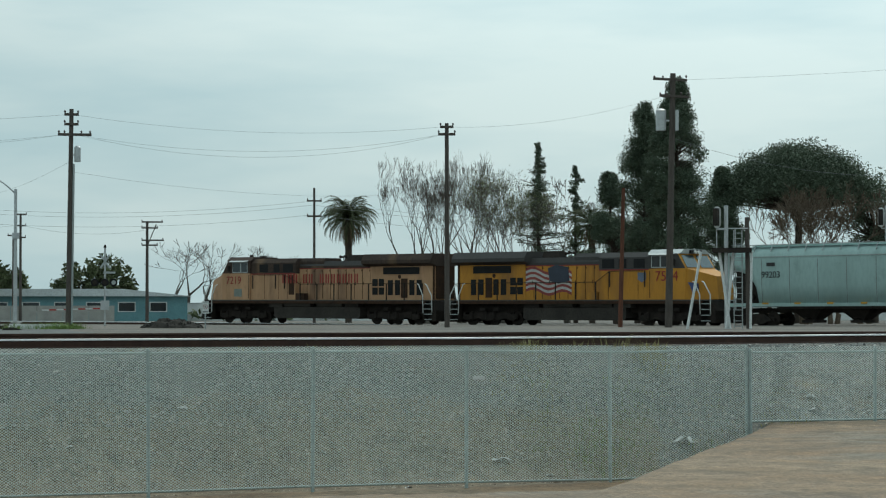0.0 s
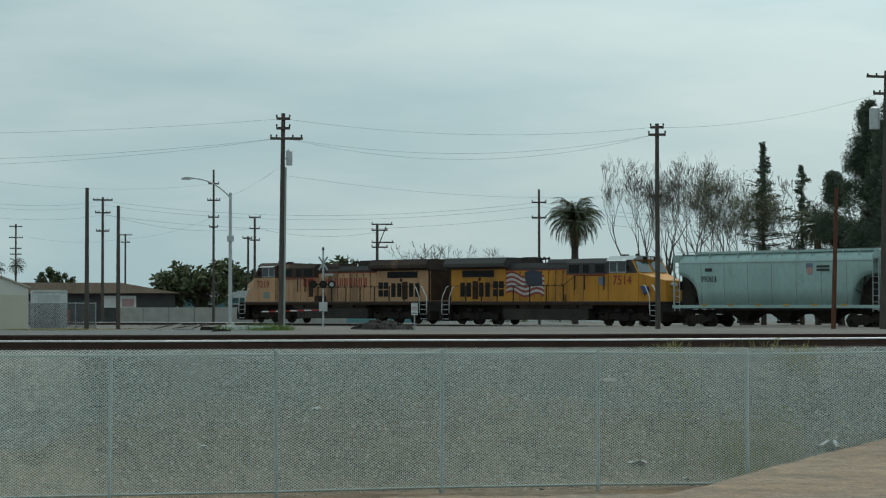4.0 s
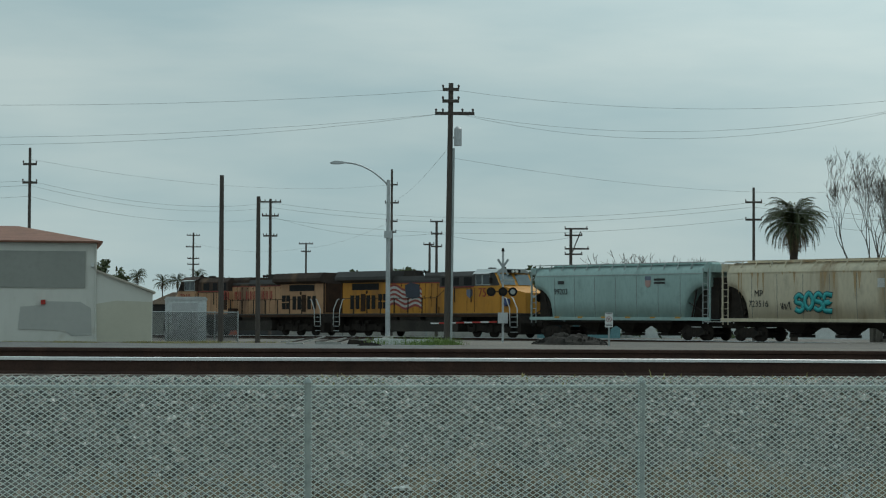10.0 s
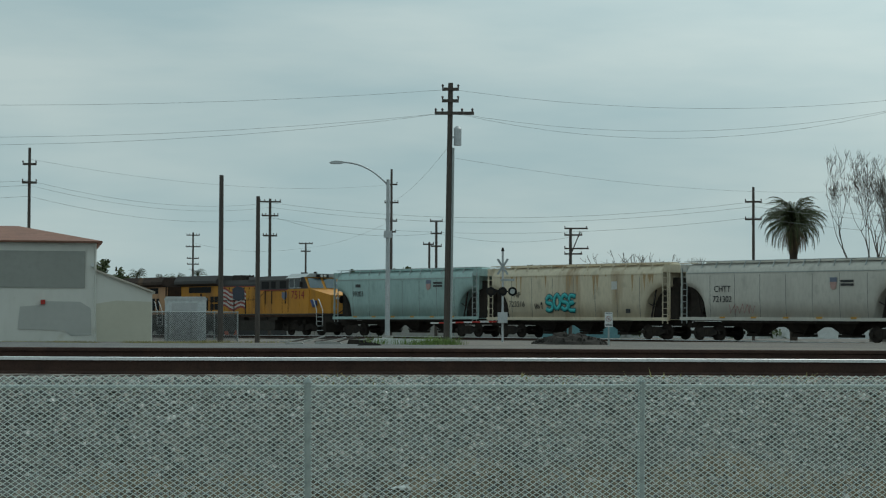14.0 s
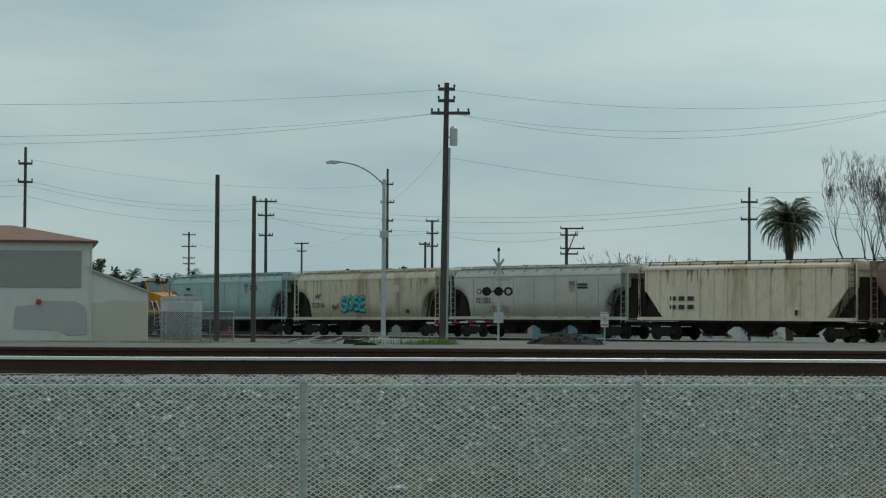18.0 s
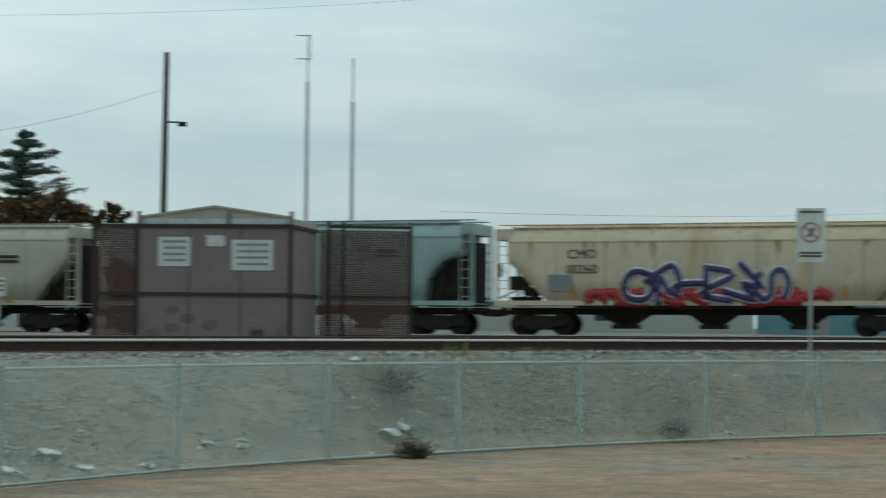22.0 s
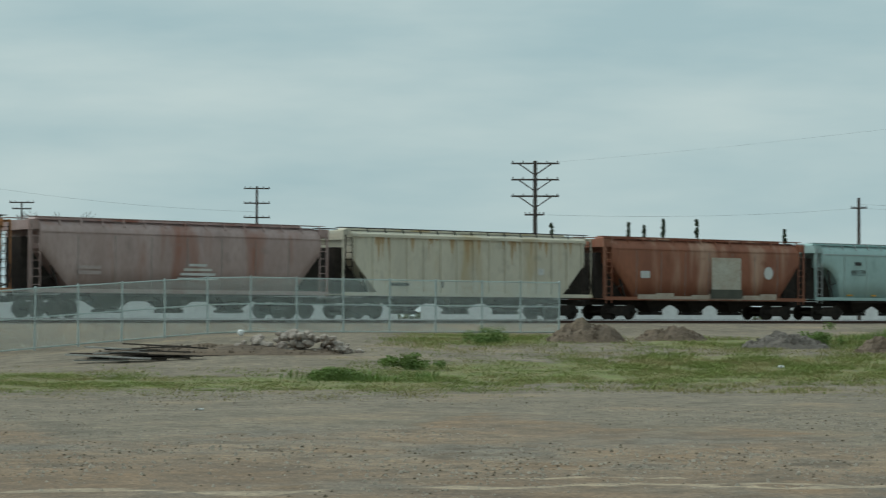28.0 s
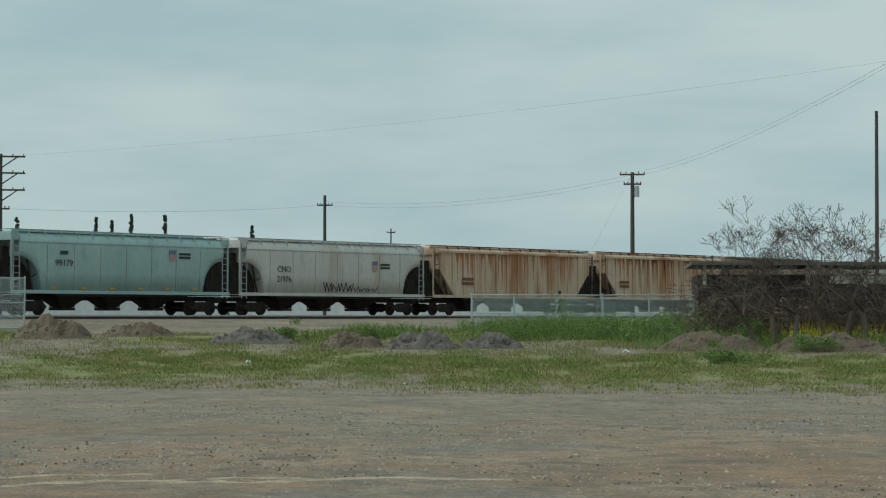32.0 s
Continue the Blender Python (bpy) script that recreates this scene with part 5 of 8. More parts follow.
for key in ("orange2", "orange3"):
    bars(C[key], 5.6, 2.3, 1.2, 0.6, 2, mat("brown_stencil_" + key, (0.2, 0.1, 0.06), rough=0.8), 1.63)
    panel(C[key], -5.0, -4.7, 1.5, 1.75, DECAL_DARK, "stencil_block", y=1.63)

def rust_runs(car, half, top, n, longest, material, seed, y=1.532):
    """Tapering rust runs that hang from the roof rail."""
    rnd = random.Random(seed)
    for i in range(n):
        x, w, ln = rnd.uniform(-half, half), rnd.uniform(0.04, 0.16), longest * rnd.uniform(0.15, 1.0) ** 1.6
        part("rust_streak", Mb().prism([(x - w, top), (x + w, top), (x + w * 0.3, top - ln * 0.6), (x + rnd.uniform(-0.03, 0.03), top - ln), (x - w * 0.5, top - ln * 0.55)], y, y + 0.003), material, car)


RUN_DARK, RUN_OCHRE, RUN_ORANGE = mat("dark_rust_run", (0.13, 0.06, 0.035), (0.19, 0.09, 0.045), 2, 0.85), mat("ochre_rust_run", (0.42, 0.27, 0.13), (0.48, 0.34, 0.2), 2, 0.85), mat("orange_rust_run", (0.36, 0.15, 0.06), (0.42, 0.22, 0.11), 2, 0.85)
rust_runs(C["rustg"], 7.2, 4.22 - 0.36, 44, 1.7, RUN_DARK, 21)
rust_runs(C["creamg"], 7.2, 4.55 - 0.36, 30, 1.5, RUN_OCHRE, 22)
rust_runs(C["cream2"], 7.2, 4.55 - 0.36, 26, 1.1, RUN_OCHRE, 23)
rust_runs(C["cream"], 7.2, 4.0, 26, 1.6, RUN_OCHRE, 26, 1.583)
rust_runs(C["beige2"], 7.2, 3.75, 18, 0.8, RUN_OCHRE, 27, 1.583)
for key in ("orange2", "orange3"):
    rust_runs(C[key], 7.2, 4.55 - 0.36, 110, 2.6, RUN_ORANGE, 24)
rust_runs(C["green"], 7.2, 4.22 - 0.36, 14, 1.8, RUN_DARK, 25)
PALE_BAND = mat("chalky_bare_band", (0.47, 0.41, 0.34), (0.36, 0.27, 0.21), 1.0, 0.8)
for key in ("redb", "brown"):
    for x in np.arange(-5.6, 5.6, 1.4):
        panel(C[key], x, x + 1.38, 1.16, 1.42 + 0.1 * math.sin(x * 3), PALE_BAND, "bare_patch", 1.556, "chalky pale strip along the sill")

# engine lettering and flag: the lead engine shows its left side, the turned one its right
for x0 in [3.0 - 0.52 * i for i in range(5)] + [-0.1 - 0.52 * i for i in range(7)]:
    y = 0.976 if x0 < 1.75 else 1.384
    part("lettering_bar", Mb().span((x0 - 0.12, y, 2.72), (x0, y + 0.01, 3.34)).span((x0 - 0.34, y, 2.72), (x0 - 0.22, y + 0.01, 3.34)), LETTER_RED, lead, "faded red bars of large lettering")
words("7219", 0.74, LETTER_RED, lead, pose(7.55, 1.53, 2.92, 90, 0, 180))
words("7514", 0.84, LETTER_RED, second, pose(6.9, -1.53, 2.95, 90, 0, 0))
FLAG_RED, FLAG_WHITE, FLAG_BLUE = mat("flag_red_decal", (0.32, 0.07, 0.06), rough=0.6), mat("flag_white_decal", (0.55, 0.53, 0.50), rough=0.6), mat("flag_dark_blue_decal", (0.05, 0.06, 0.085), rough=0.6)
FX, FW = -4.2, 3.6
for k in range(9):
    top_l = []
    for s in range(11):
        x = FX + FW * s / 10
        wv = 0.16 * math.sin(s * 0.95) - 0.02 * s
        top_l.append((x, 3.55 - k * 0.16 + wv))
    poly = top_l + [(x, z - 0.16) for x, z in reversed(top_l)]
    part("flag_stripe", Mb().prism(poly, -0.985, -0.975), FLAG_RED if k % 2 == 0 else FLAG_WHITE, second, "waving painted flag stripe")
part("flag_canton", Mb().prism([(FX + 1.75, 3.55), (FX + 2.4, 3.75), (FX + 3.35, 3.6), (FX + 3.45, 2.75), (FX + 2.6, 2.6), (FX + 1.9, 2.75)], -0.997, -0.987), FLAG_BLUE, second, "dark blue flag field")
part("emblem", Mb().prism([(4.7, 3.2), (5.3, 3.2), (5.3, 2.8), (5.0, 2.62), (4.7, 2.8)], -1.39, -1.38), DECAL_BLUE, second, "small blue emblem plate")
part("nose_wing", Mb().prism([(8.4, 2.6), (9.0, 2.55), (9.05, 2.2), (8.7, 2.05), (8.6, 2.3)], -1.5, -1.3), mat("blue_wing_decal", (0.06, 0.09, 0.22), rough=0.6), second, "blue painted wing on the nose side")


def motions():
    """Every vehicle follows the curve, its two trucks on the rails."""
    s0 = FRONT_S
    times = [i * 1.0 for i in range(33)]
    for (ob, turned), length in zip(TRAIN, CAR_LEN):
        rows = []
        for t in times:
            run = SPEED[0] * t + SPEED[1] * t * t + SPEED[2] * t ** 3
            c = s0 + length / 2 - run
            a, b = on_track(c - length * 0.36), on_track(c + length * 0.36)
            mid = (a + b) / 2
            d = (a - b) if not turned else (b - a)
            q = d.to_track_quat("X", "Z").to_matrix().to_4x4()
            rows.append((t, Matrix.Translation(mid) @ q))
        walk(ob, rows)
        s0 += length
    turned = {ob.name: flag for ob, flag in TRAIN}
    for car, x, w in WHEELS:
        sign = -1 if turned[car.name] else 1
        rows = []
        for i in range(321):
            t = i / 10
            run = SPEED[0] * t + SPEED[1] * t * t + SPEED[2] * t ** 3
            rows.append((t, Matrix.Translation((x, 0, WHEEL_R)) @ Matrix.Rotation(sign * run / WHEEL_R, 4, "Y")))
        walk(w, rows)


# ---- poles, wires, signals ----
def up(d, el):
    """Height seen at elevation el (degrees) at distance d."""
    return EYE_Z + d * math.tan(radians(el))


def gz(az, d):
    return float(ground_z(az, d))


INSULATOR = mat("brown_glazed_insulator", (0.10, 0.08, 0.08), rough=0.3)
PALE_STEEL = mat("hazy_pale_steel", (0.62, 0.68, 0.69), rough=0.6)
ALU = mat("pale_aluminium", (0.55, 0.57, 0.58), (0.45, 0.47, 0.48), 3, 0.45, 0.5)
CONCRETE = mat("pale_concrete", (0.42, 0.41, 0.38), (0.33, 0.32, 0.30), 1.5, 0.9, bump=0.3)


def utility_pole(az, d, top_el, arms, label, r=0.14, wood=None, lean=0.0, turn=0.0, drum=None, base=None):
    """arms: (elevation, half width left, half width right) of each crossarm."""
    wood = wood or POLE_WOOD
    z0 = gz(az, d) if base is None else base
    h = up(d, top_el) - z0
    th = thing("utility_pole", facing(az, d, z0), label, "utility pole", "utility poles")
    k = math.tan(radians(lean))
    part("shaft", Mb().tube((-k * h, 0, -0.4), (0, 0, h), r, r * 0.72, n=10), wood, th)
    for el, wl, wr in arms:
        z = up(d, el) - z0
        x = -k * (h - z)
        arm = part("crossarm", Mb().box((x + (wr - wl) / 2, -0.12, z), (wl + wr, 0.11, 0.13), Matrix.Rotation(radians(turn), 3, "Y")), wood, th)
        for s in (-wl * 0.93, wr * 0.93) if wl < 0.6 else (-wl * 0.93, -wl * 0.5, wr * 0.5, wr * 0.93):
            part("insulator", Mb().tube((x + s, -0.12, z + 0.06), (x + s, -0.12, z + 0.17), 0.025, 0.055, n=8).tube((x + s, -0.12, z + 0.17), (x + s, -0.12, z + 0.21), 0.055, 0.02, n=8),
                 INSULATOR, arm)
    if drum:
        el, off, rr, hh = drum
        z = up(d, el) - z0
        part("transformer", Mb().tube((off, -0.1, z - hh / 2), (off, -0.1, z + hh / 2), rr, n=12).tube((off, -0.1, z + hh / 2), (off, -0.1, z + hh / 2 + 0.1), rr * 1.05, rr * 0.5, n=12).beam((0, 0, z), (off, -0.1, z), 0.08),
             ALU, th, "pale grey cylindrical transformer")
    return th


pA = utility_pole(-11.66, 92, 6.49, [(6.32, 0.35, 0.35), (6.02, 0.35, 0.35), (5.70, 0.65, 1.0)], "tall dark wooden utility pole with three crossarms", r=0.15, lean=0.7, drum=(5.08, 0.3, 0.16, 0.7))
lean_a, tall_a = math.tan(radians(0.7)), up(92, 6.49) - gz(-11.66, 92)
part("conduit", Mb().tube((0.17 - lean_a * tall_a, -0.06, 0), (0.15 - lean_a * (tall_a - 8.2), -0.06, 8.2), 0.055, n=8), STEEL_GREY, pA, "grey conduit pipe up the pole")
utility_pole(-13.19, 190, 4.25, [(3.85, 0.5, 0.5), (3.38, 0.6, 0.6), (2.9, 0.5, 0.5), (2.62, 0.4, 0.4)], "slender dark utility pole with several short crossarms", r=0.13)
utility_pole(-17.60, 100, 4.06, [], "bare dark wooden post standing beside the road", r=0.13)
utility_pole(-16.65, 100, 3.52, [], "plain dark wooden post", r=0.12)
utility_pole(-16.34, 185, 3.46, [(3.38, 0.9, 0.9), (3.02, 0.7, 0.7), (2.5, 0.6, 0.6)], "dark wooden pole with a wide top crossarm", r=0.15)
utility_pole(-22.5, 130, 4.69, [(4.27, 0.4, 0.4), (3.8, 0.42, 0.42)], "dark utility pole behind the warehouse roof", r=0.11)
utility_pole(-18.32, 300, 2.57, [(2.5, 0.9, 0.9), (2.2, 1.0, 1.0), (1.9, 0.8, 0.8), (1.75, 0.8, 0.8)], "distant utility pole with stacked crossarms", r=0.16)
utility_pole(-15.41, 280, 2.33, [(2.3, 0.9, 0.9), (2.1, 0.6, 0.6)], "distant utility pole with two crossarms", r=0.15)
utility_pole(-12.02, 190, 2.92, [(2.9, 0.55, 0.55), (2.58, 0.48, 0.48), (2.25, 0.48, 0.48)], "distant dark utility pole", r=0.14)
utility_pole(-12.2, 193, 2.36, [(2.3, 0.54, 0.4)], "distant short utility pole", r=0.13)
hp = utility_pole(-8.53, 180, 2.72, [(2.72, 0.5, 1.4), (2.55, 0.5, 0.95), (2.2, 0.5, 1.5), (2.06, 0.5, 0.95)], "distant pole with stepped switch crossarms", r=0.16)
part("brace", Mb().beam((0.1, 0, up(180, 2.1) - gz(-8.5, 180)), (0.8, 0, up(180, 2.65) - gz(-8.5, 180)), 0.09), POLE_WOOD, hp)
utility_pole(-3.82, 155, 3.78, [(3.4, 0.58, 0.58), (2.95, 0.58, 0.58)], "dark utility pole with two crossarms beside a palm", r=0.12)
utility_pole(0.07, 95, 6.10, [(5.98, 0.35, 0.35), (5.75, 0.45, 0.45), (3.85, 0.35, 0.25)], "dark wooden utility pole before bare trees", r=0.14)
utility_pole(5.62, 93, 4.07, [], "leaning reddish-brown wooden stub pole", r=0.13, wood=POLE_RED, lean=1.7)
pC = utility_pole(7.18, 93, 7.61, [(7.42, 1.0, 0.73), (6.9, 0.66, 0.86)], "tall dark wooden utility pole with a tilted crossarm", r=0.2, lean=1.3, turn=4, drum=(6.15, -0.62, 0.26, 1.02))
part("fuse_box", Mb().box((0.2, -0.22, up(93, 6.15) - gz(7.2, 93)), (0.16, 0.16, 1.05)), ALU, pC)
pS = utility_pole(23.35, 85, 6.94, [], "plain dark pole with a small floodlight", r=0.15, lean=0.4)
part("floodlight", Mb().beam((0.1, -0.1, up(85, 5.15) - gz(23.3, 85)), (0.55, -0.1, up(85, 5.15) - gz(23.3, 85)), 0.06).box((0.62, -0.15, up(85, 5.1) - gz(23.3, 85)), (0.35, 0.3, 0.16)), STEEL_DARK, pS)
utility_pole(43.96, 230, 3.35, [(3.2, 0.9, 0.9), (2.98, 1.1, 1.1)], "distant utility pole above the train roofs", r=0.14)
utility_pole(66.6, 260, 3.3, [(3.2, 1.1, 1.1), (3.05, 0.9, 0.9)], "distant utility pole over the hopper cars", r=0.14)
utility_pole(81.28, 180, 3.57, [(3.53, 1.0, 1.0)], "distant utility pole with one braced crossarm", r=0.13)
utility_pole(89.29, 200, 3.36, [(3.32, 1.1, 1.1)], "distant utility pole rising from a bare tree", r=0.13)
utility_pole(90.45, 240, 2.9, [(2.88, 1.3, 1.3), (2.72, 1.0, 1.0)], "distant utility pole among bare branches", r=0.12)
utility_pole(96.45, 220, 3.36, [(3.3, 1.3, 1.3), (2.92, 1.3, 1.3), (2.55, 1.3, 1.3)], "distant pole with three even crossarms", r=0.16)
pT = utility_pole(103.68, 170, 4.05, [(3.98, 1.85, 1.85), (3.56, 1.85, 1.85), (3.13, 1.85, 1.85), (2.65, 0.8, 0.7)], "tall transmission pole with three wide braced crossarms", r=0.2)
for el in (3.98, 3.56, 3.13):
    z = up(170, el) - gz(103.68, 170)
    part("brace", Mb().beam((-1.3, -0.1, z), (0, -0.1, z - 0.9), 0.09).beam((1.3, -0.1, z), (0, -0.1, z - 0.9), 0.09), POLE_WOOD, pT)
utility_pole(111.98, 200, 3.06, [(2.8, 0.7, 0.7)], "dark pole with a single crossarm behind the train", r=0.18)
utility_pole(113.7, 300, 2.2, [(2.1, 0.6, 0.6)], "far small utility pole", r=0.12)
utility_pole(119.97, 175, 3.66, [(3.6, 1.0, 1.0), (3.35, 0.7, 0.7)], "dark wooden pole with double crossarm", r=0.2, drum=(3.15, 0.35, 0.2, 0.8))
utility_pole(126.2, 150, 5.17, [], "tall bare dark pole beside a thicket", r=0.15)


def wire(a, b, sag, r=0.018, label="thin black overhead cable"):
    """a, b: azimuth, distance, elevation."""
    p, q = (at(az, d, up(d, el)) for az, d, el in (a, b))
    pts = []
    for i in range(15):
        t = i / 14
        v = p.lerp(q, t)
        v.z -= sag * 4 * t * (1 - t)
        pts.append(v)
    solo("power_line", Mb().path(pts, r * 0.42, 4), WIRE, label, "cable", group="overhead cables")


for el, s in ((6.32, 0.6), (5.72, 1.2), (5.72, 0.9)):
    wire((-11.6, 92, el), (0.07, 95, 6.0 if el > 6 else 5.78), s, 0.013)
    wire((-40, 84, el - 0.4), (-11.7, 92, el), s + 0.3, 0.013)
wire((0.07, 95, 5.98), (7.2, 93, 7.0), 0.5, 0.012)
wire((7.2, 93, 7.4), (40, 120, 9.5), 1.5, 0.012)
wire((7.2, 93, 5.6), (23.3, 85, 6.0), 2.3, 0.016)
for dz in (0, -0.12, -0.4):
    wire((-22.5, 130, 3.85 + dz), (-16.34, 185, 3.36 + dz), 0.8, 0.02)
    wire((-36, 110, 4.0 + dz), (-22.5, 130, 3.85 + dz), 0.6, 0.02)
    wire((-16.34, 185, 3.36 + dz), (-3.82, 155, 3.4 + dz), 1.2, 0.022)
    wire((-3.82, 155, 3.4 + dz), (9, 150, 3.2 + dz), 1.2, 0.022)
wire((-16.3, 185, 3.0), (-12.0, 190, 2.6), 0.8, 0.022)
wire((-12.0, 190, 2.6), (-8.5, 180, 2.5), 0.6, 0.022)
wire((-22.5, 130, 4.4), (-13.2, 190, 3.85), 0.9, 0.016)
wire((-18.3, 300, 2.3), (-15.4, 280, 2.2), 0.8, 0.022)
wire((-15.4, 280, 2.2), (-13.2, 190, 2.9), 0.5, 0.02)
wire((-13.2, 190, 3.4), (-11.66, 92, 4.9), 0.4, 0.014)
wire((-11.6, 92, 4.55), (1.5, 160, 3.95), 1.2, 0.014)
wire((30.5, 110, 2.95), (43.9, 230, 3.1), 0.5, 0.02)
for dz in (0, -0.22):
    wire((43.9, 230, 3.15 + dz), (66.6, 260, 3.1 + dz), 2.2, 0.022)
    wire((66.6, 260, 3.15 + dz), (81.28, 180, 3.5 + dz * 0.3), 2.0, 0.02)
wire((81.28, 180, 3.52), (89.29, 200, 3.3), 0.5, 0.02)
wire((89.29, 200, 3.3), (96.4, 220, 2.7), 0.4, 0.02)
wire((103.68, 170, 2.66), (111.98, 200, 2.8), 0.4, 0.018)
for dz in (0, 0.1):
    wire((111.98, 200, 2.8 + dz), (119.97, 175, 3.5 + dz), 1.0, 0.018)
    wire((119.97, 175, 3.55 + dz), (130, 70, 8.3 + dz), 1.0, 0.014)
wire((119.9, 175, 3.5), (118.9, 165, 1.6), 0.0, 0.012, "thin guy wire from a pole")
wire((103.7, 170, 3.98), (135, 120, 7.5), 1.0, 0.01)


def street_lamp(az, d):
    z0 = gz(az, d)
    th = thing("street_lamp", facing(az, d, z0), "pale grey street lamp with a curved arm", "street lamp")
    h = up(d, 3.98) - z0
    tip = d * math.tan(radians(-1.2))
    zt = up(d, 4.42) - z0
    part("shaft", Mb().tube((0, 0, -0.2), (0, 0, h), 0.11, 0.075, n=10), ALU, th)
    pts = [(tip * q, 0, h - 0.25 + (zt - h + 0.25) * (1 - (1 - q) ** 2.2)) for q in np.linspace(0, 1, 11)]
    part("arm", Mb().path(pts, 0.04, 6), ALU, th)
    part("lamp_head", Mb().prism([(tip + 0.05, zt - 0.04), (tip + 0.05, zt + 0.04), (tip - 0.3, zt + 0.07), (tip - 0.55, zt), (tip - 0.5, zt - 0.07), (tip - 0.15, zt - 0.08)], -0.1, 0.1), ALU, th)
    part("base", Mb().tube((0, 0, -0.2), (0, 0, 0.35), 0.26, 0.22, n=12), CONCRETE, th)
    part("meter_box", Mb().box((0, -0.15, up(d, 2.55) - z0), (0.35, 0.2, 0.3)), ALU, th)


street_lamp(-13.28, 95)


def crossing_signal(az, d):
    z0 = gz(az, d)
    th = thing("crossing_signal", facing(az, d, z0), "railway crossing signal with crossbuck and lowered gate", "crossing signal")
    h = up(d, 2.13) - z0
    part("mast", Mb().tube((0, 0, -0.2), (0, 0, h), 0.055, n=10), ALU, th)
    part("bell", Mb().tube((0, 0, h), (0, 0, h + 0.18), 0.09, 0.04, n=10), STEEL_DARK, th)
    part("sign_plate", Mb().box((0.25, -0.1, up(d, 1.38) - z0), (0.7, 0.02, 0.12)), STEEL_GREY, th)
    z = up(d, 1.72) - z0
    for s in (-1, 1):
        part("crossbuck_blade", Mb().box((0, -0.10 - 0.03 * (s > 0), z), (0.95, 0.02, 0.11), Matrix.Rotation(radians(56 * s), 3, "Y")), STEEL_GREY, th)
    z = up(d, 1.08) - z0
    part("light_bar", Mb().beam((-0.62, -0.1, z), (0.62, -0.1, z), 0.06), BLACK_PAINT, th)
    for x in (-0.6, 0.0, 0.5):
        hood = part("flasher", Mb().tube((x, -0.1, z), (x, -0.16, z), 0.23, n=16), BLACK_PAINT, th, "round black flasher backing")
        part("lens", Mb().tube((x, -0.16, z), (x, -0.2, z), 0.13, n=12), STEEL_GREY if x == 0.5 else STEEL_DARK, hood)
    z = up(d, 0.4) - z0
    part("gate_mechanism", Mb().box((0, -0.1, z), (0.5, 0.4, 0.55)), ALU, th)
    for i in range(8):
        part("gate_arm_stripe", Mb().box((-0.5 - i * 0.42, -0.2, z - 0.2 - i * 0.012), (0.42, 0.05, 0.075)), WHITE_PAINT if i % 2 else RED_PAINT, th)


crossing_signal(-10.29, 112)


PANEL_PRINT, RED_PRINT = mat("faded_black_print", (0.16, 0.165, 0.17), rough=0.7), mat("faded_red_print", (0.50, 0.27, 0.25), rough=0.7)


def sign_post(az, d, top_el, w, h, label, red=True, z0=None):
    z0 = gz(az, d) if z0 is None else z0
    th = thing("warning_sign", facing(az, d, z0), label, "sign", "track-side signs")
    zt = up(d, top_el) - z0
    part("post", Mb().box((0, 0.03, zt / 2 - 0.2), (0.07, 0.05, zt + 0.3)), STEEL_GREY, th)
    pl = part("plate", Mb().box((0, -0.012, zt - h / 2), (w, 0.012, h)), WHITE_PAINT, th)
    if red:
        ring = Mb()
        rr = min(w, h) * 0.33
        zc = zt - h * 0.45
        for i in range(16):
            a, b = 2 * math.pi * i / 16, 2 * math.pi * (i + 1) / 16
            ring.beam((rr * math.cos(a), -0.022, zc + rr * math.sin(a)), (rr * math.cos(b), -0.022, zc + rr * math.sin(b)), 0.008, rr * 0.2)
        ring.beam((-rr * 0.7, -0.022, zc + rr * 0.7), (rr * 0.7, -0.022, zc - rr * 0.7), 0.008, rr * 0.2)
        part("prohibition_ring", ring, RED_PRINT, pl, "red prohibition ring")
        part("symbol", Mb().beam((-rr * 0.25, -0.0205, zc - rr * 0.5), (rr * 0.3, -0.0205, zc + rr * 0.5), 0.004, rr * 0.35), PANEL_PRINT, pl)
    for k in ((0.07, 0.83, 0.89) if red else (0.2, 0.45, 0.7)):
        part("writing_bar", Mb().box((0, -0.0205, zt - h * k), (w * 0.8, 0.004, h * (0.045 if red else 0.12))), PANEL_PRINT if red else RED_PRINT, pl)


sign_post(40.05, 42.2, 3.10, 0.54, 1.02, "white no-trespassing sign on a steel post behind the fence")
sign_post(55.22, 71.5, 1.36, 0.48, 0.66, "small white warning sign beside the track")
sign_post(63.27, 68.6, 1.80, 0.62, 1.0, "white prohibition sign on a steel post")
sign_post(67.83, 77, 1.20, 0.78, 0.42, "low white notice board on a post", red=False)
sign_post(-7.54, 90, 0.55, 0.32, 0.6, "small white track marker sign")
sign_post(19.2, 50, 1.1, 0.3, 0.42, "small white sign beyond the near rail", red=False)
sign_post(87.3, 92, 0.9, 0.4, 0.85, "small white sign by the fence")


def boxed_head(parent, x, y, z, w, h, turn=25):
    """A square hooded signal head, narrower below."""
    hd = part("signal_head", Mb().prism([(-w * 0.5, h * 0.5), (w * 0.5, h * 0.5), (w * 0.36, -h * 0.5), (-w * 0.36, -h * 0.5)], -0.22, 0.1), BLACK_PAINT, parent, "square black signal head", pose(x, y, z, 0, 0, turn))
    part("hood", Mb().prism([(-w * 0.55, h * 0.46), (-w * 0.5, h * 0.54), (w * 0.5, h * 0.54), (w * 0.55, h * 0.46)], -0.5, 0.12), STEEL_DARK, hd)
    for k in (-0.22, 0.2):
        part("lens", Mb().tube((0, -0.22, k * h), (0, -0.26, k * h), w * 0.2, n=10), GLASS_DARK, hd)
    return hd


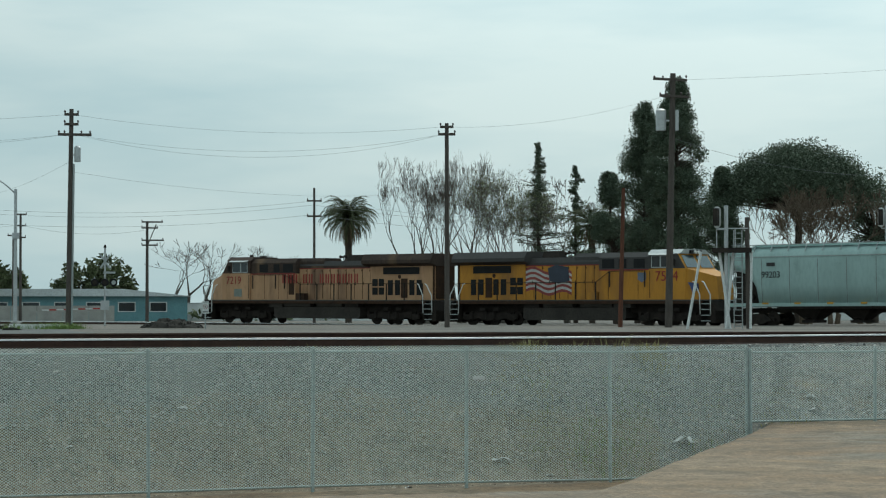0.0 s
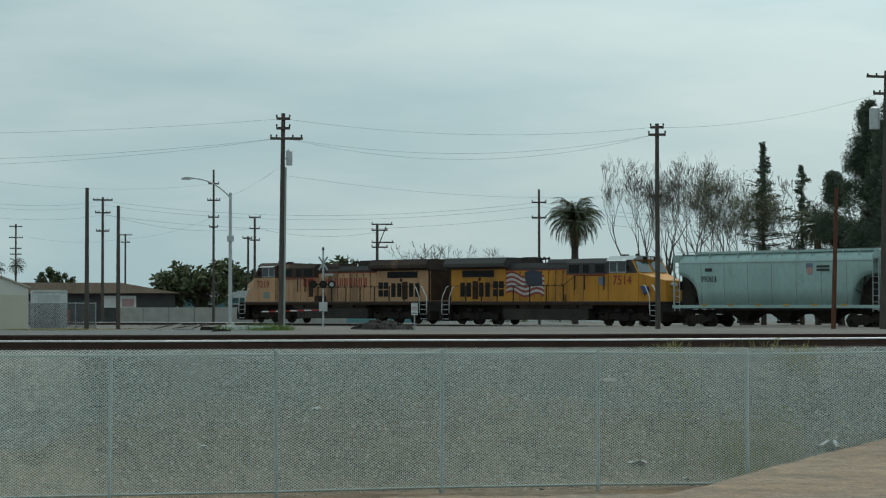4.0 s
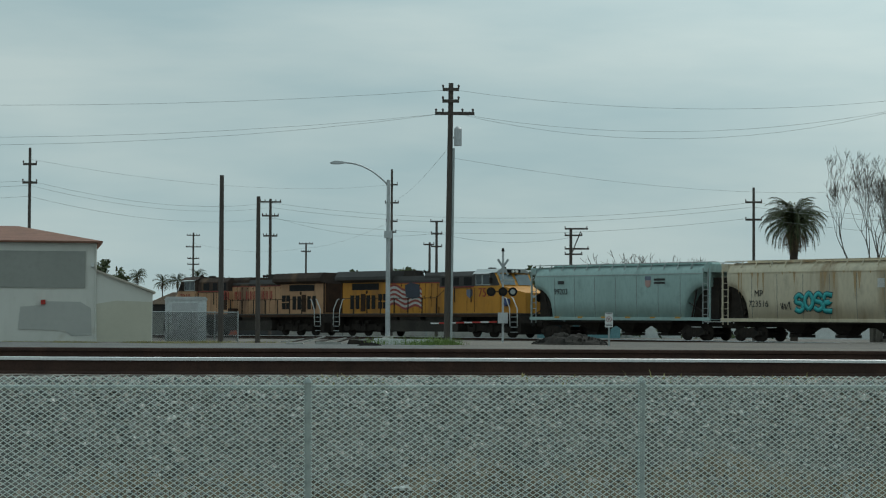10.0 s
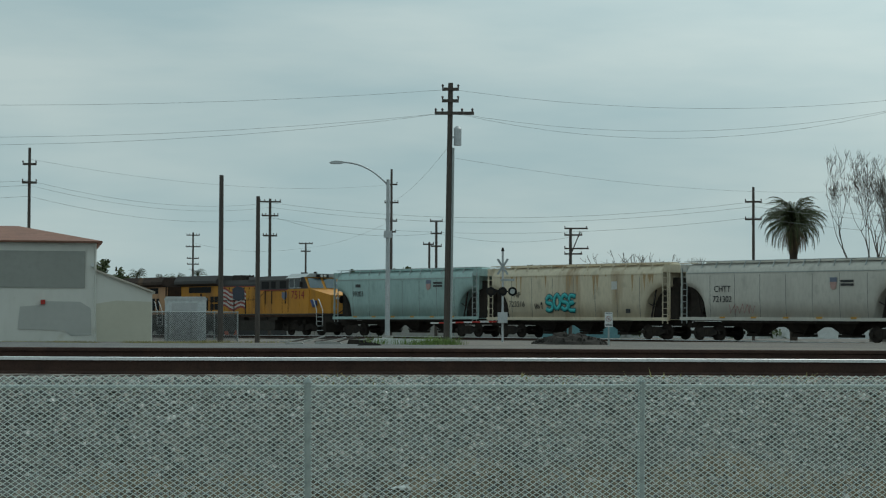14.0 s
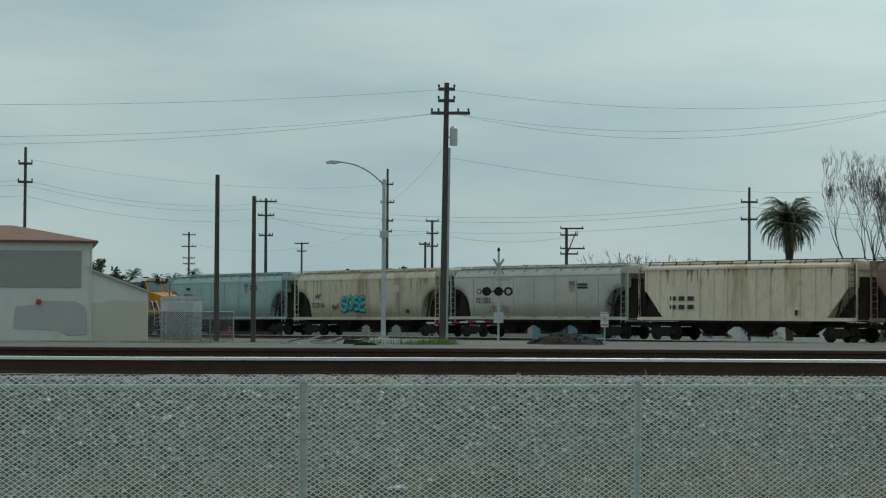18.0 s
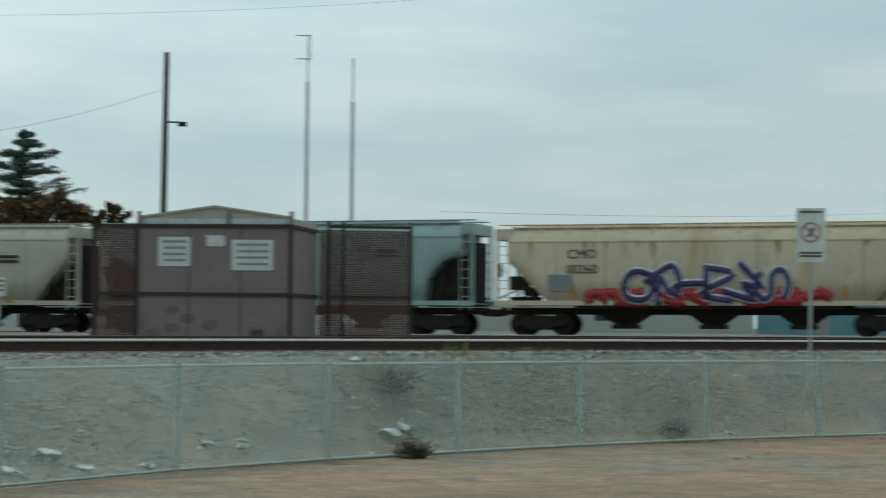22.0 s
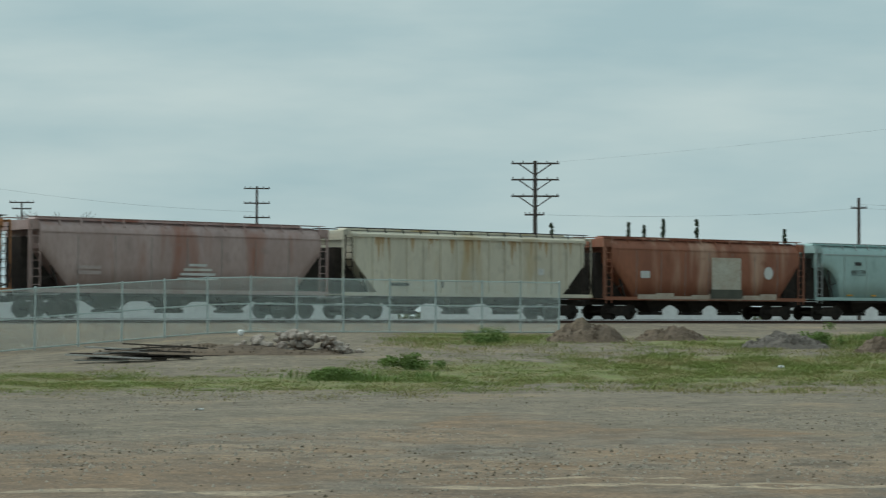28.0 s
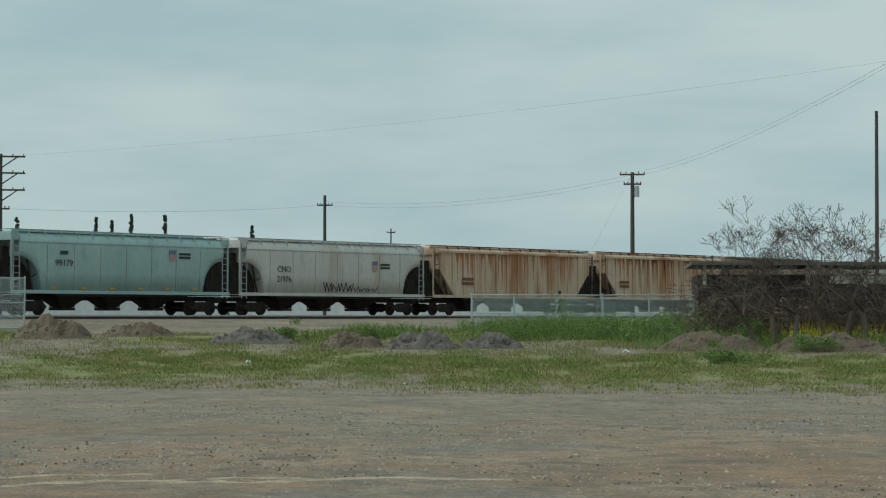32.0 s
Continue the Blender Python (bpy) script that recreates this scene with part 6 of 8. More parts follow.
def signal_head(parent, x, y, z, w, h, face=1, turn=25, pale=False):
    """A hooded colour-light head with a backing plate."""
    m = pose(x, y, z, 0, 0, turn)
    pl = part("signal_head", Mb().tube((0, 0.02, h / 2 - w / 2), (0, -0.02, h / 2 - w / 2), w / 2, n=14).tube((0, 0.02, -h / 2 + w / 2), (0, -0.02, -h / 2 + w / 2), w / 2, n=14)
              .box((0, 0, 0), (w, 0.04, max(h - w, 0.05))), WHITE_PAINT if pale else BLACK_PAINT, parent, "hooded black colour-light head", m)
    part("housing", Mb().box((0, 0.22, 0), (w * 0.62, 0.4, h * 0.8)), STEEL_DARK, pl)
    for k in (-0.28, 0, 0.28):
        part("hood", Mb().tube((0, -0.02, k * h), (0, -0.3, k * h), w * 0.2, w * 0.22, n=10, caps=False).tube((0, -0.021, k * h), (0, -0.03, k * h), w * 0.19, n=10), BLACK_PAINT, pl)
    return pl


def build_gantry(az, d):
    """A two-legged lattice tower carrying two railed decks, beyond the curved track."""
    z0 = gz(az, d)
    th = thing("signal_gantry", facing(az, d, z0, -12), "grey steel lattice signal tower with railed platform", "signal tower")
    f = d / 3900.0
    k = d / 80
    lw = 54 * f
    h = up(d, 4.95) - z0
    for x in (-lw / 2, lw / 2):
        part("leg", Mb().box((x, 0.1, h / 2 - 0.1), (17 * f, 17 * f, h + 0.2)), STEEL_GREY, th)
    n = 9
    for i in range(n):
        a, b = h * i / n, h * (i + 1) / n
        part("cross_brace", Mb().beam((-lw / 2, -0.02, a), (lw / 2, -0.02, b), 0.07 * k).beam((lw / 2, -0.04, a), (-lw / 2, -0.04, b), 0.07 * k).beam((-lw / 2, 0, b), (lw / 2, 0, b), 0.1 * k), STEEL_GREY, th)
    x0, x1 = -lw / 2 - 8 * f, lw / 2 + 70 * f
    ya, yb = -0.5 * k, 1.1 * k
    lift = 91 * f
    for zz in (h, h + lift):
        deck = Mb().span((x0, ya, zz - 0.06 * k), (x1, yb, zz))
        for i in range(9):
            x = x0 + (x1 - x0) * (i + 0.5) / 9
            part("joist", Mb().span((x - 0.05 * k, ya, zz - 0.16 * k), (x + 0.05 * k, yb, zz - 0.061 * k)), STEEL_GREY, th)
        deck.beam((lw / 2, 0, zz - 0.75 * k), (x1 - 0.2, 0, zz - 0.12 * k), 0.13 * k).beam((-lw / 2, 0, zz - 0.12 * k), (lw / 2, 0, zz - 0.12 * k), 0.3 * k)
        part("platform", deck, STEEL_GREY, th, "grated grey platform")
        top = 55 * f
        xa = x0 + 24 * f
        for y in (ya, yb):
            for z in (top * 0.5, top):
                part("guard_rail", Mb().beam((xa, y, zz + z), (x1, y, zz + z), 0.055 * k), ALU, th)
            for x in np.linspace(xa, x1, 6):
                part("baluster", Mb().beam((x, y, zz), (x, y, zz + top), 0.06 * k), ALU, th)
        for x in (xa, x1):
            for z in (top * 0.5, top):
                part("guard_rail", Mb().beam((x, ya, zz + z), (x, yb, zz + z), 0.055 * k), ALU, th)
        for j, (dx, dy, dz) in enumerate(((0.0, -0.6, 0.78), (0.5, -0.4, 1.22))):
            boxed_head(th, x0 + dx * k, dy * k, zz + dz * k, 0.78 * k, 0.95 * k, 25)
            part("bracket", Mb().beam((x0 + dx * k, (dy + 0.2) * k, zz + (dz - 0.5) * k), (x0 + 0.6 * k, 0.3 * k, zz + 0.2), 0.08 * k), STEEL_GREY, th)
        part("gusset", Mb().prism([(-lw / 2, zz - 0.5 * k), (-lw / 2, zz - 0.07 * k), (lw / 2, zz - 0.07 * k), (lw / 2, zz - 0.5 * k), (0, zz - 0.25 * k)], -0.06, 0.06) if zz == h else Mb().beam((x0, yb, zz - 0.1), (x1, yb, zz - 0.1), 0.1), STEEL_GREY, th)
    for x in np.linspace(x0 + 0.3, x1, 5):
        part("upright", Mb().beam((x, yb, h), (x, yb, h + lift), 0.07 * k), STEEL_GREY, th)
        part("upright", Mb().beam((x, ya, h), (x, ya, h + lift), 0.06 * k), STEEL_GREY, th)
    part("ladder", ladder(0, 0.35 * k, 0, h + lift, 0.5 * k, 30), STEEL_GREY, th)


build_gantry(60.98, float(TD[np.argmin(np.abs(TAZ - 61.0))]) + 9)


def signal_mast(az, d, top_el, heads, label, ladder_x=0.35, thick=0.08, boxed=False):
    """heads: (dx, elevation, w, h, turn, pale)."""
    z0 = gz(az, d)
    th = thing("signal_mast", facing(az, d, z0), label, "railway signal", "railway signals")
    h = up(d, top_el) - z0
    part("mast", Mb().tube((0, 0, -0.2), (0, 0, h), thick, n=10), ALU, th)
    if ladder_x:
        part("ladder", ladder(ladder_x, 0.25, 0, h * 0.8, 0.36, 18), STEEL_GREY, th)
    for dx, el, w, hh, turn, pale in heads:
        z = up(d, el) - z0
        if boxed:
            boxed_head(th, dx, -0.15, z, w, hh, turn)
        else:
            signal_head(th, dx, -0.15, z, w, hh, turn=turn, pale=pale)
        part("bracket", Mb().beam((0, 0, z - hh * 0.55), (dx, 0, z - hh * 0.55), 0.06).beam((dx, 0, z - hh * 0.55), (dx, 0.0, z), 0.06), ALU, th)
    return th


F80 = 80 / 3900.0
signal_mast(62.66, 80, 4.57, [(-46 * F80, 3.9, 0.55, 0.9, -30, False), (44 * F80, 4.35, 0.62, 1.0, 25, False), (40 * F80, 3.0, 0.62, 0.95, 25, False)],
            "grey signal mast with three hooded heads", ladder_x=-0.95, thick=0.09, boxed=True)
mR = signal_mast(69.42, 80, 5.45, [(-26 * F80, 5.45, 0.78, 1.1, 20, False), (42 * F80, 5.5, 0.8, 1.35, -35, True), (-28 * F80, 3.25, 0.78, 1.45, 20, False), (38 * F80, 3.2, 0.8, 1.3, -35, True)],
                 "tall railway signal mast with four large heads", ladder_x=0.7, thick=0.1)
zR = up(80, 4.6) - gz(69.42, 80)
part("service_bar", Mb().beam((-0.3, 0, zR), (1.25, 0, zR), 0.07).beam((1.25, 0, zR), (1.25, 0, zR + 0.9), 0.05).beam((0, 0, zR - 1.1), (0.9, 0, zR), 0.06), ALU, mR)
part("ladder", ladder(0.28, 0.2, 0, up(80, 5.2) - gz(69.42, 80), 0.4, 26), ALU, mR)
part("cable_duct", Mb().tube((0.14, 0.05, 0), (0.14, 0.05, up(80, 5.0) - gz(69.42, 80)), 0.045, n=8), ALU, mR)
part("relay_box", Mb().box((-0.15, -0.2, 1.0), (0.45, 0.35, 0.6)), ALU, mR)
part("foot", Mb().frustum((0, 0, -0.2), (0.9, 0.6), (0.5, 0.4), 0.45), CONCRETE, mR)
d1 = 78
mL = signal_mast(9.1, d1, 3.63, [(-0.38, 3.25, 0.32, 0.95, 170, True)], "pale signal mast on an A-frame beside the track", ladder_x=0.5, thick=0.09)
fl = d1 / 3900.0
for xa, xb in ((-75, -30), (10, 40), (62, 80), (18, 10)):
    part("leg", Mb().beam((xa * fl - 0.2, -0.3, 0), (xb * fl - 0.5, 0, 3.4), 0.09), WHITE_PAINT, mL)
part("platform", Mb().box((0.25, 0, 3.45), (1.7, 0.8, 0.2)), STEEL_DARK, mL, "dark steel service platform")
part("post", Mb().tube((0.95, 0.2, -0.2), (0.9, 0.2, 4.9), 0.1, n=8), POLE_WOOD, mL, "dark wooden post")
part("railing", Mb().beam((-0.4, -0.35, 4.4), (0.95, -0.35, 4.4), 0.04).beam((-0.4, -0.35, 3.5), (-0.4, -0.35, 4.4), 0.04).beam((0.4, -0.35, 3.5), (0.4, -0.35, 4.4), 0.04), ALU, mL)
signal_mast(13.2, 118, 3.3, [(-0.3, 2.95, 0.4, 1.2, 175, True)], "pale-backed signal head on a mast behind the cars", ladder_x=0.4)
for az, el, yagi in ((27.0, 7.48, True), (28.18, 6.89, False)):
    d = 108
    z0 = gz(az, d)
    th = thing("radio_mast", facing(az, d, z0), "slender pale lattice radio mast", "radio mast")
    h = up(d, el) - z0
    m = Mb().tube((0, 0, -0.2), (0, 0, h * 0.84), 0.11, 0.085, n=6).tube((0, 0, h * 0.84), (0, 0, h), 0.04, n=6)
    part("mast", m, PALE_STEEL, th)
    if yagi:
        part("antenna", Mb().beam((-0.6, 0, h - 0.05), (0.15, 0, h - 0.05), 0.05).beam((-0.6, 0, h - 1.2), (0.15, 0, h - 1.2), 0.05).beam((0.12, 0, h - 1.2), (0.12, 0, h), 0.04), PALE_STEEL, th)

# ---- buildings ----
WALL_CREAM = mat("cream_corrugated_wall", (0.69, 0.68, 0.635), (0.645, 0.635, 0.585), 0.3, 0.8, stretch=(1, 1, 0.5), dirt=(0.56, 0.53, 0.46), dirt_amt=0.2, grain=0.12)
WALL_PATCH = mat("grey_paint_patch", (0.47, 0.47, 0.44), (0.44, 0.44, 0.415), 0.4, 0.8, grain=0.12)
PANEL_GREY = mat("weathered_grey_panel", (0.335, 0.34, 0.315), (0.30, 0.305, 0.28), 0.4, 0.8, grain=0.15)
ROOF_RUST = mat("rusty_red_roof", (0.24, 0.12, 0.085), (0.17, 0.085, 0.06), 1.2, 0.9, bump=0.2)
DARK_FRONT = mat("dark_wooden_front", (0.05, 0.052, 0.055), (0.07, 0.068, 0.066), 1.5, 0.8)
TEAL_WALL = mat("teal_painted_wall", (0.16, 0.33, 0.36), (0.13, 0.27, 0.30), 0.8, 0.7)
PALE_ROOF = mat("pale_metal_roof", (0.62, 0.66, 0.67), (0.52, 0.56, 0.57), 0.8, 0.5)
CABIN_BROWN = mat("scuffed_mauve_brown_panel", (0.27, 0.215, 0.205), (0.225, 0.18, 0.17), 0.8, 0.75, dirt=(0.16, 0.11, 0.10), dirt_amt=0.2, grain=0.25)
CABIN_FRAME = mat("dark_rusted_frame", (0.075, 0.05, 0.045), (0.055, 0.04, 0.036), 3, 0.85)
SCUFF = mat("rusty_scuff", (0.19, 0.135, 0.125), (0.235, 0.18, 0.17), 2, 0.85)
BEIGE_ROOF = mat("beige_sheet_roof", (0.50, 0.45, 0.38), (0.43, 0.385, 0.325), 0.6, 0.7, grain=0.3)

wh = thing("warehouse", facing(-22.5, 100, 1.5), "cream corrugated warehouse with a rusty red gable roof", "building")
part("wall", Mb().span((-15, 0, -0.6), (3.0, 14, 4.5)), WALL_CREAM, wh)
rf = Mb()
rf.face([(-15.4, -0.3, 4.5), (3.25, -0.3, 4.5), (-0.5, 6.5, 5.45), (-15.4, 6.5, 5.55)]).face([(3.25, -0.3, 4.5), (3.25, 14.2, 4.5), (-0.5, 6.5, 5.45)])
rf.face([(3.25, 14.2, 4.5), (-15.4, 14.2, 4.5), (-15.4, 6.5, 5.55), (-0.5, 6.5, 5.45)]).face([(-15.4, 14.2, 4.5), (-15.4, -0.3, 4.5), (-15.4, 6.5, 5.55)])
rf.face([(-15.4, -0.3, 4.42), (-15.4, 14.2, 4.42), (3.25, 14.2, 4.42), (3.25, -0.3, 4.42)]).face([(-15.4, -0.3, 4.42), (3.25, -0.3, 4.42), (3.25, -0.3, 4.5), (-15.4, -0.3, 4.5)])
part("roof", rf, ROOF_RUST, wh)
part("lean_to", Mb().prism([(3.0, -0.6), (3.0, 3.15), (5.5, 2.2), (5.5, -0.6)], -0.004, 9), WALL_CREAM, wh)
part("paint_patch", Mb().prism([(3.05, -0.5), (3.0, 1.7), (3.9, 1.85), (5.46, 1.8), (5.46, -0.5)], -0.012, -0.006), mat("buff_painted_wall", (0.58, 0.555, 0.46), (0.54, 0.515, 0.42), 0.4, 0.8, grain=0.12), wh, "patch of buff overpaint")
for k in range(32):
    part("wall_rib", Mb().span((-14.8 + k * 0.56, -0.028, -0.5), (-14.77 + k * 0.56, -0.001, 4.4)), WALL_CREAM, wh)
part("lean_to_roof", Mb().prism([(2.98, 3.15), (2.98, 3.24), (5.62, 2.26), (5.62, 2.17)], -0.16, 9.1), BEIGE_ROOF, wh)
part("upper_panel", Mb().span((-1.4, -0.045, 2.4), (2.5, -0.029, 4.05)), PANEL_GREY, wh, "large grey weathered panel")
part("paint_patch", Mb().prism([(-0.45, 0.55), (-0.35, 1.55), (0.5, 1.62), (0.75, 1.8), (2.3, 1.78), (2.75, 1.5), (2.8, 0.3), (1.9, 0.25), (1.6, 0.5)], -0.036, -0.03), WALL_PATCH, wh, "patch of grey overpaint")
part("alarm_box", Mb().span((0.55, -0.14, 1.66), (0.75, -0.002, 1.86)), RED_PAINT, wh, "small red box")
part("wall_lamp", Mb().span((2.75, -0.2, 3.35), (2.88, 0, 3.5)), WHITE_PAINT, wh)
part("downspout", Mb().tube((2.95, -0.07, -0.5), (2.95, -0.07, 4.4), 0.035, n=8), WALL_CREAM, wh)
# storage container with a screen fence
tk = thing("storage_cabinet", facing(-18.5, 113, 1.5), "pale grey storage cabinet behind a screen fence", "cabinet")
part("body", Mb().span((-1.05, 0, -0.2), (1.05, 1.8, 2.1)), PALE_ROOF, tk)
part("lid", Mb().prism([(-1.1, 2.1), (-1.0, 2.25), (1.0, 2.25), (1.1, 2.1)], -0.05, 1.85), ALU, tk)
part("door", Mb().span((-0.7, -0.04, 0), (0.6, -0.002, 1.95)), ALU, tk)
scr = thing("screen_fence", facing(-18.4, 111, 1.5), "grey screened chain-link fence beside the warehouse", "fence")
for i in range(5):
    part("post", Mb().tube((-2.2 + i * 1.15, 0, -0.2), (-2.2 + i * 1.15, 0, 1.5), 0.04, n=8), STEEL_GREY, scr)
part("rail", Mb().tube((-2.2, 0, 1.45), (2.4, 0, 1.45), 0.03, n=6), STEEL_GREY, scr)
screen_mesh = link_panel(4.6, 1.4, 0.11, 0.022, "mesh_panel")
screen_mesh.materials.clear()
screen_mesh.materials.append(mat("dull_grey_wire", (0.17, 0.175, 0.175), rough=0.8))
part("mesh_panel", screen_mesh, None, scr, m=pose(-2.2, -0.05, 0.02))

ls = thing("roadside_shop", facing(-16.6, 205, 1.5), "low shop with rusty roof and dark boarded front", "building")
part("wall", Mb().prism([(-10, -0.4), (-10, 3.0), (8.5, 3.0), (8.5, -0.4)], 0, 10), DARK_FRONT, ls)
part("roof", Mb().prism([(-10.5, 3.0), (-8, 4.1), (3, 4.1), (9, 3.05)], -0.8, 10.5), mat("sunburnt_tan_roof", (0.33, 0.25, 0.19), (0.25, 0.18, 0.135), 0.8, 0.85), ls)
part("front_board", Mb().span((-10, -0.05, 0.2), (-2.5, -0.005, 2.2)), PANEL_GREY, ls)
pb = part("poster", Mb().span((1.2, -0.06, 1.6), (4.6, -0.005, 2.8)), WHITE_PAINT, ls, "faded white and pink poster")
part("poster_band", Mb().span((3.2, -0.075, 1.7), (4.4, -0.062, 2.5)), mat("faded_pink_print", (0.5, 0.33, 0.33), rough=0.7), pb)
part("doorway", Mb().span((-3.6, -0.06, -0.2), (-2.9, -0.006, 2.0)), BLACK_PAINT, ls)
part("red_board", Mb().span((-3.2, -0.5, -0.2), (-2.0, -0.42, 1.4)), mat("orange_red_board", (0.5, 0.12, 0.07), rough=0.6), ls)
cw = thing("concrete_wall", facing(-13.0, 190, 1.5), "low grey concrete panel wall along the road", "wall")
for i in range(9):
    part("wall_panel", Mb().span((-9.6 + i * 2.4, 0, -0.3), (-9.6 + i * 2.4 + 2.36, 0.14, 1.55)), CONCRETE, cw)
tb = thing("teal_building", facing(-10.6, 222, 1.5), "long low teal building with a pale roof", "building")
part("wall", Mb().span((-13, 0, -0.3), (13, 12, 2.7)), TEAL_WALL, tb)
part("roof", Mb().prism([(-13.6, 2.7), (-12, 3.5), (6, 3.5), (13.6, 2.7)], -0.6, 12.5), PALE_ROOF, tb)
for i in range(7):
    w = part("window", Mb().span((-11.5 + i * 3.4, -0.06, 1.0), (-9.6 + i * 3.4, -0.005, 2.1)), WHITE_PAINT, tb)
    part("pane", Mb().span((-11.4 + i * 3.4, -0.07, 1.1), (-9.7 + i * 3.4, -0.062, 2.0)), GLASS_DARK, w)

# enclosure of brown panels beside the track
cb = thing("panel_enclosure", facing(25.0, 60, 1.42, -14), "brown panelled equipment enclosure with beige roof and notices", "enclosure")
W0, W1, HB = -2.55, 1.75, 3.15
part("front_panel", Mb().span((W0, 0, -0.3), (W1, 0.08, HB)), CABIN_BROWN, cb)
part("side_panel", Mb().span((W1 - 0.08, 0.08, -0.3), (W1, 3.4, HB)), CABIN_BROWN, cb)
part("back_panel", Mb().span((W0, 3.4, -0.3), (W1, 3.48, HB)), CABIN_BROWN, cb)
part("side_panel", Mb().span((W0, 0.08, -0.3), (W0 + 0.08, 3.4, HB)), CABIN_BROWN, cb)
part("roof", Mb().prism([(W0, HB), (W0, HB + 0.22), ((W0 + W1) / 2, HB + 0.52), (W1, HB + 0.22), (W1, HB)], 0.1, 3.4), BEIGE_ROOF, cb)
part("fascia", Mb().span((W0, 0.06, HB + 0.06), (W1, 0.097, HB + 0.2)), PALE_ROOF, cb, "pale fascia board under the roof")
for a, b in (((W0, HB + 0.24), ((W0 + W1) / 2, HB + 0.54)), (((W0 + W1) / 2, HB + 0.54), (W1, HB + 0.24))):
    part("ridge_trim", Mb().beam((a[0], 0.08, a[1]), (b[0], 0.08, b[1]), 0.06), BEIGE_ROOF, cb)
for x in (-1.1, 0.35):
    part("panel_joint", Mb().span((x, -0.006, -0.3), (x + 0.025, -0.001, HB)), CABIN_FRAME, cb)
rnd = random.Random(8)
for i in range(7):
    x, z = rnd.uniform(W0 + 0.2, W1 - 0.5), rnd.uniform(0.0, 0.9)
    part("scuff", Mb().prism([(x + rnd.uniform(-0.05, 0.05) + 0.25 * math.cos(k * 1.05), z + 0.18 * math.sin(k * 1.05) + rnd.uniform(-0.05, 0.05)) for k in range(6)], -0.0045, -0.002), SCUFF, cb, "bare rusty scuff")
fr = Mb()
for z in (1.3, HB):
    fr.span((W0 - 1.2, -0.06, z - 0.045), (W1 + 0.02, -0.001, z + 0.045))
    fr.span((W1 + 0.001, 0, z - 0.045), (W1 + 0.06, 3.4, z + 0.045))
for x in (W0, W1, W0 - 1.2):
    fr.span((x - 0.05, -0.07, -0.3), (x + 0.05, -0.002, HB + 0.05))
part("frame", fr, CABIN_FRAME, cb)
for x in (W0 + 0.05, 0.0, W1):
    part("finial", Mb().span((x - 0.05, -0.04, HB + 0.05), (x + 0.05, 0.04, HB + 0.4)), CABIN_BROWN, cb)
for k, (xa, za, xb, zb) in enumerate(((-1.95, 2.05, -1.05, 2.85), (0.1, 1.95, 1.25, 2.78), (-0.6, 2.6, -0.1, 2.9))):
    pl = part("notice", Mb().span((xa, -0.02, za), (xb, -0.002, zb)), WHITE_PAINT, cb, "white notice plate with worn lettering")
    if k < 2:
        for r in range(4):
            zz = zb - (zb - za) * (0.16 + 0.21 * r)
            part("writing_bar", Mb().span((xa + 0.12 + 0.05 * (r % 2), -0.028, zz - 0.035), (xb - 0.12, -0.021, zz + 0.035)), PANEL_GREY, pl)
SCREEN = mat("brown_screen_mesh", (0.15, 0.085, 0.075), (0.12, 0.068, 0.06), 2, 0.85)


def screen(x0, y0, x1, y1, h, name="cage_screen"):
    """A dense wire screen in a frame."""
    me = link_panel(3.0, h, 0.10, 0.042, name)
    me.materials.clear()
    me.materials.append(SCREEN)
    ob = part(name, me, None, cb, "dense brown wire screen")
    run = math.hypot(x1 - x0, y1 - y0)
    ob.matrix_basis = Matrix.Translation((x0, y0, -0.1)) @ Matrix.Rotation(math.atan2(y1 - y0, x1 - x0), 4, "Z") @ Matrix.Diagonal((run / 3, 1, 1, 1))


screen(W0 - 1.2, 0.02, W0 - 0.06, 0.02, 3.2)
screen(W1 + 0.1, 3.3, W1 + 2.6, 4.1, 3.3)
fr = Mb()
for x, y in ((W1 + 0.35, 3.4), (W1 + 0.75, 3.5), (W1 + 2.6, 4.1)):
    fr.box((x, y, 1.6), (0.09, 0.09, 3.7))
fr.beam((W1 + 0.35, 3.38, 3.3), (W1 + 2.6, 4.08, 3.3), 0.08).beam((W1 + 0.35, 3.38, 1.3), (W1 + 2.6, 4.08, 1.3), 0.08)
part("cage_frame", fr, CABIN_FRAME, cb)

ht = thing("relay_hut", facing(71.85, 82.5, gz(71.85, 82.5), 8), "white metal relay hut on black piers", "hut")
part("body", Mb().span((-1.15, 0, 0.12), (1.15, 1.6, 2.85)), mat("chalky_white_metal", (0.72, 0.74, 0.72), (0.63, 0.65, 0.64), 0.5, 0.6, dirt=(0.48, 0.50, 0.49), dirt_amt=0.3, grain=0.15), ht)
part("roof", Mb().prism([(-1.22, 2.85), (-1.22, 2.93), (0.4, 3.12), (1.22, 2.93), (1.22, 2.85)], -0.08, 1.7), PALE_ROOF, ht)
for x in (-0.85, 0.2):
    part("pier", Mb().span((x, -0.12, -0.5), (x + 0.22, 1.6, 0.45)), BLACK_PAINT, ht)
part("door", Mb().span((-0.75, -0.03, 0.3), (0.65, -0.002, 2.65)), PALE_ROOF, ht)

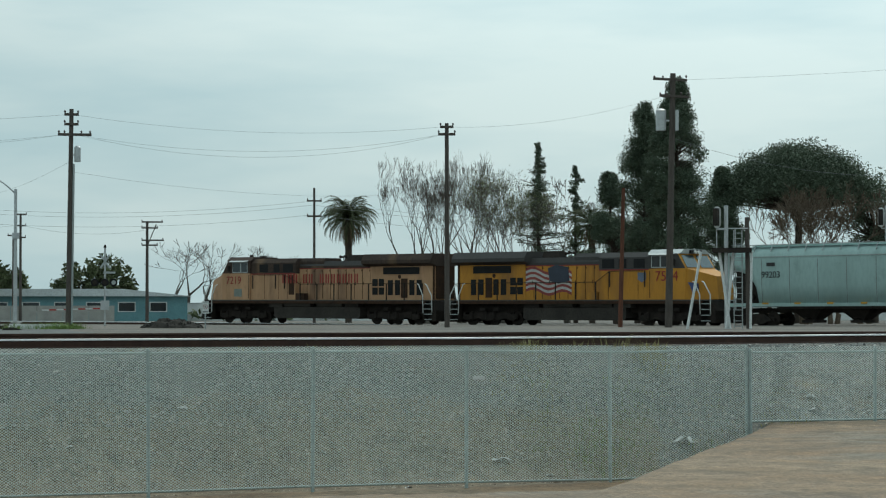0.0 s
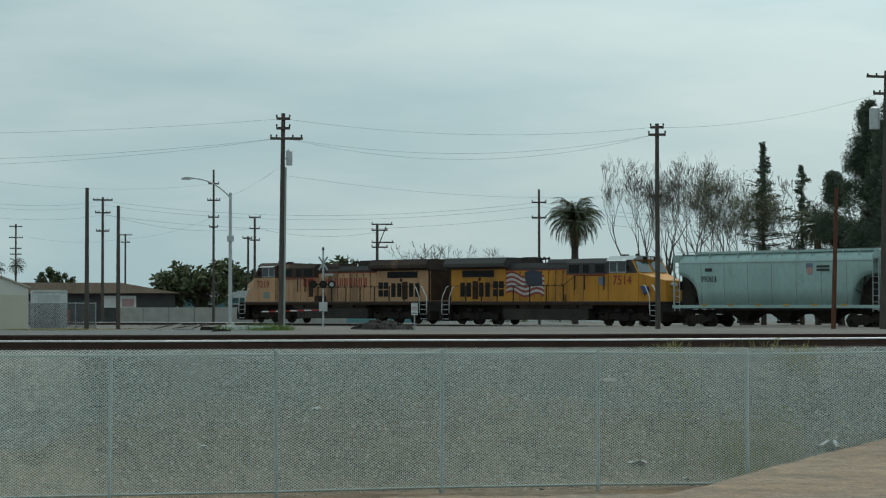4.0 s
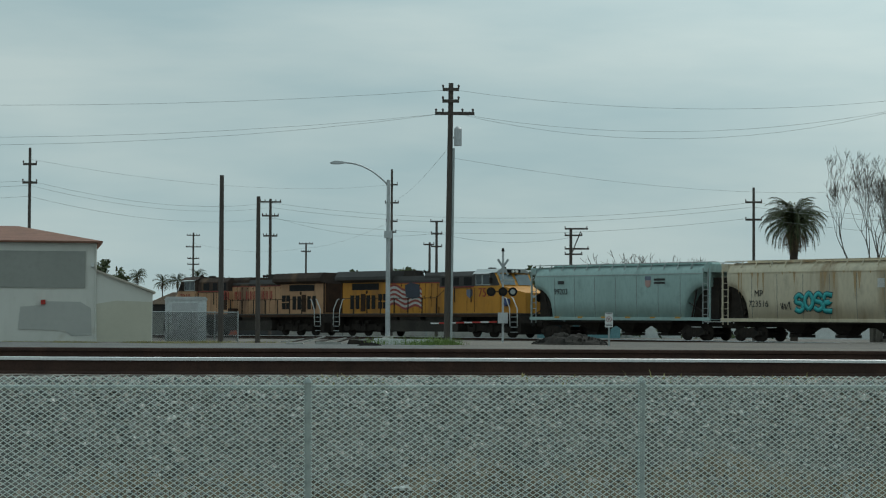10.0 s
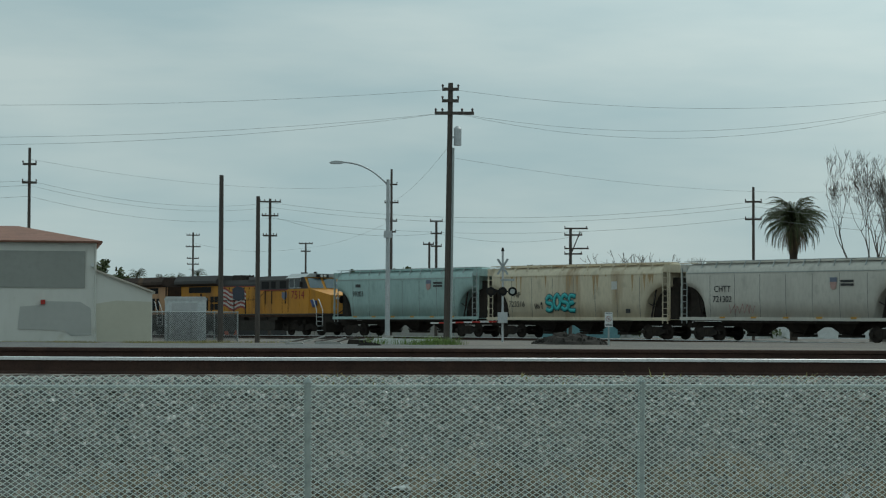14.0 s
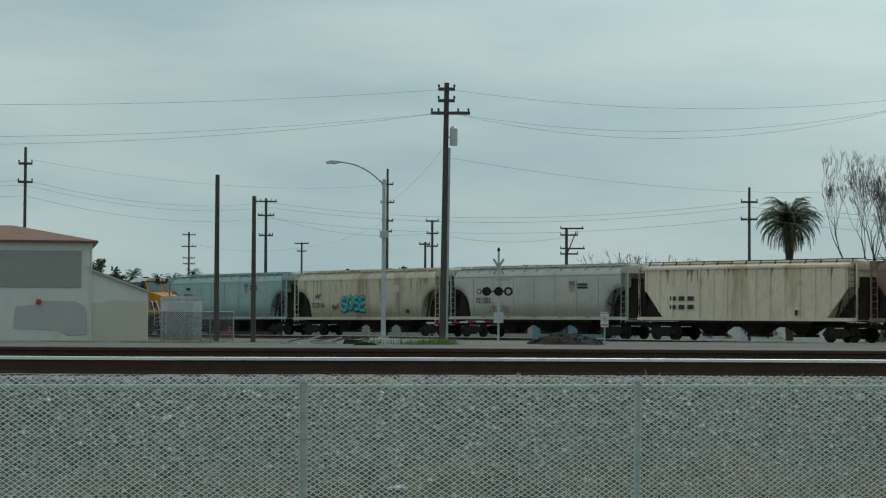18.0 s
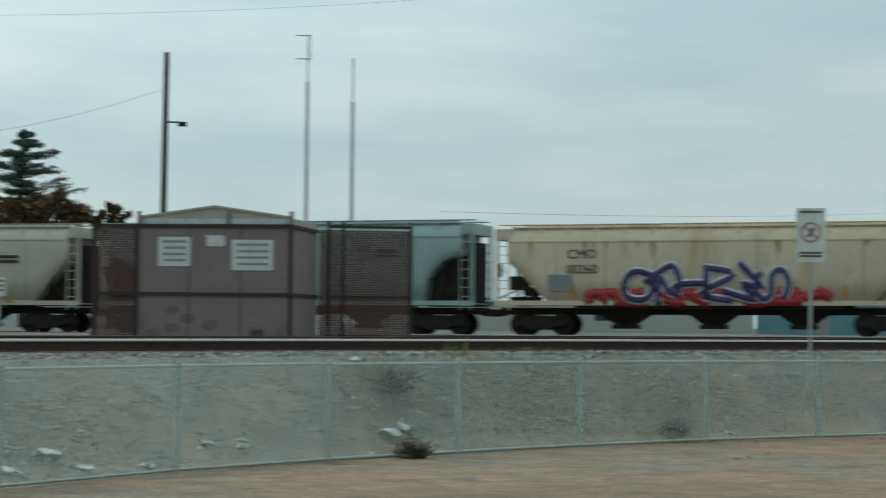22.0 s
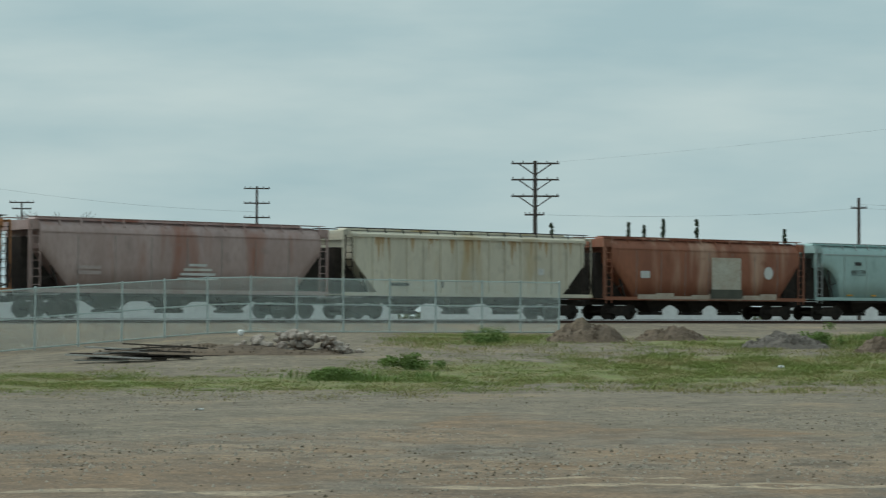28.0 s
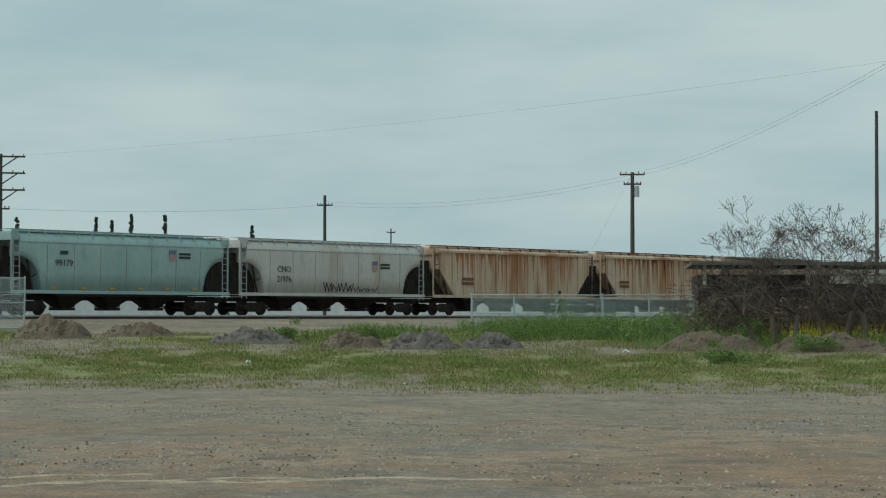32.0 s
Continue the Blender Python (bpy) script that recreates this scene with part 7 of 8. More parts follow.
SHED_ROOF = mat("dull_grey_sheet_roof", (0.15, 0.145, 0.135), (0.11, 0.105, 0.10), 0.8, 0.8)
SHED_DARK = mat("dark_maroon_board", (0.055, 0.032, 0.03), (0.035, 0.024, 0.022), 1.0, 0.85, bump=0.2, stretch=(3, 1, 0.4))
sh = thing("maroon_shed", facing(125.6, 96, gz(125.6, 96), 6), "dark maroon boarded shed behind a bare thicket", "shed")
for i in range(14):
    part("board", Mb().span((-6.6 + i * 1.0, 0.02 * (i % 2), -0.5), (-6.6 + i * 1.0 + 0.985, 0.12 + 0.02 * (i % 2), 2.05)), SHED_DARK, sh)
part("wall", Mb().span((-6.6, 0.3, -0.5), (7.4, 8, 2.5)), SHED_DARK, sh)
part("roof", Mb().prism([(-6.9, 2.9), (-6.9, 3.05), (7.6, 3.0), (7.6, 2.85)], -0.6, 8.3), SHED_ROOF, sh, "thin grey sheet roof")
for x in (-6.4, -2.0, 2.4, 6.8):
    part("roof_post", Mb().span((x, 0.02, 2.0), (x + 0.16, 0.18, 2.9)), BEIGE_ROOF, sh)
part("tie_beam", Mb().span((-1, -0.05, 2.1), (7.4, 0.1, 2.45)).beam((0.6, 0, 2.0), (-1.6, 0, 2.9), 0.1), BEIGE_ROOF, sh)

# pale walls, parked trailers and sheds in the distance
FAR_SITES = (
    (-5, 240, 26, 2.0, "pale_wall", WHITE_PAINT), (2, 230, 40, 1.9, "pale_wall", WHITE_PAINT), (13, 215, 36, 1.9, "pale_wall", WHITE_PAINT), (23, 205, 36, 1.9, "pale_wall", PALE_ROOF),
    (33.5, 190, 34, 2.5, "site_shed", WALL_PATCH), (42.5, 180, 24, 2.3, "site_shed", TEAL_WALL), (48.6, 175, 14, 2.3, "site_shed", BEIGE_ROOF),
    (52.6, 165, 9, 2.2, "site_shed", PALE_ROOF), (56.3, 170, 7, 2.2, "site_shed", CREAM2), (61.5, 170, 6, 2.3, "site_shed", CONCRETE),
    (66, 165, 9, 2.3, "site_shed", PALE_ROOF), (70, 170, 7, 2.0, "site_shed", LBLUE), (73.5, 175, 8, 2.2, "site_shed", PALE_ROOF), (76.2, 160, 6, 2.2, "site_shed", REDB), (84, 180, 36, 2.3, "pale_wall", WHITE_PAINT),
    (95, 190, 34, 2.3, "pale_wall", WHITE_PAINT), (105, 200, 30, 2.2, "pale_wall", WHITE_PAINT), (113, 215, 26, 2.1, "pale_wall", WHITE_PAINT), (120, 225, 28, 2.1, "pale_wall", WHITE_PAINT))
for az, d, w, h, name, m in FAR_SITES:
    th = thing(name, facing(az, d, 1.48), "distant low %s beyond the tracks" % ("pale wall" if name == "pale_wall" else "flat-roofed site shed"), "wall" if name == "pale_wall" else "shed", "far low structures")
    part("wall", Mb().span((-w / 2, 0, -0.3), (w / 2, 0.3 if name == "pale_wall" else 4, h)), m, th)
    part("coping", Mb().span((-w / 2 - 0.1, -0.1, h), (w / 2 + 0.1, 0.4 if name == "pale_wall" else 4.1, h + 0.12)), ALU, th)
    if name == "site_shed":
        part("door", Mb().span((-w * 0.3, -0.03, -0.2), (-w * 0.3 + 1.0, -0.003, 2.0)), PANEL_GREY, th)
        wd = part("window", Mb().span((w * 0.1, -0.03, 1.0), (w * 0.1 + 1.4, -0.003, 1.9)), GLASS_DARK, th)


# broken kerb and sticks at the lamp's foot
sl = thing("broken_slabs", facing(-13.3, 88, gz(-13.3, 88)), "broken pale concrete slabs lying at the lamp's foot", "rubble")
for xa, xb, h0, m in ((-2.9, -1.7, 0.12, CONCRETE), (-0.6, 2.0, 0.26, WHITE_PAINT), (-1.6, -0.7, 0.2, STEEL_DARK), (-4.1, -3.2, 0.08, CONCRETE)):
    part("slab", Mb().prism([(xa, -0.05), (xa + 0.1, h0), (xb - 0.15, h0 * 0.8), (xb, -0.05)], -0.4, 0.5), m, sl)
for i in range(9):
    part("stick", Mb().beam((-4.2 + i * 0.45, -0.3, 0.1), (-3.3 + i * 0.42, 0.2, 0.22 + 0.05 * (i % 3)), 0.05), POLE_WOOD if i % 2 else CONCRETE, sl)


# ---- trees ----
BARK_GREY = mat("pale_grey_bark", (0.15, 0.135, 0.115), (0.095, 0.085, 0.073), 4, 0.9)
BARK_DARK = mat("dark_brown_bark", (0.085, 0.066, 0.052), (0.055, 0.043, 0.036), 4, 0.9)


def leaf_mat(name, a, b):
    m = mat(name, a, b, 0.5, 0.75)
    return m


LEAF_PINE = leaf_mat("dark_pine_needles", (0.118, 0.15, 0.10), (0.078, 0.105, 0.07))
LEAF_CEDAR = leaf_mat("blue_green_cedar_needles", (0.12, 0.16, 0.12), (0.08, 0.11, 0.085))
LEAF_PALM = leaf_mat("olive_palm_fronds", (0.075, 0.088, 0.035), (0.045, 0.055, 0.024))
LEAF_OLIVE = leaf_mat("fresh_olive_leaves", (0.21, 0.22, 0.11), (0.15, 0.155, 0.08))
LEAF_GREEN = leaf_mat("dull_green_leaves", (0.11, 0.13, 0.06), (0.07, 0.085, 0.04))
LEAF_RUST = leaf_mat("rust_brown_leaves", (0.13, 0.075, 0.03), (0.09, 0.05, 0.022))
DEAD_FROND = mat("dead_palm_frond", (0.16, 0.115, 0.065), (0.10, 0.075, 0.045), 3, 0.9)


def leaves(mb, c, spread, n, size, rnd, flat=1.0):
    """n small bent leaf tufts about c."""
    for _ in range(n):
        p = Vector(c) + Vector([s * max(-1.7, min(1.7, rnd.gauss(0, 1))) for s in spread])
        s = size * rnd.uniform(0.6, 1.4)
        a = Vector((rnd.uniform(-1, 1), rnd.uniform(-1, 1), rnd.uniform(-1, 1) * flat)).normalized()
        b = a.cross(Vector((rnd.uniform(-1, 1), rnd.uniform(-1, 1), rnd.uniform(-1, 1)))).normalized()
        mb.face((p - a * s, p + b * s * 0.45, p + a * s * 0.9, p - b * s * 0.4))


def grow(mb, p, d, length, r, depth, rnd, bend=0.25, spread=0.6, upward=0.15, tips=None, kids=(2, 3), thin=0.016):
    """Limbs that fork and taper."""
    steps = 3
    for i in range(steps):
        q = p + d * (length / steps)
        r2 = r * 0.86
        mb.tube(p, q, max(r, thin), max(r2, thin * 0.8), n=5 if r > 0.06 else 3, caps=False)
        p, r = q, r2
        d = (d + Vector((rnd.gauss(0, bend), rnd.gauss(0, bend), rnd.gauss(0, bend) + upward * 0.4))).normalized()
    if depth == 0:
        if tips is not None:
            tips.append(p)
        return
    for _ in range(rnd.randint(*kids)):
        nd = (d + Vector((rnd.gauss(0, spread), rnd.gauss(0, spread), rnd.gauss(0, spread * 0.7) + upward))).normalized()
        grow(mb, p, nd, length * rnd.uniform(0.6, 0.85), r * rnd.uniform(0.55, 0.75), depth - 1, rnd, bend, spread, upward, tips, kids, thin)


def bare_tree(az, d, top_el, label, seed, depth=6, bark=None, spread=0.6, upward=0.2, leaf=None, leaf_n=3, leaf_size=0.18, width=1.0, trunks=1, lean=0.0, first=0.25, kids=(2, 3), z0=None, girth=0.021, thin=0.016):
    rnd = random.Random(seed)
    z0 = gz(az, d) if z0 is None else z0
    h = up(d, top_el) - z0
    mb, tips = Mb(), []
    for k in range(trunks):
        dr = Vector((rnd.gauss(0, 0.12) + lean + (k - (trunks - 1) / 2) * 0.25, rnd.gauss(0, 0.1), 1)).normalized()
        grow(mb, Vector((k * 0.4, 0, -0.2)), dr, h * first, h * girth, depth, rnd, 0.13, spread, upward, tips, kids, thin)
    zmax = max(v[2] for v in mb.v)
    k = h / zmax
    kx = k * width
    mb.v = [(x * kx, y * kx, z * k) for x, y, z in mb.v]
    th = thing("tree", facing(az, d, z0, rnd.uniform(-30, 30)), label, "tree")
    part("trunk", mb, bark or BARK_GREY, th)
    if leaf:
        lf = Mb()
        for p in tips:
            leaves(lf, (p.x * kx, p.y * kx, p.z * k), (0.35, 0.35, 0.35), leaf_n, leaf_size, rnd)
        part("crown", lf, leaf, th)
    return th


def conifer(az, d, top_el, half_w, label, seed, leaf=None, low_el=None, layers=26, droop=0.0, density=26, ragged=0.35, size=0.34, taper=0.9, trunk=True):
    """Whorled limbs carrying needle tufts; half_w metres at the widest."""
    rnd = random.Random(seed)
    z0 = gz(az, d)
    h = up(d, top_el) - z0
    zl = (up(d, low_el) - z0) if low_el is not None else h * 0.1
    th = thing("tree", facing(az, d, z0), label, "tree")
    tb, cr = Mb(), Mb()
    tb.tube((0, 0, -0.2), (0, 0, h * 0.97), h * 0.016, 0.03, n=8)
    for i in range(layers):
        f = i / (layers - 1)
        z_mid = zl + (h - zl) * f
        w = (half_w * (1 - f ** taper) ** 0.85 + 0.1) * rnd.uniform(0.7, 1.15)
        if f < 0.12:
            w *= 0.75 + f * 2
        for b in range(6):
            a = rnd.uniform(0, 2 * math.pi)
            z = min(z_mid + rnd.uniform(-0.8, 0.8) * (h - zl) / layers, h - 0.1)
            ln = w * rnd.uniform(1 - ragged * 1.4, 1 + ragged * 0.5)
            e = Vector((math.cos(a) * ln, math.sin(a) * ln, z + ln * (0.18 - droop) + rnd.uniform(-0.2, 0.2)))
            tb.tube((0, 0, z), e, 0.05, 0.015, n=3, caps=False)
            for k in range(density // 6 + 1):
                t = rnd.uniform(0.25, 1.0)
                leaves(cr, (e.x * t, e.y * t, z + (e.z - z) * t), (0.06 + 0.08 * w, 0.06 + 0.08 * w, 0.09), 18, size * 0.38, rnd, 0.6)
    part("trunk", tb, BARK_DARK, th)
    part("crown", cr, leaf or LEAF_PINE, th)
    return th


def broad_tree(az, d, top_el, low_el, half_w, label, seed, leaf, n=70, size=0.3, per=70, depth_w=None, flat_top=False):
    """A crown of many leaf clumps carried on limbs."""
    rnd = random.Random(seed)
    z0 = gz(az, d)
    zt, zl = up(d, top_el) - z0, up(d, low_el) - z0
    th = thing("tree", facing(az, d, z0), label, "tree")
    tb, cr = Mb(), Mb()
    tb.tube((0, 0, -0.2), (0.1, 0, zl + (zt - zl) * 0.3), 0.32, 0.2, n=8)
    dw = depth_w or half_w * 0.7
    for i in range(n):
        a, q = rnd.uniform(0, 2 * math.pi), math.sqrt(rnd.random())
        x, y = math.cos(a) * q * half_w, math.sin(a) * q * dw
        dome = math.sqrt(max(0.0, 1 - (q * 0.96) ** 2))
        z = zl + (zt - zl) * ((0.12 + 0.88 * dome * rnd.uniform(0.2, 1.0) ** 0.5) if flat_top else 0.45 + 0.55 * dome * rnd.uniform(-0.8, 1.0)) * (1 + 0.08 * noise.noise(Vector((x, y, seed))))
        c = Vector((x, y, z))
        tb.tube((0.1, 0, zl + (zt - zl) * 0.15), c, 0.08, 0.02, n=3, caps=False)
        leaves(cr, c, (half_w * 0.09, half_w * 0.09, (zt - zl) * 0.07), per, size, rnd, 0.8)
    part("trunk", tb, BARK_DARK, th)
    part("crown", cr, leaf, th)
    return th


def palm(az, d, top_el, r, label, seed, fronds=60, slim=False):
    """A palm: arching feathered fronds that hang over at the rim, older ones against the trunk."""
    rnd = random.Random(seed)
    z0 = gz(az, d)
    h = up(d, top_el) - z0 - r * 0.78
    th = thing("palm_tree", facing(az, d, z0), label, "palm tree")
    tr = Mb()
    rr = r * (0.05 if slim else 0.13)
    for i in range(12):
        tr.tube((0, 0, h * i / 12 - 0.1), (0, 0, h * (i + 1) / 12), rr * (1.15 if i % 2 else 1.0), rr, n=10)
    tr.tube((0, 0, h * 0.84), (0, 0, h), rr * 1.25, rr * 2.0, n=10)
    part("trunk", tr, BARK_DARK, th)
    for kind in ("crown", "dead_fronds"):
        live = kind == "crown"
        mb = Mb()
        for i in range(fronds if live else fronds // 3):
            a = rnd.uniform(0, 2 * math.pi)
            e = rnd.uniform(-0.35, 1.5) if live else rnd.uniform(-0.9, -0.2)
            ln = r * (rnd.uniform(1.1, 1.35) if live else rnd.uniform(0.7, 1.0))
            p = Vector((0, 0, h - (0.0 if live else r * 0.12)))
            d0 = Vector((math.cos(a), math.sin(a), 0))
            pts = []
            for k in range(11):
                pts.append(p.copy())
                p = p + (d0 * math.cos(e) + Vector((0, 0, math.sin(e)))) * ln / 10
                e = max(e - (0.05 + 0.032 * k), -1.5)
            side = Vector((-d0.y, d0.x, 0))
            mb.path(pts, r * 0.008, 3)
            for k in range(1, 10):
                w = ln * 0.12 * math.sin(math.pi * (0.15 + 0.8 * k / 10))
                for j in range(4):
                    q0 = pts[k].lerp(pts[k + 1], j / 4)
                    q1 = pts[k].lerp(pts[k + 1], (j + 0.6) / 4)
                    for s in (-1, 1):
                        mb.face((q0, q1, q1 + side * s * w * rnd.uniform(0.7, 1.1) + (pts[k + 1] - pts[k]) * 1.3 + Vector((0, 0, -w * rnd.uniform(0.4, 1.1)))))
        part(kind, mb, LEAF_PALM if live else DEAD_FROND, th)
    return th


def tall_pine(az, d, top_el, low_el, half_w, label, seed, clumps=130, gap=0.0, lean=0.0, shoulder=0.4):
    """A ragged column of dark foliage clumps on upswept limbs, open lower down."""
    rnd = random.Random(seed)
    z0 = gz(az, d)
    zt, zl = up(d, top_el) - z0, up(d, low_el) - z0
    th = thing("tree", facing(az, d, z0), label, "tree")
    tb, cr = Mb(), Mb()
    tb.tube((0, 0, -0.2), (lean, 0, zt * 0.97), 0.26, 0.03, n=8)
    made = 0
    while made < clumps:
        f = rnd.random() ** 1.15
        z = zl + (zt - zl) * f
        a = rnd.uniform(0, 2 * math.pi)
        env = half_w * min(1.0, (1 - f) / shoulder) ** 0.7 * (0.82 + 0.5 * noise.noise(Vector((f * 13 + seed, a * 0.5, 0)))) + 0.12
        q = rnd.random() ** 0.45
        x, y = math.cos(a) * env * q, math.sin(a) * env * q
        if f < 0.9 and noise.noise(Vector((x * 0.55 + seed, y * 0.3, z * 0.6))) < gap:
            made += 0.25
            continue
        made += 1
        c = Vector((x + lean * f, y, z))
        tb.tube((lean * f, 0, max(z - 0.5 * env * q - 0.2, 0.5)), c, 0.05, 0.015, n=3, caps=False)
        s = rnd.uniform(0.26, 0.46) * (0.7 if f > 0.85 else 1.0)
        leaves(cr, c, (s * 0.85, s * 0.85, s * 0.6), 170, 0.072, rnd, 0.8)
        leaves(cr, c + Vector((x * 0.12, y * 0.12, s * 0.5)), (s * 0.4, s * 0.4, s * 0.45), 80, 0.05, rnd, 0.8)
    part("trunk", tb, BARK_DARK, th)
    part("crown", cr, LEAF_PINE, th)
    return th


palm(-2.80, 164, 3.45, 2.2, "large date palm with a dense olive crown", 1, fronds=120)
bare_tree(-0.8, 148, 4.85, "tall bare tree with upright forking limbs", 43, depth=7, trunks=3, spread=0.36, upward=0.3, first=0.24, width=0.95, thin=0.008, kids=(2, 3))
bare_tree(0.45, 153, 4.75, "bare pale tree with upright twigs", 12, trunks=2, spread=0.38, first=0.27, width=0.75, depth=7, thin=0.009)
bare_tree(0.95, 149, 4.95, "bare pale tree beside a pole", 13, trunks=2, spread=0.38, first=0.27, width=0.7, depth=7, thin=0.009)
bare_tree(1.6, 146, 4.35, "slender tree with sparse new olive leaves", 14, trunks=2, spread=0.4, leaf=LEAF_OLIVE, leaf_n=3, leaf_size=0.06, width=0.8, depth=7, thin=0.009)
bare_tree(2.15, 144, 4.45, "slender tree in thin olive leaf", 15, trunks=3, spread=0.4, leaf=LEAF_OLIVE, leaf_n=3, leaf_size=0.06, width=0.85, depth=7, thin=0.009)
conifer(2.76, 144, 5.08, 3.3, "narrow dark spruce among bare trees", 16, layers=34, density=18, ragged=0.8, droop=0.12, size=0.2, taper=0.62)
bare_tree(3.6, 151, 4.4, "bare tree with level grey limbs", 17, spread=0.6, width=1.1)
conifer(3.85, 146, 4.4, 3.6, "ragged dark conifer with level limbs", 18, layers=20, ragged=0.95, density=20, size=0.22, taper=0.7)
palm(4.35, 141, 3.3, 1.8, "dark bushy palm between conifers", 19, fronds=90)
tall_pine(5.98, 128, 6.30, 1.4, 1.6, "tall dark green pine with a rounded top", 20, clumps=360, gap=-0.16)
tall_pine(6.98, 124, 7.05, 1.4, 1.85, "tallest dark pine, dense and ragged", 21, clumps=560, gap=-0.3)
tall_pine(5.1, 134, 4.2, 1.4, 3.2, "dark ragged pine with open limbs", 22, clumps=260, gap=-0.05, lean=-0.5, shoulder=1.8)
tall_pine(8.2, 138, 4.3, 1.4, 2.6, "dark evergreen between larger trees", 23, clumps=320, gap=-0.3, shoulder=1.1)
broad_tree(5.7, 142, 3.7, 1.2, 2.6, "low dark evergreen mass below the pines", 26, LEAF_PINE, n=90, per=110, size=0.09)
broad_tree(10.35, 141, 4.98, 2.7, 5.49, "wide dark umbrella pine with a domed crown", 24, LEAF_PINE, n=430, per=190, size=0.085, flat_top=True)
broad_tree(12.5, 144, 4.1, 1.9, 2.79, "dark side crown of a wide pine", 25, LEAF_PINE, n=80, per=120, size=0.1)
for k, (a, e) in enumerate(((9.7, 3.7), (10.6, 4.0), (11.4, 4.1), (12.3, 3.9))):
    bare_tree(a, 130, e, "leafless brown tree in front of an evergreen", 30 + k, bark=mat("dry_brown_twigs_%s" % "abcd"[k], (0.16, 0.12, 0.085), (0.10, 0.075, 0.055), 4, 0.9), spread=0.55, trunks=2, width=0.9)
broad_tree(13.75, 148, 3.55, 2.2, 2.46, "dark green layered evergreen", 35, LEAF_CEDAR, n=50, per=60, flat_top=True)
bare_tree(14.85, 156, 4.62, "bare grey tree with fine upper twigs", 36, spread=0.5, width=1.0, trunks=2, depth=7, thin=0.009)
conifer(19.75, 150, 4.82, 7.4, "spreading blue-green cedar with level limbs", 37, leaf=LEAF_CEDAR, low_el=2.2, layers=15, density=60, ragged=0.6, size=0.3, taper=0.85)
broad_tree(20.2, 140, 3.3, 2.0, 2.9, "rounded rust-brown bush before a cedar", 38, LEAF_RUST, n=60, per=60, size=0.22)
broad_tree(22.0, 150, 3.0, 2.2, 1.3, "small dark rust-tinged tree", 39, LEAF_RUST, n=24, per=50, size=0.22)
for k, (a, d, e, w) in enumerate(((-13.6, 215, 1.75, 4.2), (-12.4, 225, 1.45, 3.0), (-9.8, 240, 1.62, 4.5), (-13.9, 300, 1.2, 3.5), (-20.6, 260, 1.75, 3.0), (-17.2, 310, 1.3, 3.0))):
    broad_tree(a, d, e, 0.35, w, "distant dull green leafy tree", 50 + k, LEAF_GREEN, n=60, per=50, size=0.35)
for k, (a, e) in enumerate(((-19.75, 1.62), (-19.1, 1.48), (-18.72, 1.52), (-18.2, 1.62))):
    palm(a, 350, e, 1.5, "distant slim fan palm", 60 + k, fronds=46, slim=True)
for k, (a, e, d) in enumerate(((-7.2, 2.15, 250), (-6.6, 2.1, 255), (-5.2, 2.0, 250), (89.6, 2.8, 205), (88.4, 2.6, 210), (90.8, 2.75, 205), (91.6, 2.6, 210), (-7.6, 1.9, 240))):
    bare_tree(a, d, e, "distant bare tree with fine twigs", 70 + k, spread=0.6, width=1.3, depth=5)
for k, (a, e, w) in enumerate(((104.1, 2.42, 0.8), (106.1, 2.42, 0.55), (106.5, 2.36, 0.55), (107.0, 2.5, 0.7), (107.85, 2.5, 0.75), (110.1, 2.25, 0.8), (74.6, 3.15, 0.5), (74.2, 2.9, 0.4))):
    conifer(a, 330, e, w * 1.7, "distant dark pointed cypress", 80 + k, layers=18, density=30, size=0.4, ragged=0.2)
# thicket at the far end of the fence
TWIG = mat("grey_brown_twigs", (0.13, 0.105, 0.08), (0.09, 0.073, 0.056), 4, 0.9)
for k, (a, d, e, w) in enumerate(((123.2, 82, 3.05, 1.25), (124.9, 84, 2.9, 1.3))):
    bare_tree(a, d, e, "bare grey-brown tree with a rounded tangled crown", 90 + k, depth=7, bark=TWIG, spread=0.6, upward=0.14, trunks=3, width=w * 0.95, first=0.2, girth=0.016, thin=0.0045)
for k, (a, d, e, w) in enumerate(((122.3, 84, 1.9, 1.5), (125.8, 86, 2.1, 1.4))):
    bare_tree(a, d, e, "low tangled leafless bush", 95 + k, depth=6, bark=TWIG, spread=0.7, upward=0.05, trunks=3, width=w * 0.8, first=0.18, girth=0.012, thin=0.005)
# dead vine tangled through the thicket
VINE = mat("dead_brown_vine", (0.15, 0.115, 0.08), (0.10, 0.078, 0.056), 1.5, 0.95)
for k, (a, d, w) in enumerate(((122.4, 85, 1.6), (123.9, 86, 1.9), (125.6, 86, 1.9), (127.3, 87, 1.8))):
    rnd = random.Random(300 + k)
    mb = Mb()
    for i in range(900):
        q = Vector((rnd.gauss(0, w * 0.5), rnd.gauss(0, 0.8), abs(rnd.gauss(0, 0.75)) + 0.05))
        e = q + Vector((rnd.gauss(0, 0.4), rnd.gauss(0, 0.3), rnd.gauss(0.05, 0.3)))
        e.z = max(e.z, 0)
        mb.tube(q, e, 0.014, 0.006, n=3, caps=False)
    leaves(mb, (0, 0, 0.8), (w * 0.55, 0.8, 0.5), 500, 0.09, rnd)
    solo("dry_vine", mb, VINE, "dead brown vine heaped under the bare thicket", "bush", facing(a, d, gz(a, d)), group="dry bushes")
for k, (a, e, w) in enumerate(((58.6, 1.75, 3.2), (60.2, 1.5, 2.6), (57.0, 1.2, 2.4))):
    broad_tree(a, 205, e, 0.2, w, "dull brown-green bushy tree beyond the cars", 110 + k, LEAF_RUST if k == 1 else LEAF_GREEN, n=60, per=50, size=0.3)
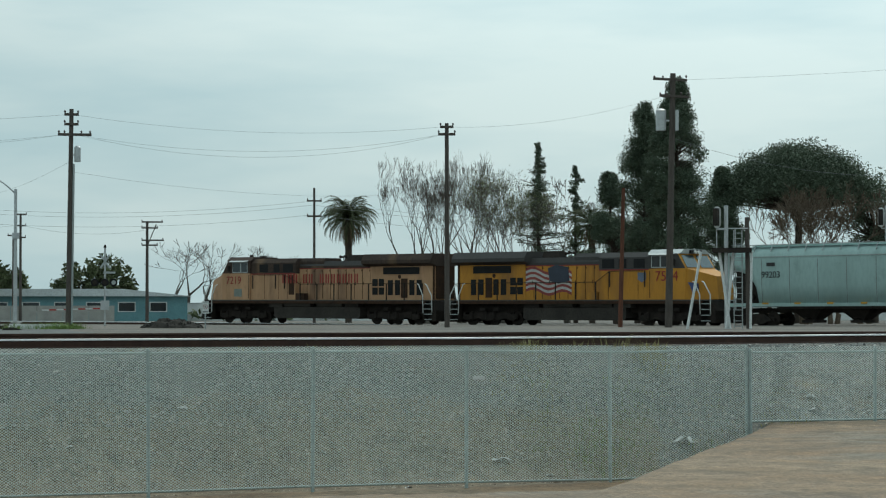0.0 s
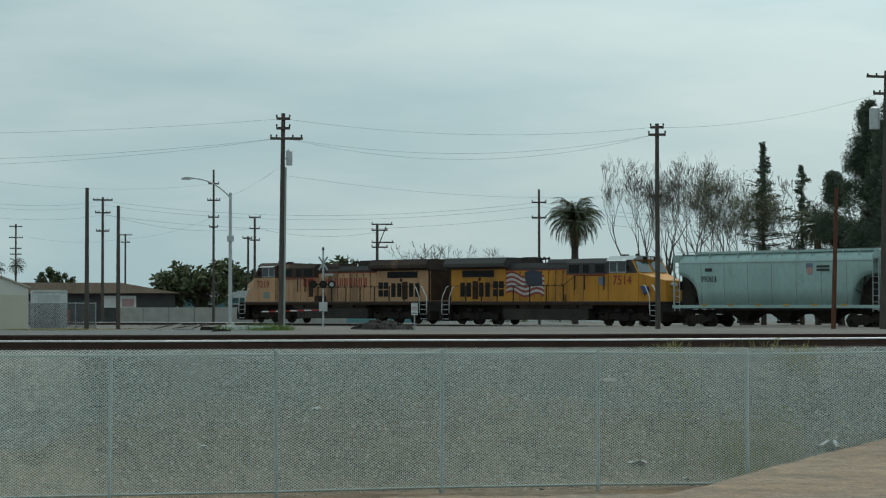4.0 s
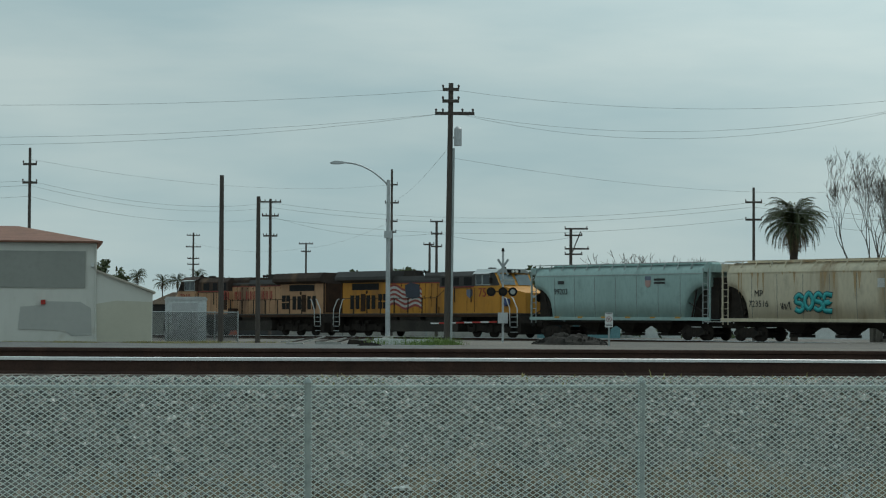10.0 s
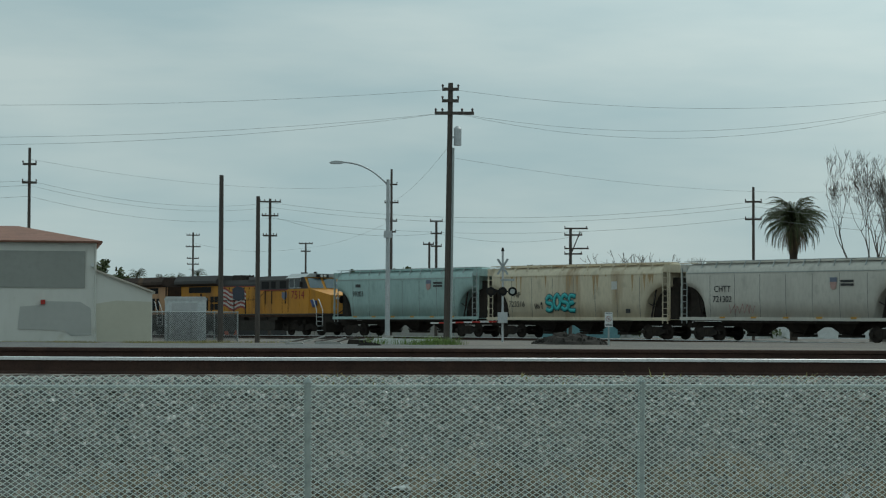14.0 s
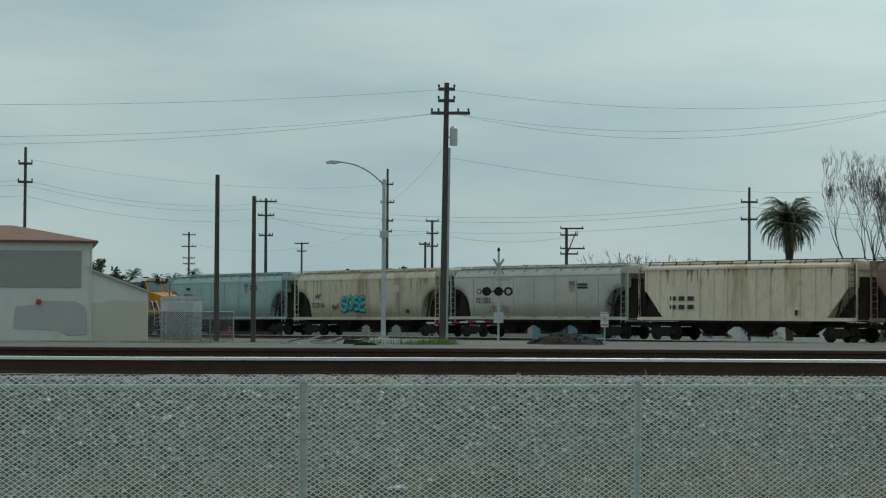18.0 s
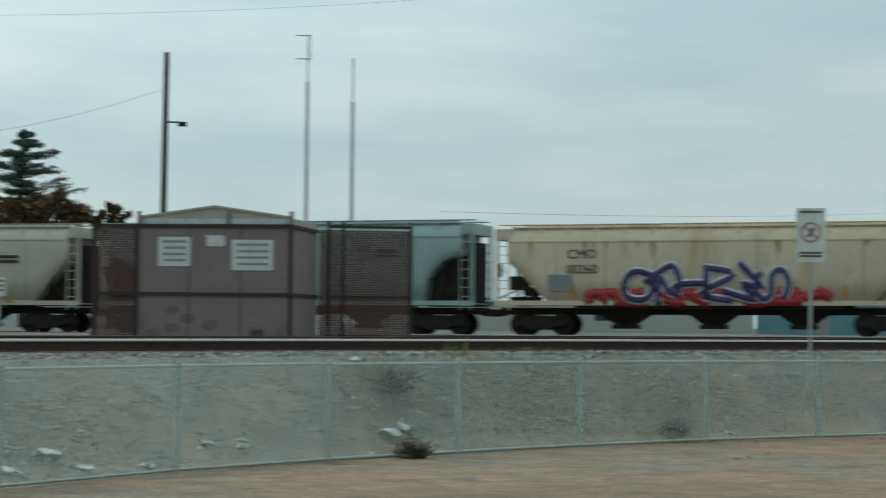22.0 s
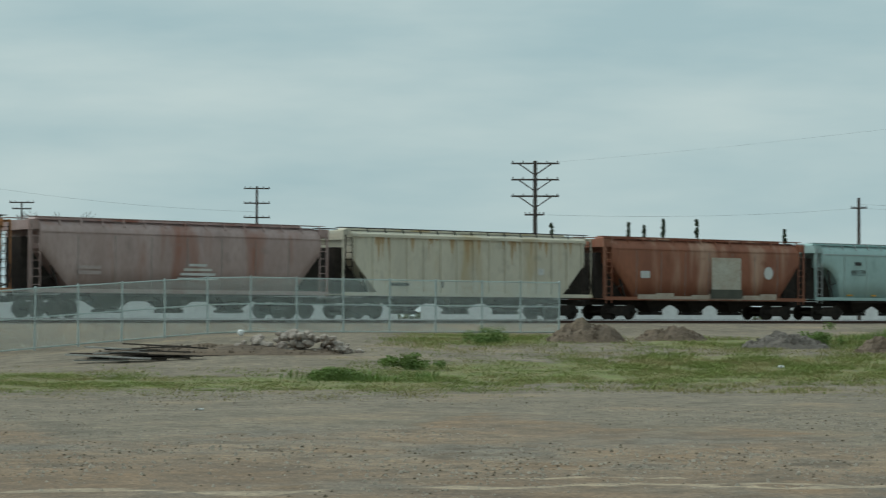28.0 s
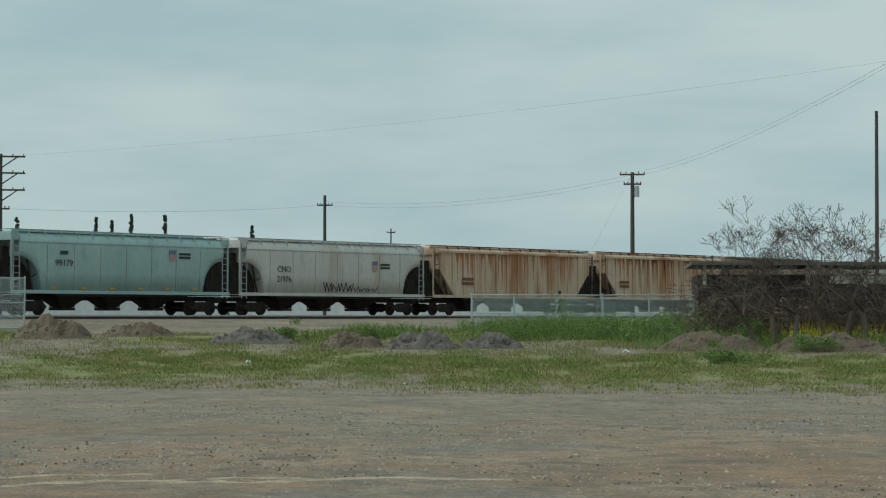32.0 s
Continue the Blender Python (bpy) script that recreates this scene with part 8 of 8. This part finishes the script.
# belt of far shrubs behind the tracks
rnd = random.Random(41)
mb = Mb()
for i in range(900):
    a = rnd.uniform(-9, 26) if i % 2 else rnd.uniform(80, 128)
    d = rnd.uniform(235, 300)
    hgt = 0.9 + 1.0 * max(0, noise.noise(Vector((a * 0.35, 7, 0)))) + rnd.uniform(-0.3, 0.5)
    leaves(mb, at(a, d, 1.5 + rnd.uniform(0.1, 1.0) * hgt), (0.9, 0.9, 0.3), 12, 0.5, rnd)
solo("far_shrubs", mb, LEAF_GREEN, "far belt of dull green shrubs beyond the yard", "shrubs", kind="stuff")

# ---- weeds, heaps and litter ----
GRASS_A = mat("fresh_green_grass", (0.225, 0.27, 0.075), (0.175, 0.215, 0.06), 0.8, 0.8, grain=0.3)
GRASS_B = mat("yellow_green_grass", (0.32, 0.285, 0.125), (0.26, 0.235, 0.10), 0.8, 0.8, grain=0.3)
GRASS_D = mat("dark_green_weeds", (0.17, 0.25, 0.065), (0.12, 0.185, 0.05), 0.8, 0.8)
FLOWER = mat("yellow_mustard_flower", (0.75, 0.62, 0.05), rough=0.7)


def grass(name, patches, material, label, seed, kind="stuff", blades=6, width=0.0075):
    """patches: az0, az1, d0, d1, tufts, height. Thin bent blades in tufts."""
    rs = np.random.RandomState(seed)
    V, Fq, Ft = [], [], []
    base = 0
    for a0, a1, d0, d1, n, h in patches:
        n = int(n * 7.5)
        a = rs.uniform(a0 - 1, a1 + 1, n)
        d = np.clip(rs.normal((d0 + d1) / 2, (d1 - d0) / 3.2, n), d0 - 4, d1 + 3)
        keep = np.array([noise.noise(Vector((x * 0.8, y * 0.3, seed))) + g > 0.0 for x, y, g in zip(a, d, rs.normal(0, 0.16, n))])
        edge = np.minimum(a - a0 + 1, a1 + 1 - a) / 2.5
        keep &= rs.uniform(0, 1, n) < np.clip(edge, 0.1, 1)
        a, d = a[keep], d[keep]
        n = len(a)
        tall = h * rs.uniform(0.35, 1.2, n)
        a, d, tall = np.repeat(a, blades), np.repeat(d, blades), np.repeat(tall, blades) * rs.uniform(0.6, 1.15, n * blades)
        z = ground_z(a, d) - 0.03
        ar = np.radians(a)
        g = rs.uniform(0, 6.283, len(a))
        s = np.stack([np.cos(g), np.sin(g), 0 * g], 1)
        o = np.stack([d * np.sin(ar), d * np.cos(ar), z], 1) + s * rs.uniform(0, 0.5, (len(a), 1))
        w = np.stack([-s[:, 1], s[:, 0], 0 * g], 1) * width * rs.uniform(0.7, 1.6, (len(a), 1))
        up_v = np.array([[0, 0, 1.0]])
        t = tall[:, None]
        mid = o + s * t * 0.16 + up_v * t * 0.6
        tip = o + s * t * rs.uniform(0.25, 0.75, (len(a), 1)) + up_v * t * rs.uniform(0.75, 1.0, (len(a), 1))
        V.append(np.stack([o - w, o + w, mid + w * 0.8, mid - w * 0.8, tip], 1).reshape(-1, 3))
        k = base + 5 * np.arange(len(a))
        Fq.append(np.stack([k, k + 1, k + 2, k + 3], 1))
        Ft.append(np.stack([k + 3, k + 2, k + 4], 1))
        base += 5 * len(a)
    me = bpy.data.meshes.new(name)
    me.from_pydata(np.concatenate(V).tolist(), [], np.concatenate(Fq).tolist() + np.concatenate(Ft).tolist())
    me.materials.append(material)
    tagged(new(name, me), label, "grass" if "grass" in name else "weeds", kind=kind)


grass("grass_strip", [(a, b, c, e, int(n * 1.0), h * 0.5) for a, b, c, e, n, h in TURF], GRASS_A, "fresh green grass strip across the dirt lot", 1)
grass("grass_dry", [(a, b, c - 2, e + 1, int(n * 0.6), h * 0.5) for a, b, c, e, n, h in TURF], GRASS_B, "yellowing grass among green tufts", 2)
grass("weed_growth", [(116.5, 122, 88, 98, 1500, 0.75), (121, 126, 80, 86, 700, 0.6), (112.5, 115, 88, 96, 350, 0.55), (98, 101, 63, 66, 90, 0.4), (77, 81, 61, 65, 120, 0.35),
                      (-12.9, -12.4, 86, 90, 420, 0.36)], GRASS_D, "dark green weeds along the fence and bank", 3)
# rounded clumps of broad-leaved weeds
for k, (a, d, s) in enumerate(((116.6, 90, 0.8), (117.3, 86, 0.9), (118.2, 92, 1.2), (118.6, 88, 1.1), (119.8, 85, 1.1), (120.6, 88, 1.4), (121.0, 92, 1.3), (121.6, 87, 1.2), (122.6, 83, 0.9), (124.6, 79, 0.6), (113.2, 86, 0.5), (110.9, 85, 0.5), (122.2, 72, 0.5), (98.6, 64, 0.35), (100.2, 70, 0.4), (102.4, 86, 0.6))):
    rnd = random.Random(400 + k)
    mb = Mb()
    for i in range(16):
        leaves(mb, (rnd.gauss(0, s * 0.9), rnd.gauss(0, s * 0.6), 0.12 + abs(rnd.gauss(0, 0.34)) * s), (0.26 * s, 0.26 * s, 0.17 * s), 150, 0.045, rnd)
    solo("weed_clump", mb, GRASS_D, "leafy dark green weed clump on the lot", "weeds", facing(a, d, gz(a, d)), group="weed clumps")
grass("verge_grass", [(-22.5, -18.2, 95, 98, 260, 0.12), (-18.0, -16.8, 98, 102, 160, 0.14)], GRASS_B, "dry grass along the warehouse wall", 7)
grass("bank_grass", [(5.3, 7.6, 23.0, 24.2, 60, 0.34), (8, 13, 24, 25.6, 120, 0.12), (31.5, 32.4, 36.2, 37.0, 14, 0.3)], GRASS_A, "soft green grass tuft on the gravel bank", 6)
grass("mustard_flowers", [(123.6, 126.0, 82, 86, 90, 0.95)], FLOWER, "yellow mustard flowers over the weeds", 4)
grass("rail_weeds", [(3.9, 4.3, 24.9, 25.4, 26, 0.26), (6.6, 7.2, 25.6, 26.2, 26, 0.3), (8.2, 9.2, 26.1, 26.7, 40, 0.3), (-3.1, -2.8, 23.7, 24.0, 8, 0.16), (-9.4, -9.2, 22.9, 23.2, 6, 0.14), (-6.6, -6.4, 23.3, 23.6, 6, 0.14), (-14.2, -14.0, 22.6, 22.9, 6, 0.14)], GRASS_B, "dry weeds standing along the near rail", 8)
grass("bank_weeds", [(3, 9, 23, 24.8, 200, 0.09), (9, 16, 24.5, 27, 160, 0.08), (32.2, 33.2, 36, 38, 16, 0.16), (34, 38, 37.5, 39.2, 60, 0.12), (5.2, 7.4, 23.2, 24.6, 90, 0.13), (62, 66, 70, 75, 60, 0.3)], GRASS_B, "sparse dry weeds on the gravel bank", 5)

HEAP_DIRT = mat("brown_heaped_dirt", (0.19, 0.14, 0.1), (0.115, 0.086, 0.064), 1.2, 0.95, bump=0.9, bump_scale=8)
HEAP_GREY = mat("grey_heaped_gravel", (0.185, 0.158, 0.136), (0.105, 0.092, 0.08), 2.5, 0.95, bump=0.9, bump_scale=10)
HEAP_BLACK = mat("black_heaped_spoil", (0.028, 0.026, 0.024), (0.05, 0.045, 0.04), 2.5, 0.95, bump=0.9, bump_scale=8, gloss=0.08)


def heap(az, d, w, depth, h, material, label, seed):
    rnd = random.Random(seed)
    mb = Mb()
    nu, nv = 26, 12
    grid = []
    for i in range(nu + 1):
        row = []
        for j in range(nv + 1):
            x, y = (i / nu * 2 - 1), (j / nv * 2 - 1)
            f = max(0.0, 1 - x * x) * max(0.0, 1 - y * y)
            k = noise.noise(Vector((x * 2.5 + seed, y * 2.5, 0))) * 0.5 + noise.noise(Vector((x * 7 + seed, y * 7, 3))) * 0.25
            z = h * (f ** 0.75) * (0.9 + k) + (rnd.uniform(-0.03, 0.03) if f else 0)
            row.append((x * w / 2, y * depth / 2, max(z, 0) - 0.06))
        grid.append(row)
    for i in range(nu):
        for j in range(nv):
            mb.face((grid[i][j], grid[i + 1][j], grid[i + 1][j + 1], grid[i][j + 1]), False)
    for i in range(150):
        x, y = rnd.uniform(-0.95, 0.95), rnd.uniform(-0.9, 0.9)
        f = max(0.0, 1 - x * x) * max(0.0, 1 - y * y)
        s = rnd.uniform(0.02, 0.06)
        mb.frustum((x * w / 2, y * depth / 2, h * f ** 0.75 * 0.9 - 0.08), (s * 2, s * 2), (s, s), s * 1.6)
    solo("dirt_mound", mb, material, label, "mound", facing(az, d, gz(az, d)), group="mounds on the lot")


heap(60.6, 57, 7.0, 2.2, 0.46, HEAP_DIRT, "low brown dirt heap beside the fence", 1)
heap(64.6, 63, 5.0, 1.8, 0.4, HEAP_DIRT, "low scraped dirt ridge with dry weeds", 2)
heap(57.7, 53, 2.4, 1.4, 0.3, HEAP_DIRT, "small dirt heap with litter", 3)
heap(105.0, 88, 3.2, 2.4, 0.85, HEAP_DIRT, "rounded brown dirt heap by the fence end", 4)
heap(107.2, 90, 3.0, 2.0, 0.55, HEAP_DIRT, "low brown dirt heap in the grass", 5)
heap(110.1, 84, 3.4, 2.0, 0.55, HEAP_GREY, "grey gravel heap with weeds", 6)
heap(112.7, 81, 2.4, 1.8, 0.58, HEAP_DIRT, "brown dirt heap among grass", 7)
heap(114.5, 80, 2.8, 1.8, 0.66, HEAP_GREY, "grey gravel heap among grass", 8)
heap(116.3, 80.5, 2.5, 1.6, 0.55, HEAP_GREY, "small grey gravel heap", 9)
heap(122.0, 80, 4.2, 2.4, 0.62, HEAP_DIRT, "brown dirt heap below yellow flowers", 10)
heap(125.0, 80, 4.6, 2.4, 0.6, HEAP_DIRT, "long brown dirt heap below the thicket", 11)
heap(-8.55, 92, 3.3, 2.4, 0.52, HEAP_BLACK, "low black spoil heap beyond the near track", 12)
heap(-13.75, 82, 0.9, 0.8, 0.12, HEAP_BLACK, "dark litter heap at the lamp base", 13)
heap(95.5, 79, 9.5, 3.0, 0.35, HEAP_DIRT, "flat brown mound carrying rubble", 14)

# rubble and timber
rnd = random.Random(5)
RUBBLE = mat("broken_pale_concrete", (0.42, 0.36, 0.31), (0.30, 0.25, 0.215), 2.5, 0.9, bump=0.4)
rb = thing("rubble_pile", facing(97.4, 79, gz(97.4, 79)), "pile of broken pale concrete and stone", "rubble pile")
for i in range(130):
    x = rnd.gauss(0.2, 1.3)
    if abs(x) > 2.5:
        continue
    hh = 0.75 * (1 - (x / 2.6) ** 2)
    part("chunk", Mb().blob((x, rnd.uniform(-0.5, 0.5), rnd.uniform(0.02, hh)), rnd.uniform(0.09, 0.24), rnd, 1, 0.7), RUBBLE, rb)
part("bucket", Mb().blob((-1.85, -0.3, 0.72), 0.13, rnd, 2), WHITE_PAINT, rb, "white plastic tub on the rubble")
pk = thing("plank_pile", facing(93.4, 76, gz(93.4, 76)), "loose pile of grey weathered planks", "plank pile")
for i in range(12):
    x, z = rnd.uniform(-1.2, 1.0), 0.04 + i * 0.045
    part("plank", Mb().box((x, rnd.uniform(-0.5, 0.5), z), (rnd.uniform(1.4, 3.2), 0.2, 0.05), Euler((0, rnd.uniform(-0.06, 0.06), rnd.uniform(-0.3, 0.3))).to_matrix()),
         TIE_WOOD if i % 3 else CONCRETE, pk)

# puddle
WATER = bpy.data.materials.new("still_muddy_water")
WATER.use_nodes = True
wb = WATER.node_tree.nodes["Principled BSDF"]
wb.inputs["Base Color"].default_value = (0.055, 0.05, 0.042, 1)
wb.inputs["Roughness"].default_value = 0.04
wb.inputs["IOR"].default_value = 1.33
c0 = at(54.2, 36.6)
mb = Mb()
mb.face([(math.cos(2 * math.pi * i / 48) * 4.1, math.sin(2 * math.pi * i / 48) * 4.6, 0) for i in range(48)])
tagged(new("puddle", mb.mesh("puddle", WATER)), "still brown puddle on the dirt lot", "puddle", kind="structure").matrix_basis = pose(c0.x, c0.y, -0.048, 0, 0, -54.2)

LITTER = mat("white_paper_litter", (0.70, 0.71, 0.70), (0.58, 0.59, 0.58), 6, 0.7)


def litter(az, d, w, h, label, material=None, z=None, seed=0):
    """A crumpled scrap."""
    r = random.Random(seed)
    mb = Mb()
    n = 5
    g = [[Vector(((i / n - 0.5) * w * r.uniform(0.85, 1.1), (j / 2 - 0.5) * w * 0.5, h * r.uniform(0.1, 1.0) * (0.4 if i in (0, n) else 1))) for j in range(3)] for i in range(n + 1)]
    for i in range(n):
        for j in range(2):
            mb.face((g[i][j], g[i + 1][j], g[i + 1][j + 1], g[i][j + 1]))
            mb.face([p - Vector((0, 0, 0.012)) for p in (g[i][j + 1], g[i + 1][j + 1], g[i + 1][j], g[i][j])])
    solo("litter", mb, material or LITTER, label, "litter", facing(az, d, (gz(az, d) if z is None else z) + 0.0, r.uniform(-25, 25)), group="scattered litter")


bank_litter = [(11.0, 25.0, 0.42, 0.16), (29.6, 34.0, 0.35, 0.16), (28.4, 34.9, 0.3, 0.12), (16.2, 27.0, 0.2, 0.1), (20.4, 28.4, 0.4, 0.1), (23.0, 29.2, 0.24, 0.1), (-3.3, 21.2, 0.2, 0.05), (-6.0, 21.5, 0.14, 0.04), (-1.8, 20.9, 0.16, 0.05), (2.7, 22.5, 0.4, 0.07), (5.0, 22.6, 0.2, 0.05), (8.0, 24.1, 0.18, 0.05), (10.0, 22.3, 0.3, 0.1), (16.5, 26.5, 0.25, 0.1), (19.5, 27.3, 0.3, 0.12), (21.4, 28.4, 0.25, 0.08), (24.5, 30.8, 0.25, 0.1)]
lot_litter = [(25.4, 31.2, 0.2, 0.1), (29.2, 33.6, 0.4, 0.16), (44.3, 41.3, 0.3, 0.1), (43.0, 41.6, 0.22, 0.1), (48.0, 35.4, 0.2, 0.1), (54.4, 50.2, 0.5, 0.3), (56.0, 50.5, 0.3, 0.14), (61.4, 55, 0.2, 0.08), (78.9, 29.5, 0.6, 0.08), (85.6, 40, 0.3, 0.05), (50.1, 33, 0.15, 0.05), (38.0, 39.5, 0.2, 0.06), (95.0, 46, 0.25, 0.04), (110, 72, 0.22, 0.1), (119.8, 78, 0.25, 0.12), (114.1, 60, 0.2, 0.06), (-12.9, 21.6, 0.2, 0.06), (-18.6, 20.9, 0.22, 0.07)]
for i, (a, d, w, h) in enumerate(bank_litter + lot_litter):
    litter(a, d, w, h, "crumpled white paper scrap on the ground", seed=i)
litter(58.0, 38.6, 0.5, 0.1, "sodden white and dark rag at the puddle's edge", z=-0.02, seed=90)
litter(58.3, 38.5, 0.24, 0.12, "dark wet cloth at the puddle's edge", mat("dark_blue_cloth", (0.03, 0.035, 0.05), rough=0.9), z=-0.02, seed=91)
solo("ball", Mb().blob((0, 0, 0.06), 0.075, random.Random(3), 2), mat("orange_red_plastic", (0.6, 0.12, 0.05), rough=0.4), "small orange-red ball by the puddle", "ball", facing(59.0, 38.4, -0.05))
DRYBUSH = mat("dry_tumbleweed_twigs", (0.10, 0.085, 0.065), (0.07, 0.06, 0.045), 4, 0.9)
for i, (a, d, s) in enumerate(((29.3, 34.6, 0.42), (29.9, 32.2, 0.24), (36.6, 38.4, 0.28), (49.8, 49.3, 0.5), (56.0, 52.5, 0.6), (51.4, 50.8, 0.35))):
    r = random.Random(200 + i)
    mb = Mb()
    for k in range(170):
        a0 = Vector((r.gauss(0, 0.45) * s, r.gauss(0, 0.3) * s, r.uniform(0, 0.5) * s))
        b0 = a0 + Vector((r.gauss(0, 0.4), r.gauss(0, 0.4), abs(r.gauss(0, 0.5)))) * s
        mb.tube(a0, b0, 0.012, 0.005, n=3, caps=False)
    solo("dry_bush", mb, DRYBUSH, "dry grey-brown tumbleweed against the fence", "bush", facing(a, d, gz(a, d)), group="dry bushes")
# sticker strip hung on the fence mesh, stones on the lot
st = at(1.75, 20.75, 0.98)
solo("paper_strip", Mb().box((0, 0, 0), (0.24, 0.012, 0.065)), LITTER, "white paper strip caught in the fence mesh", "litter", pose(st.x, st.y, st.z, 0, 0, 22))
def scatter(n, seed, az, dist, smin, smax, flat, name, material, label, category, bank=False):
    """Small faceted lumps thrown over the lot in drifts, or over the bank, where dist is a share of its width."""
    rs = np.random.RandomState(seed)
    a = rs.uniform(az[0], az[1], n)
    fd, rd = np.interp(a, FENCE_AZ, FENCE_D), np.interp(a, NEAR_AZ, NEAR_D)
    d = dist[0] + (dist[1] - dist[0]) * rs.uniform(0, 1, n) ** 1.3
    if bank:
        d = fd + 0.3 + (rd - fd - 2.3) * rs.uniform(dist[0], dist[1], n)
    x, y = d * np.sin(np.radians(a)), d * np.cos(np.radians(a))
    drift = np.sin(x * 0.35 + 1.7 * np.sin(y * 0.21)) * np.sin(y * 0.41 + 1.3 * np.sin(x * 0.17)) + rs.normal(0, 0.45, n)
    pond = at(54.2, 36.6)
    keep = (drift > -0.1) & (d < fd - 0.6) & (np.hypot(x - pond.x, y - pond.y) > 5.2)
    if bank:
        keep = d > 0
    x, y, a, d = x[keep], y[keep], a[keep], d[keep]
    n = len(x)
    z = ground_z(a, d)
    s = smin + (smax - smin) * rs.uniform(0, 1, n) ** 2.2
    ring = np.array([(1, 0, 0), (0.5, 0.87, 0), (-0.5, 0.87, 0), (-1, 0, 0), (-0.5, -0.87, 0), (0.5, -0.87, 0), (0.35, 0.2, 1), (-0.35, 0.3, 0.9), (0.0, -0.4, 0.95)])
    v = ring[None] * (s[:, None, None] * np.array([1, 1, flat])) * rs.uniform(0.65, 1.35, (n, 9, 1)) + np.stack([x, y, z - s * 0.12], 1)[:, None]
    quads = np.array([(0, 1, 6), (1, 7, 6), (1, 2, 7), (2, 3, 7), (3, 8, 7), (3, 4, 8), (4, 5, 8), (5, 6, 8), (5, 0, 6), (6, 7, 8)])
    f = (quads[None] + 9 * np.arange(n)[:, None, None]).reshape(-1, 3)
    me = bpy.data.meshes.new(name)
    me.from_pydata(v.reshape(-1, 3).tolist(), [], f.tolist())
    me.materials.append(material)
    tagged(new(name, me), label, category, kind="stuff")


STONE = mat("small_grey_stone", (0.42, 0.37, 0.30), (0.26, 0.225, 0.18), 6, 0.95)
CLOD = mat("dark_earth_clod", (0.14, 0.108, 0.074), (0.085, 0.066, 0.047), 4, 0.95)
scatter(60000, 77, (38, 130), (17, 64), 0.007, 0.036, 0.85, "lot_stones", STONE, "scattered small pale stones on the dirt lot", "stones")
scatter(26000, 78, (38, 130), (18, 64), 0.006, 0.027, 0.8, "lot_clods", CLOD, "dark earth clods lying over the dirt lot", "clods")
r = random.Random(77)
def stone_mix(name, shades):
    """Stones that each take a shade of their own."""
    m = bpy.data.materials.new(name)
    m.use_nodes = True
    n, l = m.node_tree.nodes, m.node_tree.links
    geo, ramp = n.new("ShaderNodeNewGeometry"), n.new("ShaderNodeValToRGB")
    for pos, col in shades[1:-1]:
        ramp.color_ramp.elements.new(pos)
    for e, (pos, col) in zip(ramp.color_ramp.elements, shades):
        e.position, e.color = pos, (*col, 1)
    l.new(geo.outputs["Random Per Island"], ramp.inputs["Fac"])
    l.new(ramp.outputs["Color"], n["Principled BSDF"].inputs["Base Color"])
    n["Principled BSDF"].inputs["Roughness"].default_value = 0.95
    n["Principled BSDF"].inputs["Specular IOR Level"].default_value = 0.2
    return m


BANK_STONE = stone_mix("mixed_crushed_stone", ((0.0, (0.06, 0.062, 0.06)), (0.25, (0.155, 0.162, 0.157)), (0.6, (0.27, 0.28, 0.268)), (0.85, (0.33, 0.305, 0.27)), (1.0, (0.60, 0.58, 0.55))))
TAN_STONE = stone_mix("mixed_tan_stone", ((0.0, (0.09, 0.07, 0.05)), (0.3, (0.20, 0.165, 0.125)), (0.7, (0.33, 0.28, 0.22)), (1.0, (0.55, 0.50, 0.43))))
scatter(34000, 79, (-24, 15), (0.5, 1.0), 0.010, 0.036, 0.85, "bank_gravel", BANK_STONE, "crushed grey stone covering the bank", "gravel", True)
scatter(15000, 81, (-24, 15), (0.0, 0.55), 0.010, 0.045, 0.85, "bank_stones", TAN_STONE, "tan stones and earth at the bank's foot", "gravel", True)
scatter(24000, 80, (15, 62), (0.0, 1.0), 0.012, 0.04, 0.85, "bank_gravel", BANK_STONE, "crushed grey stone covering the bank", "gravel", True)


motions()
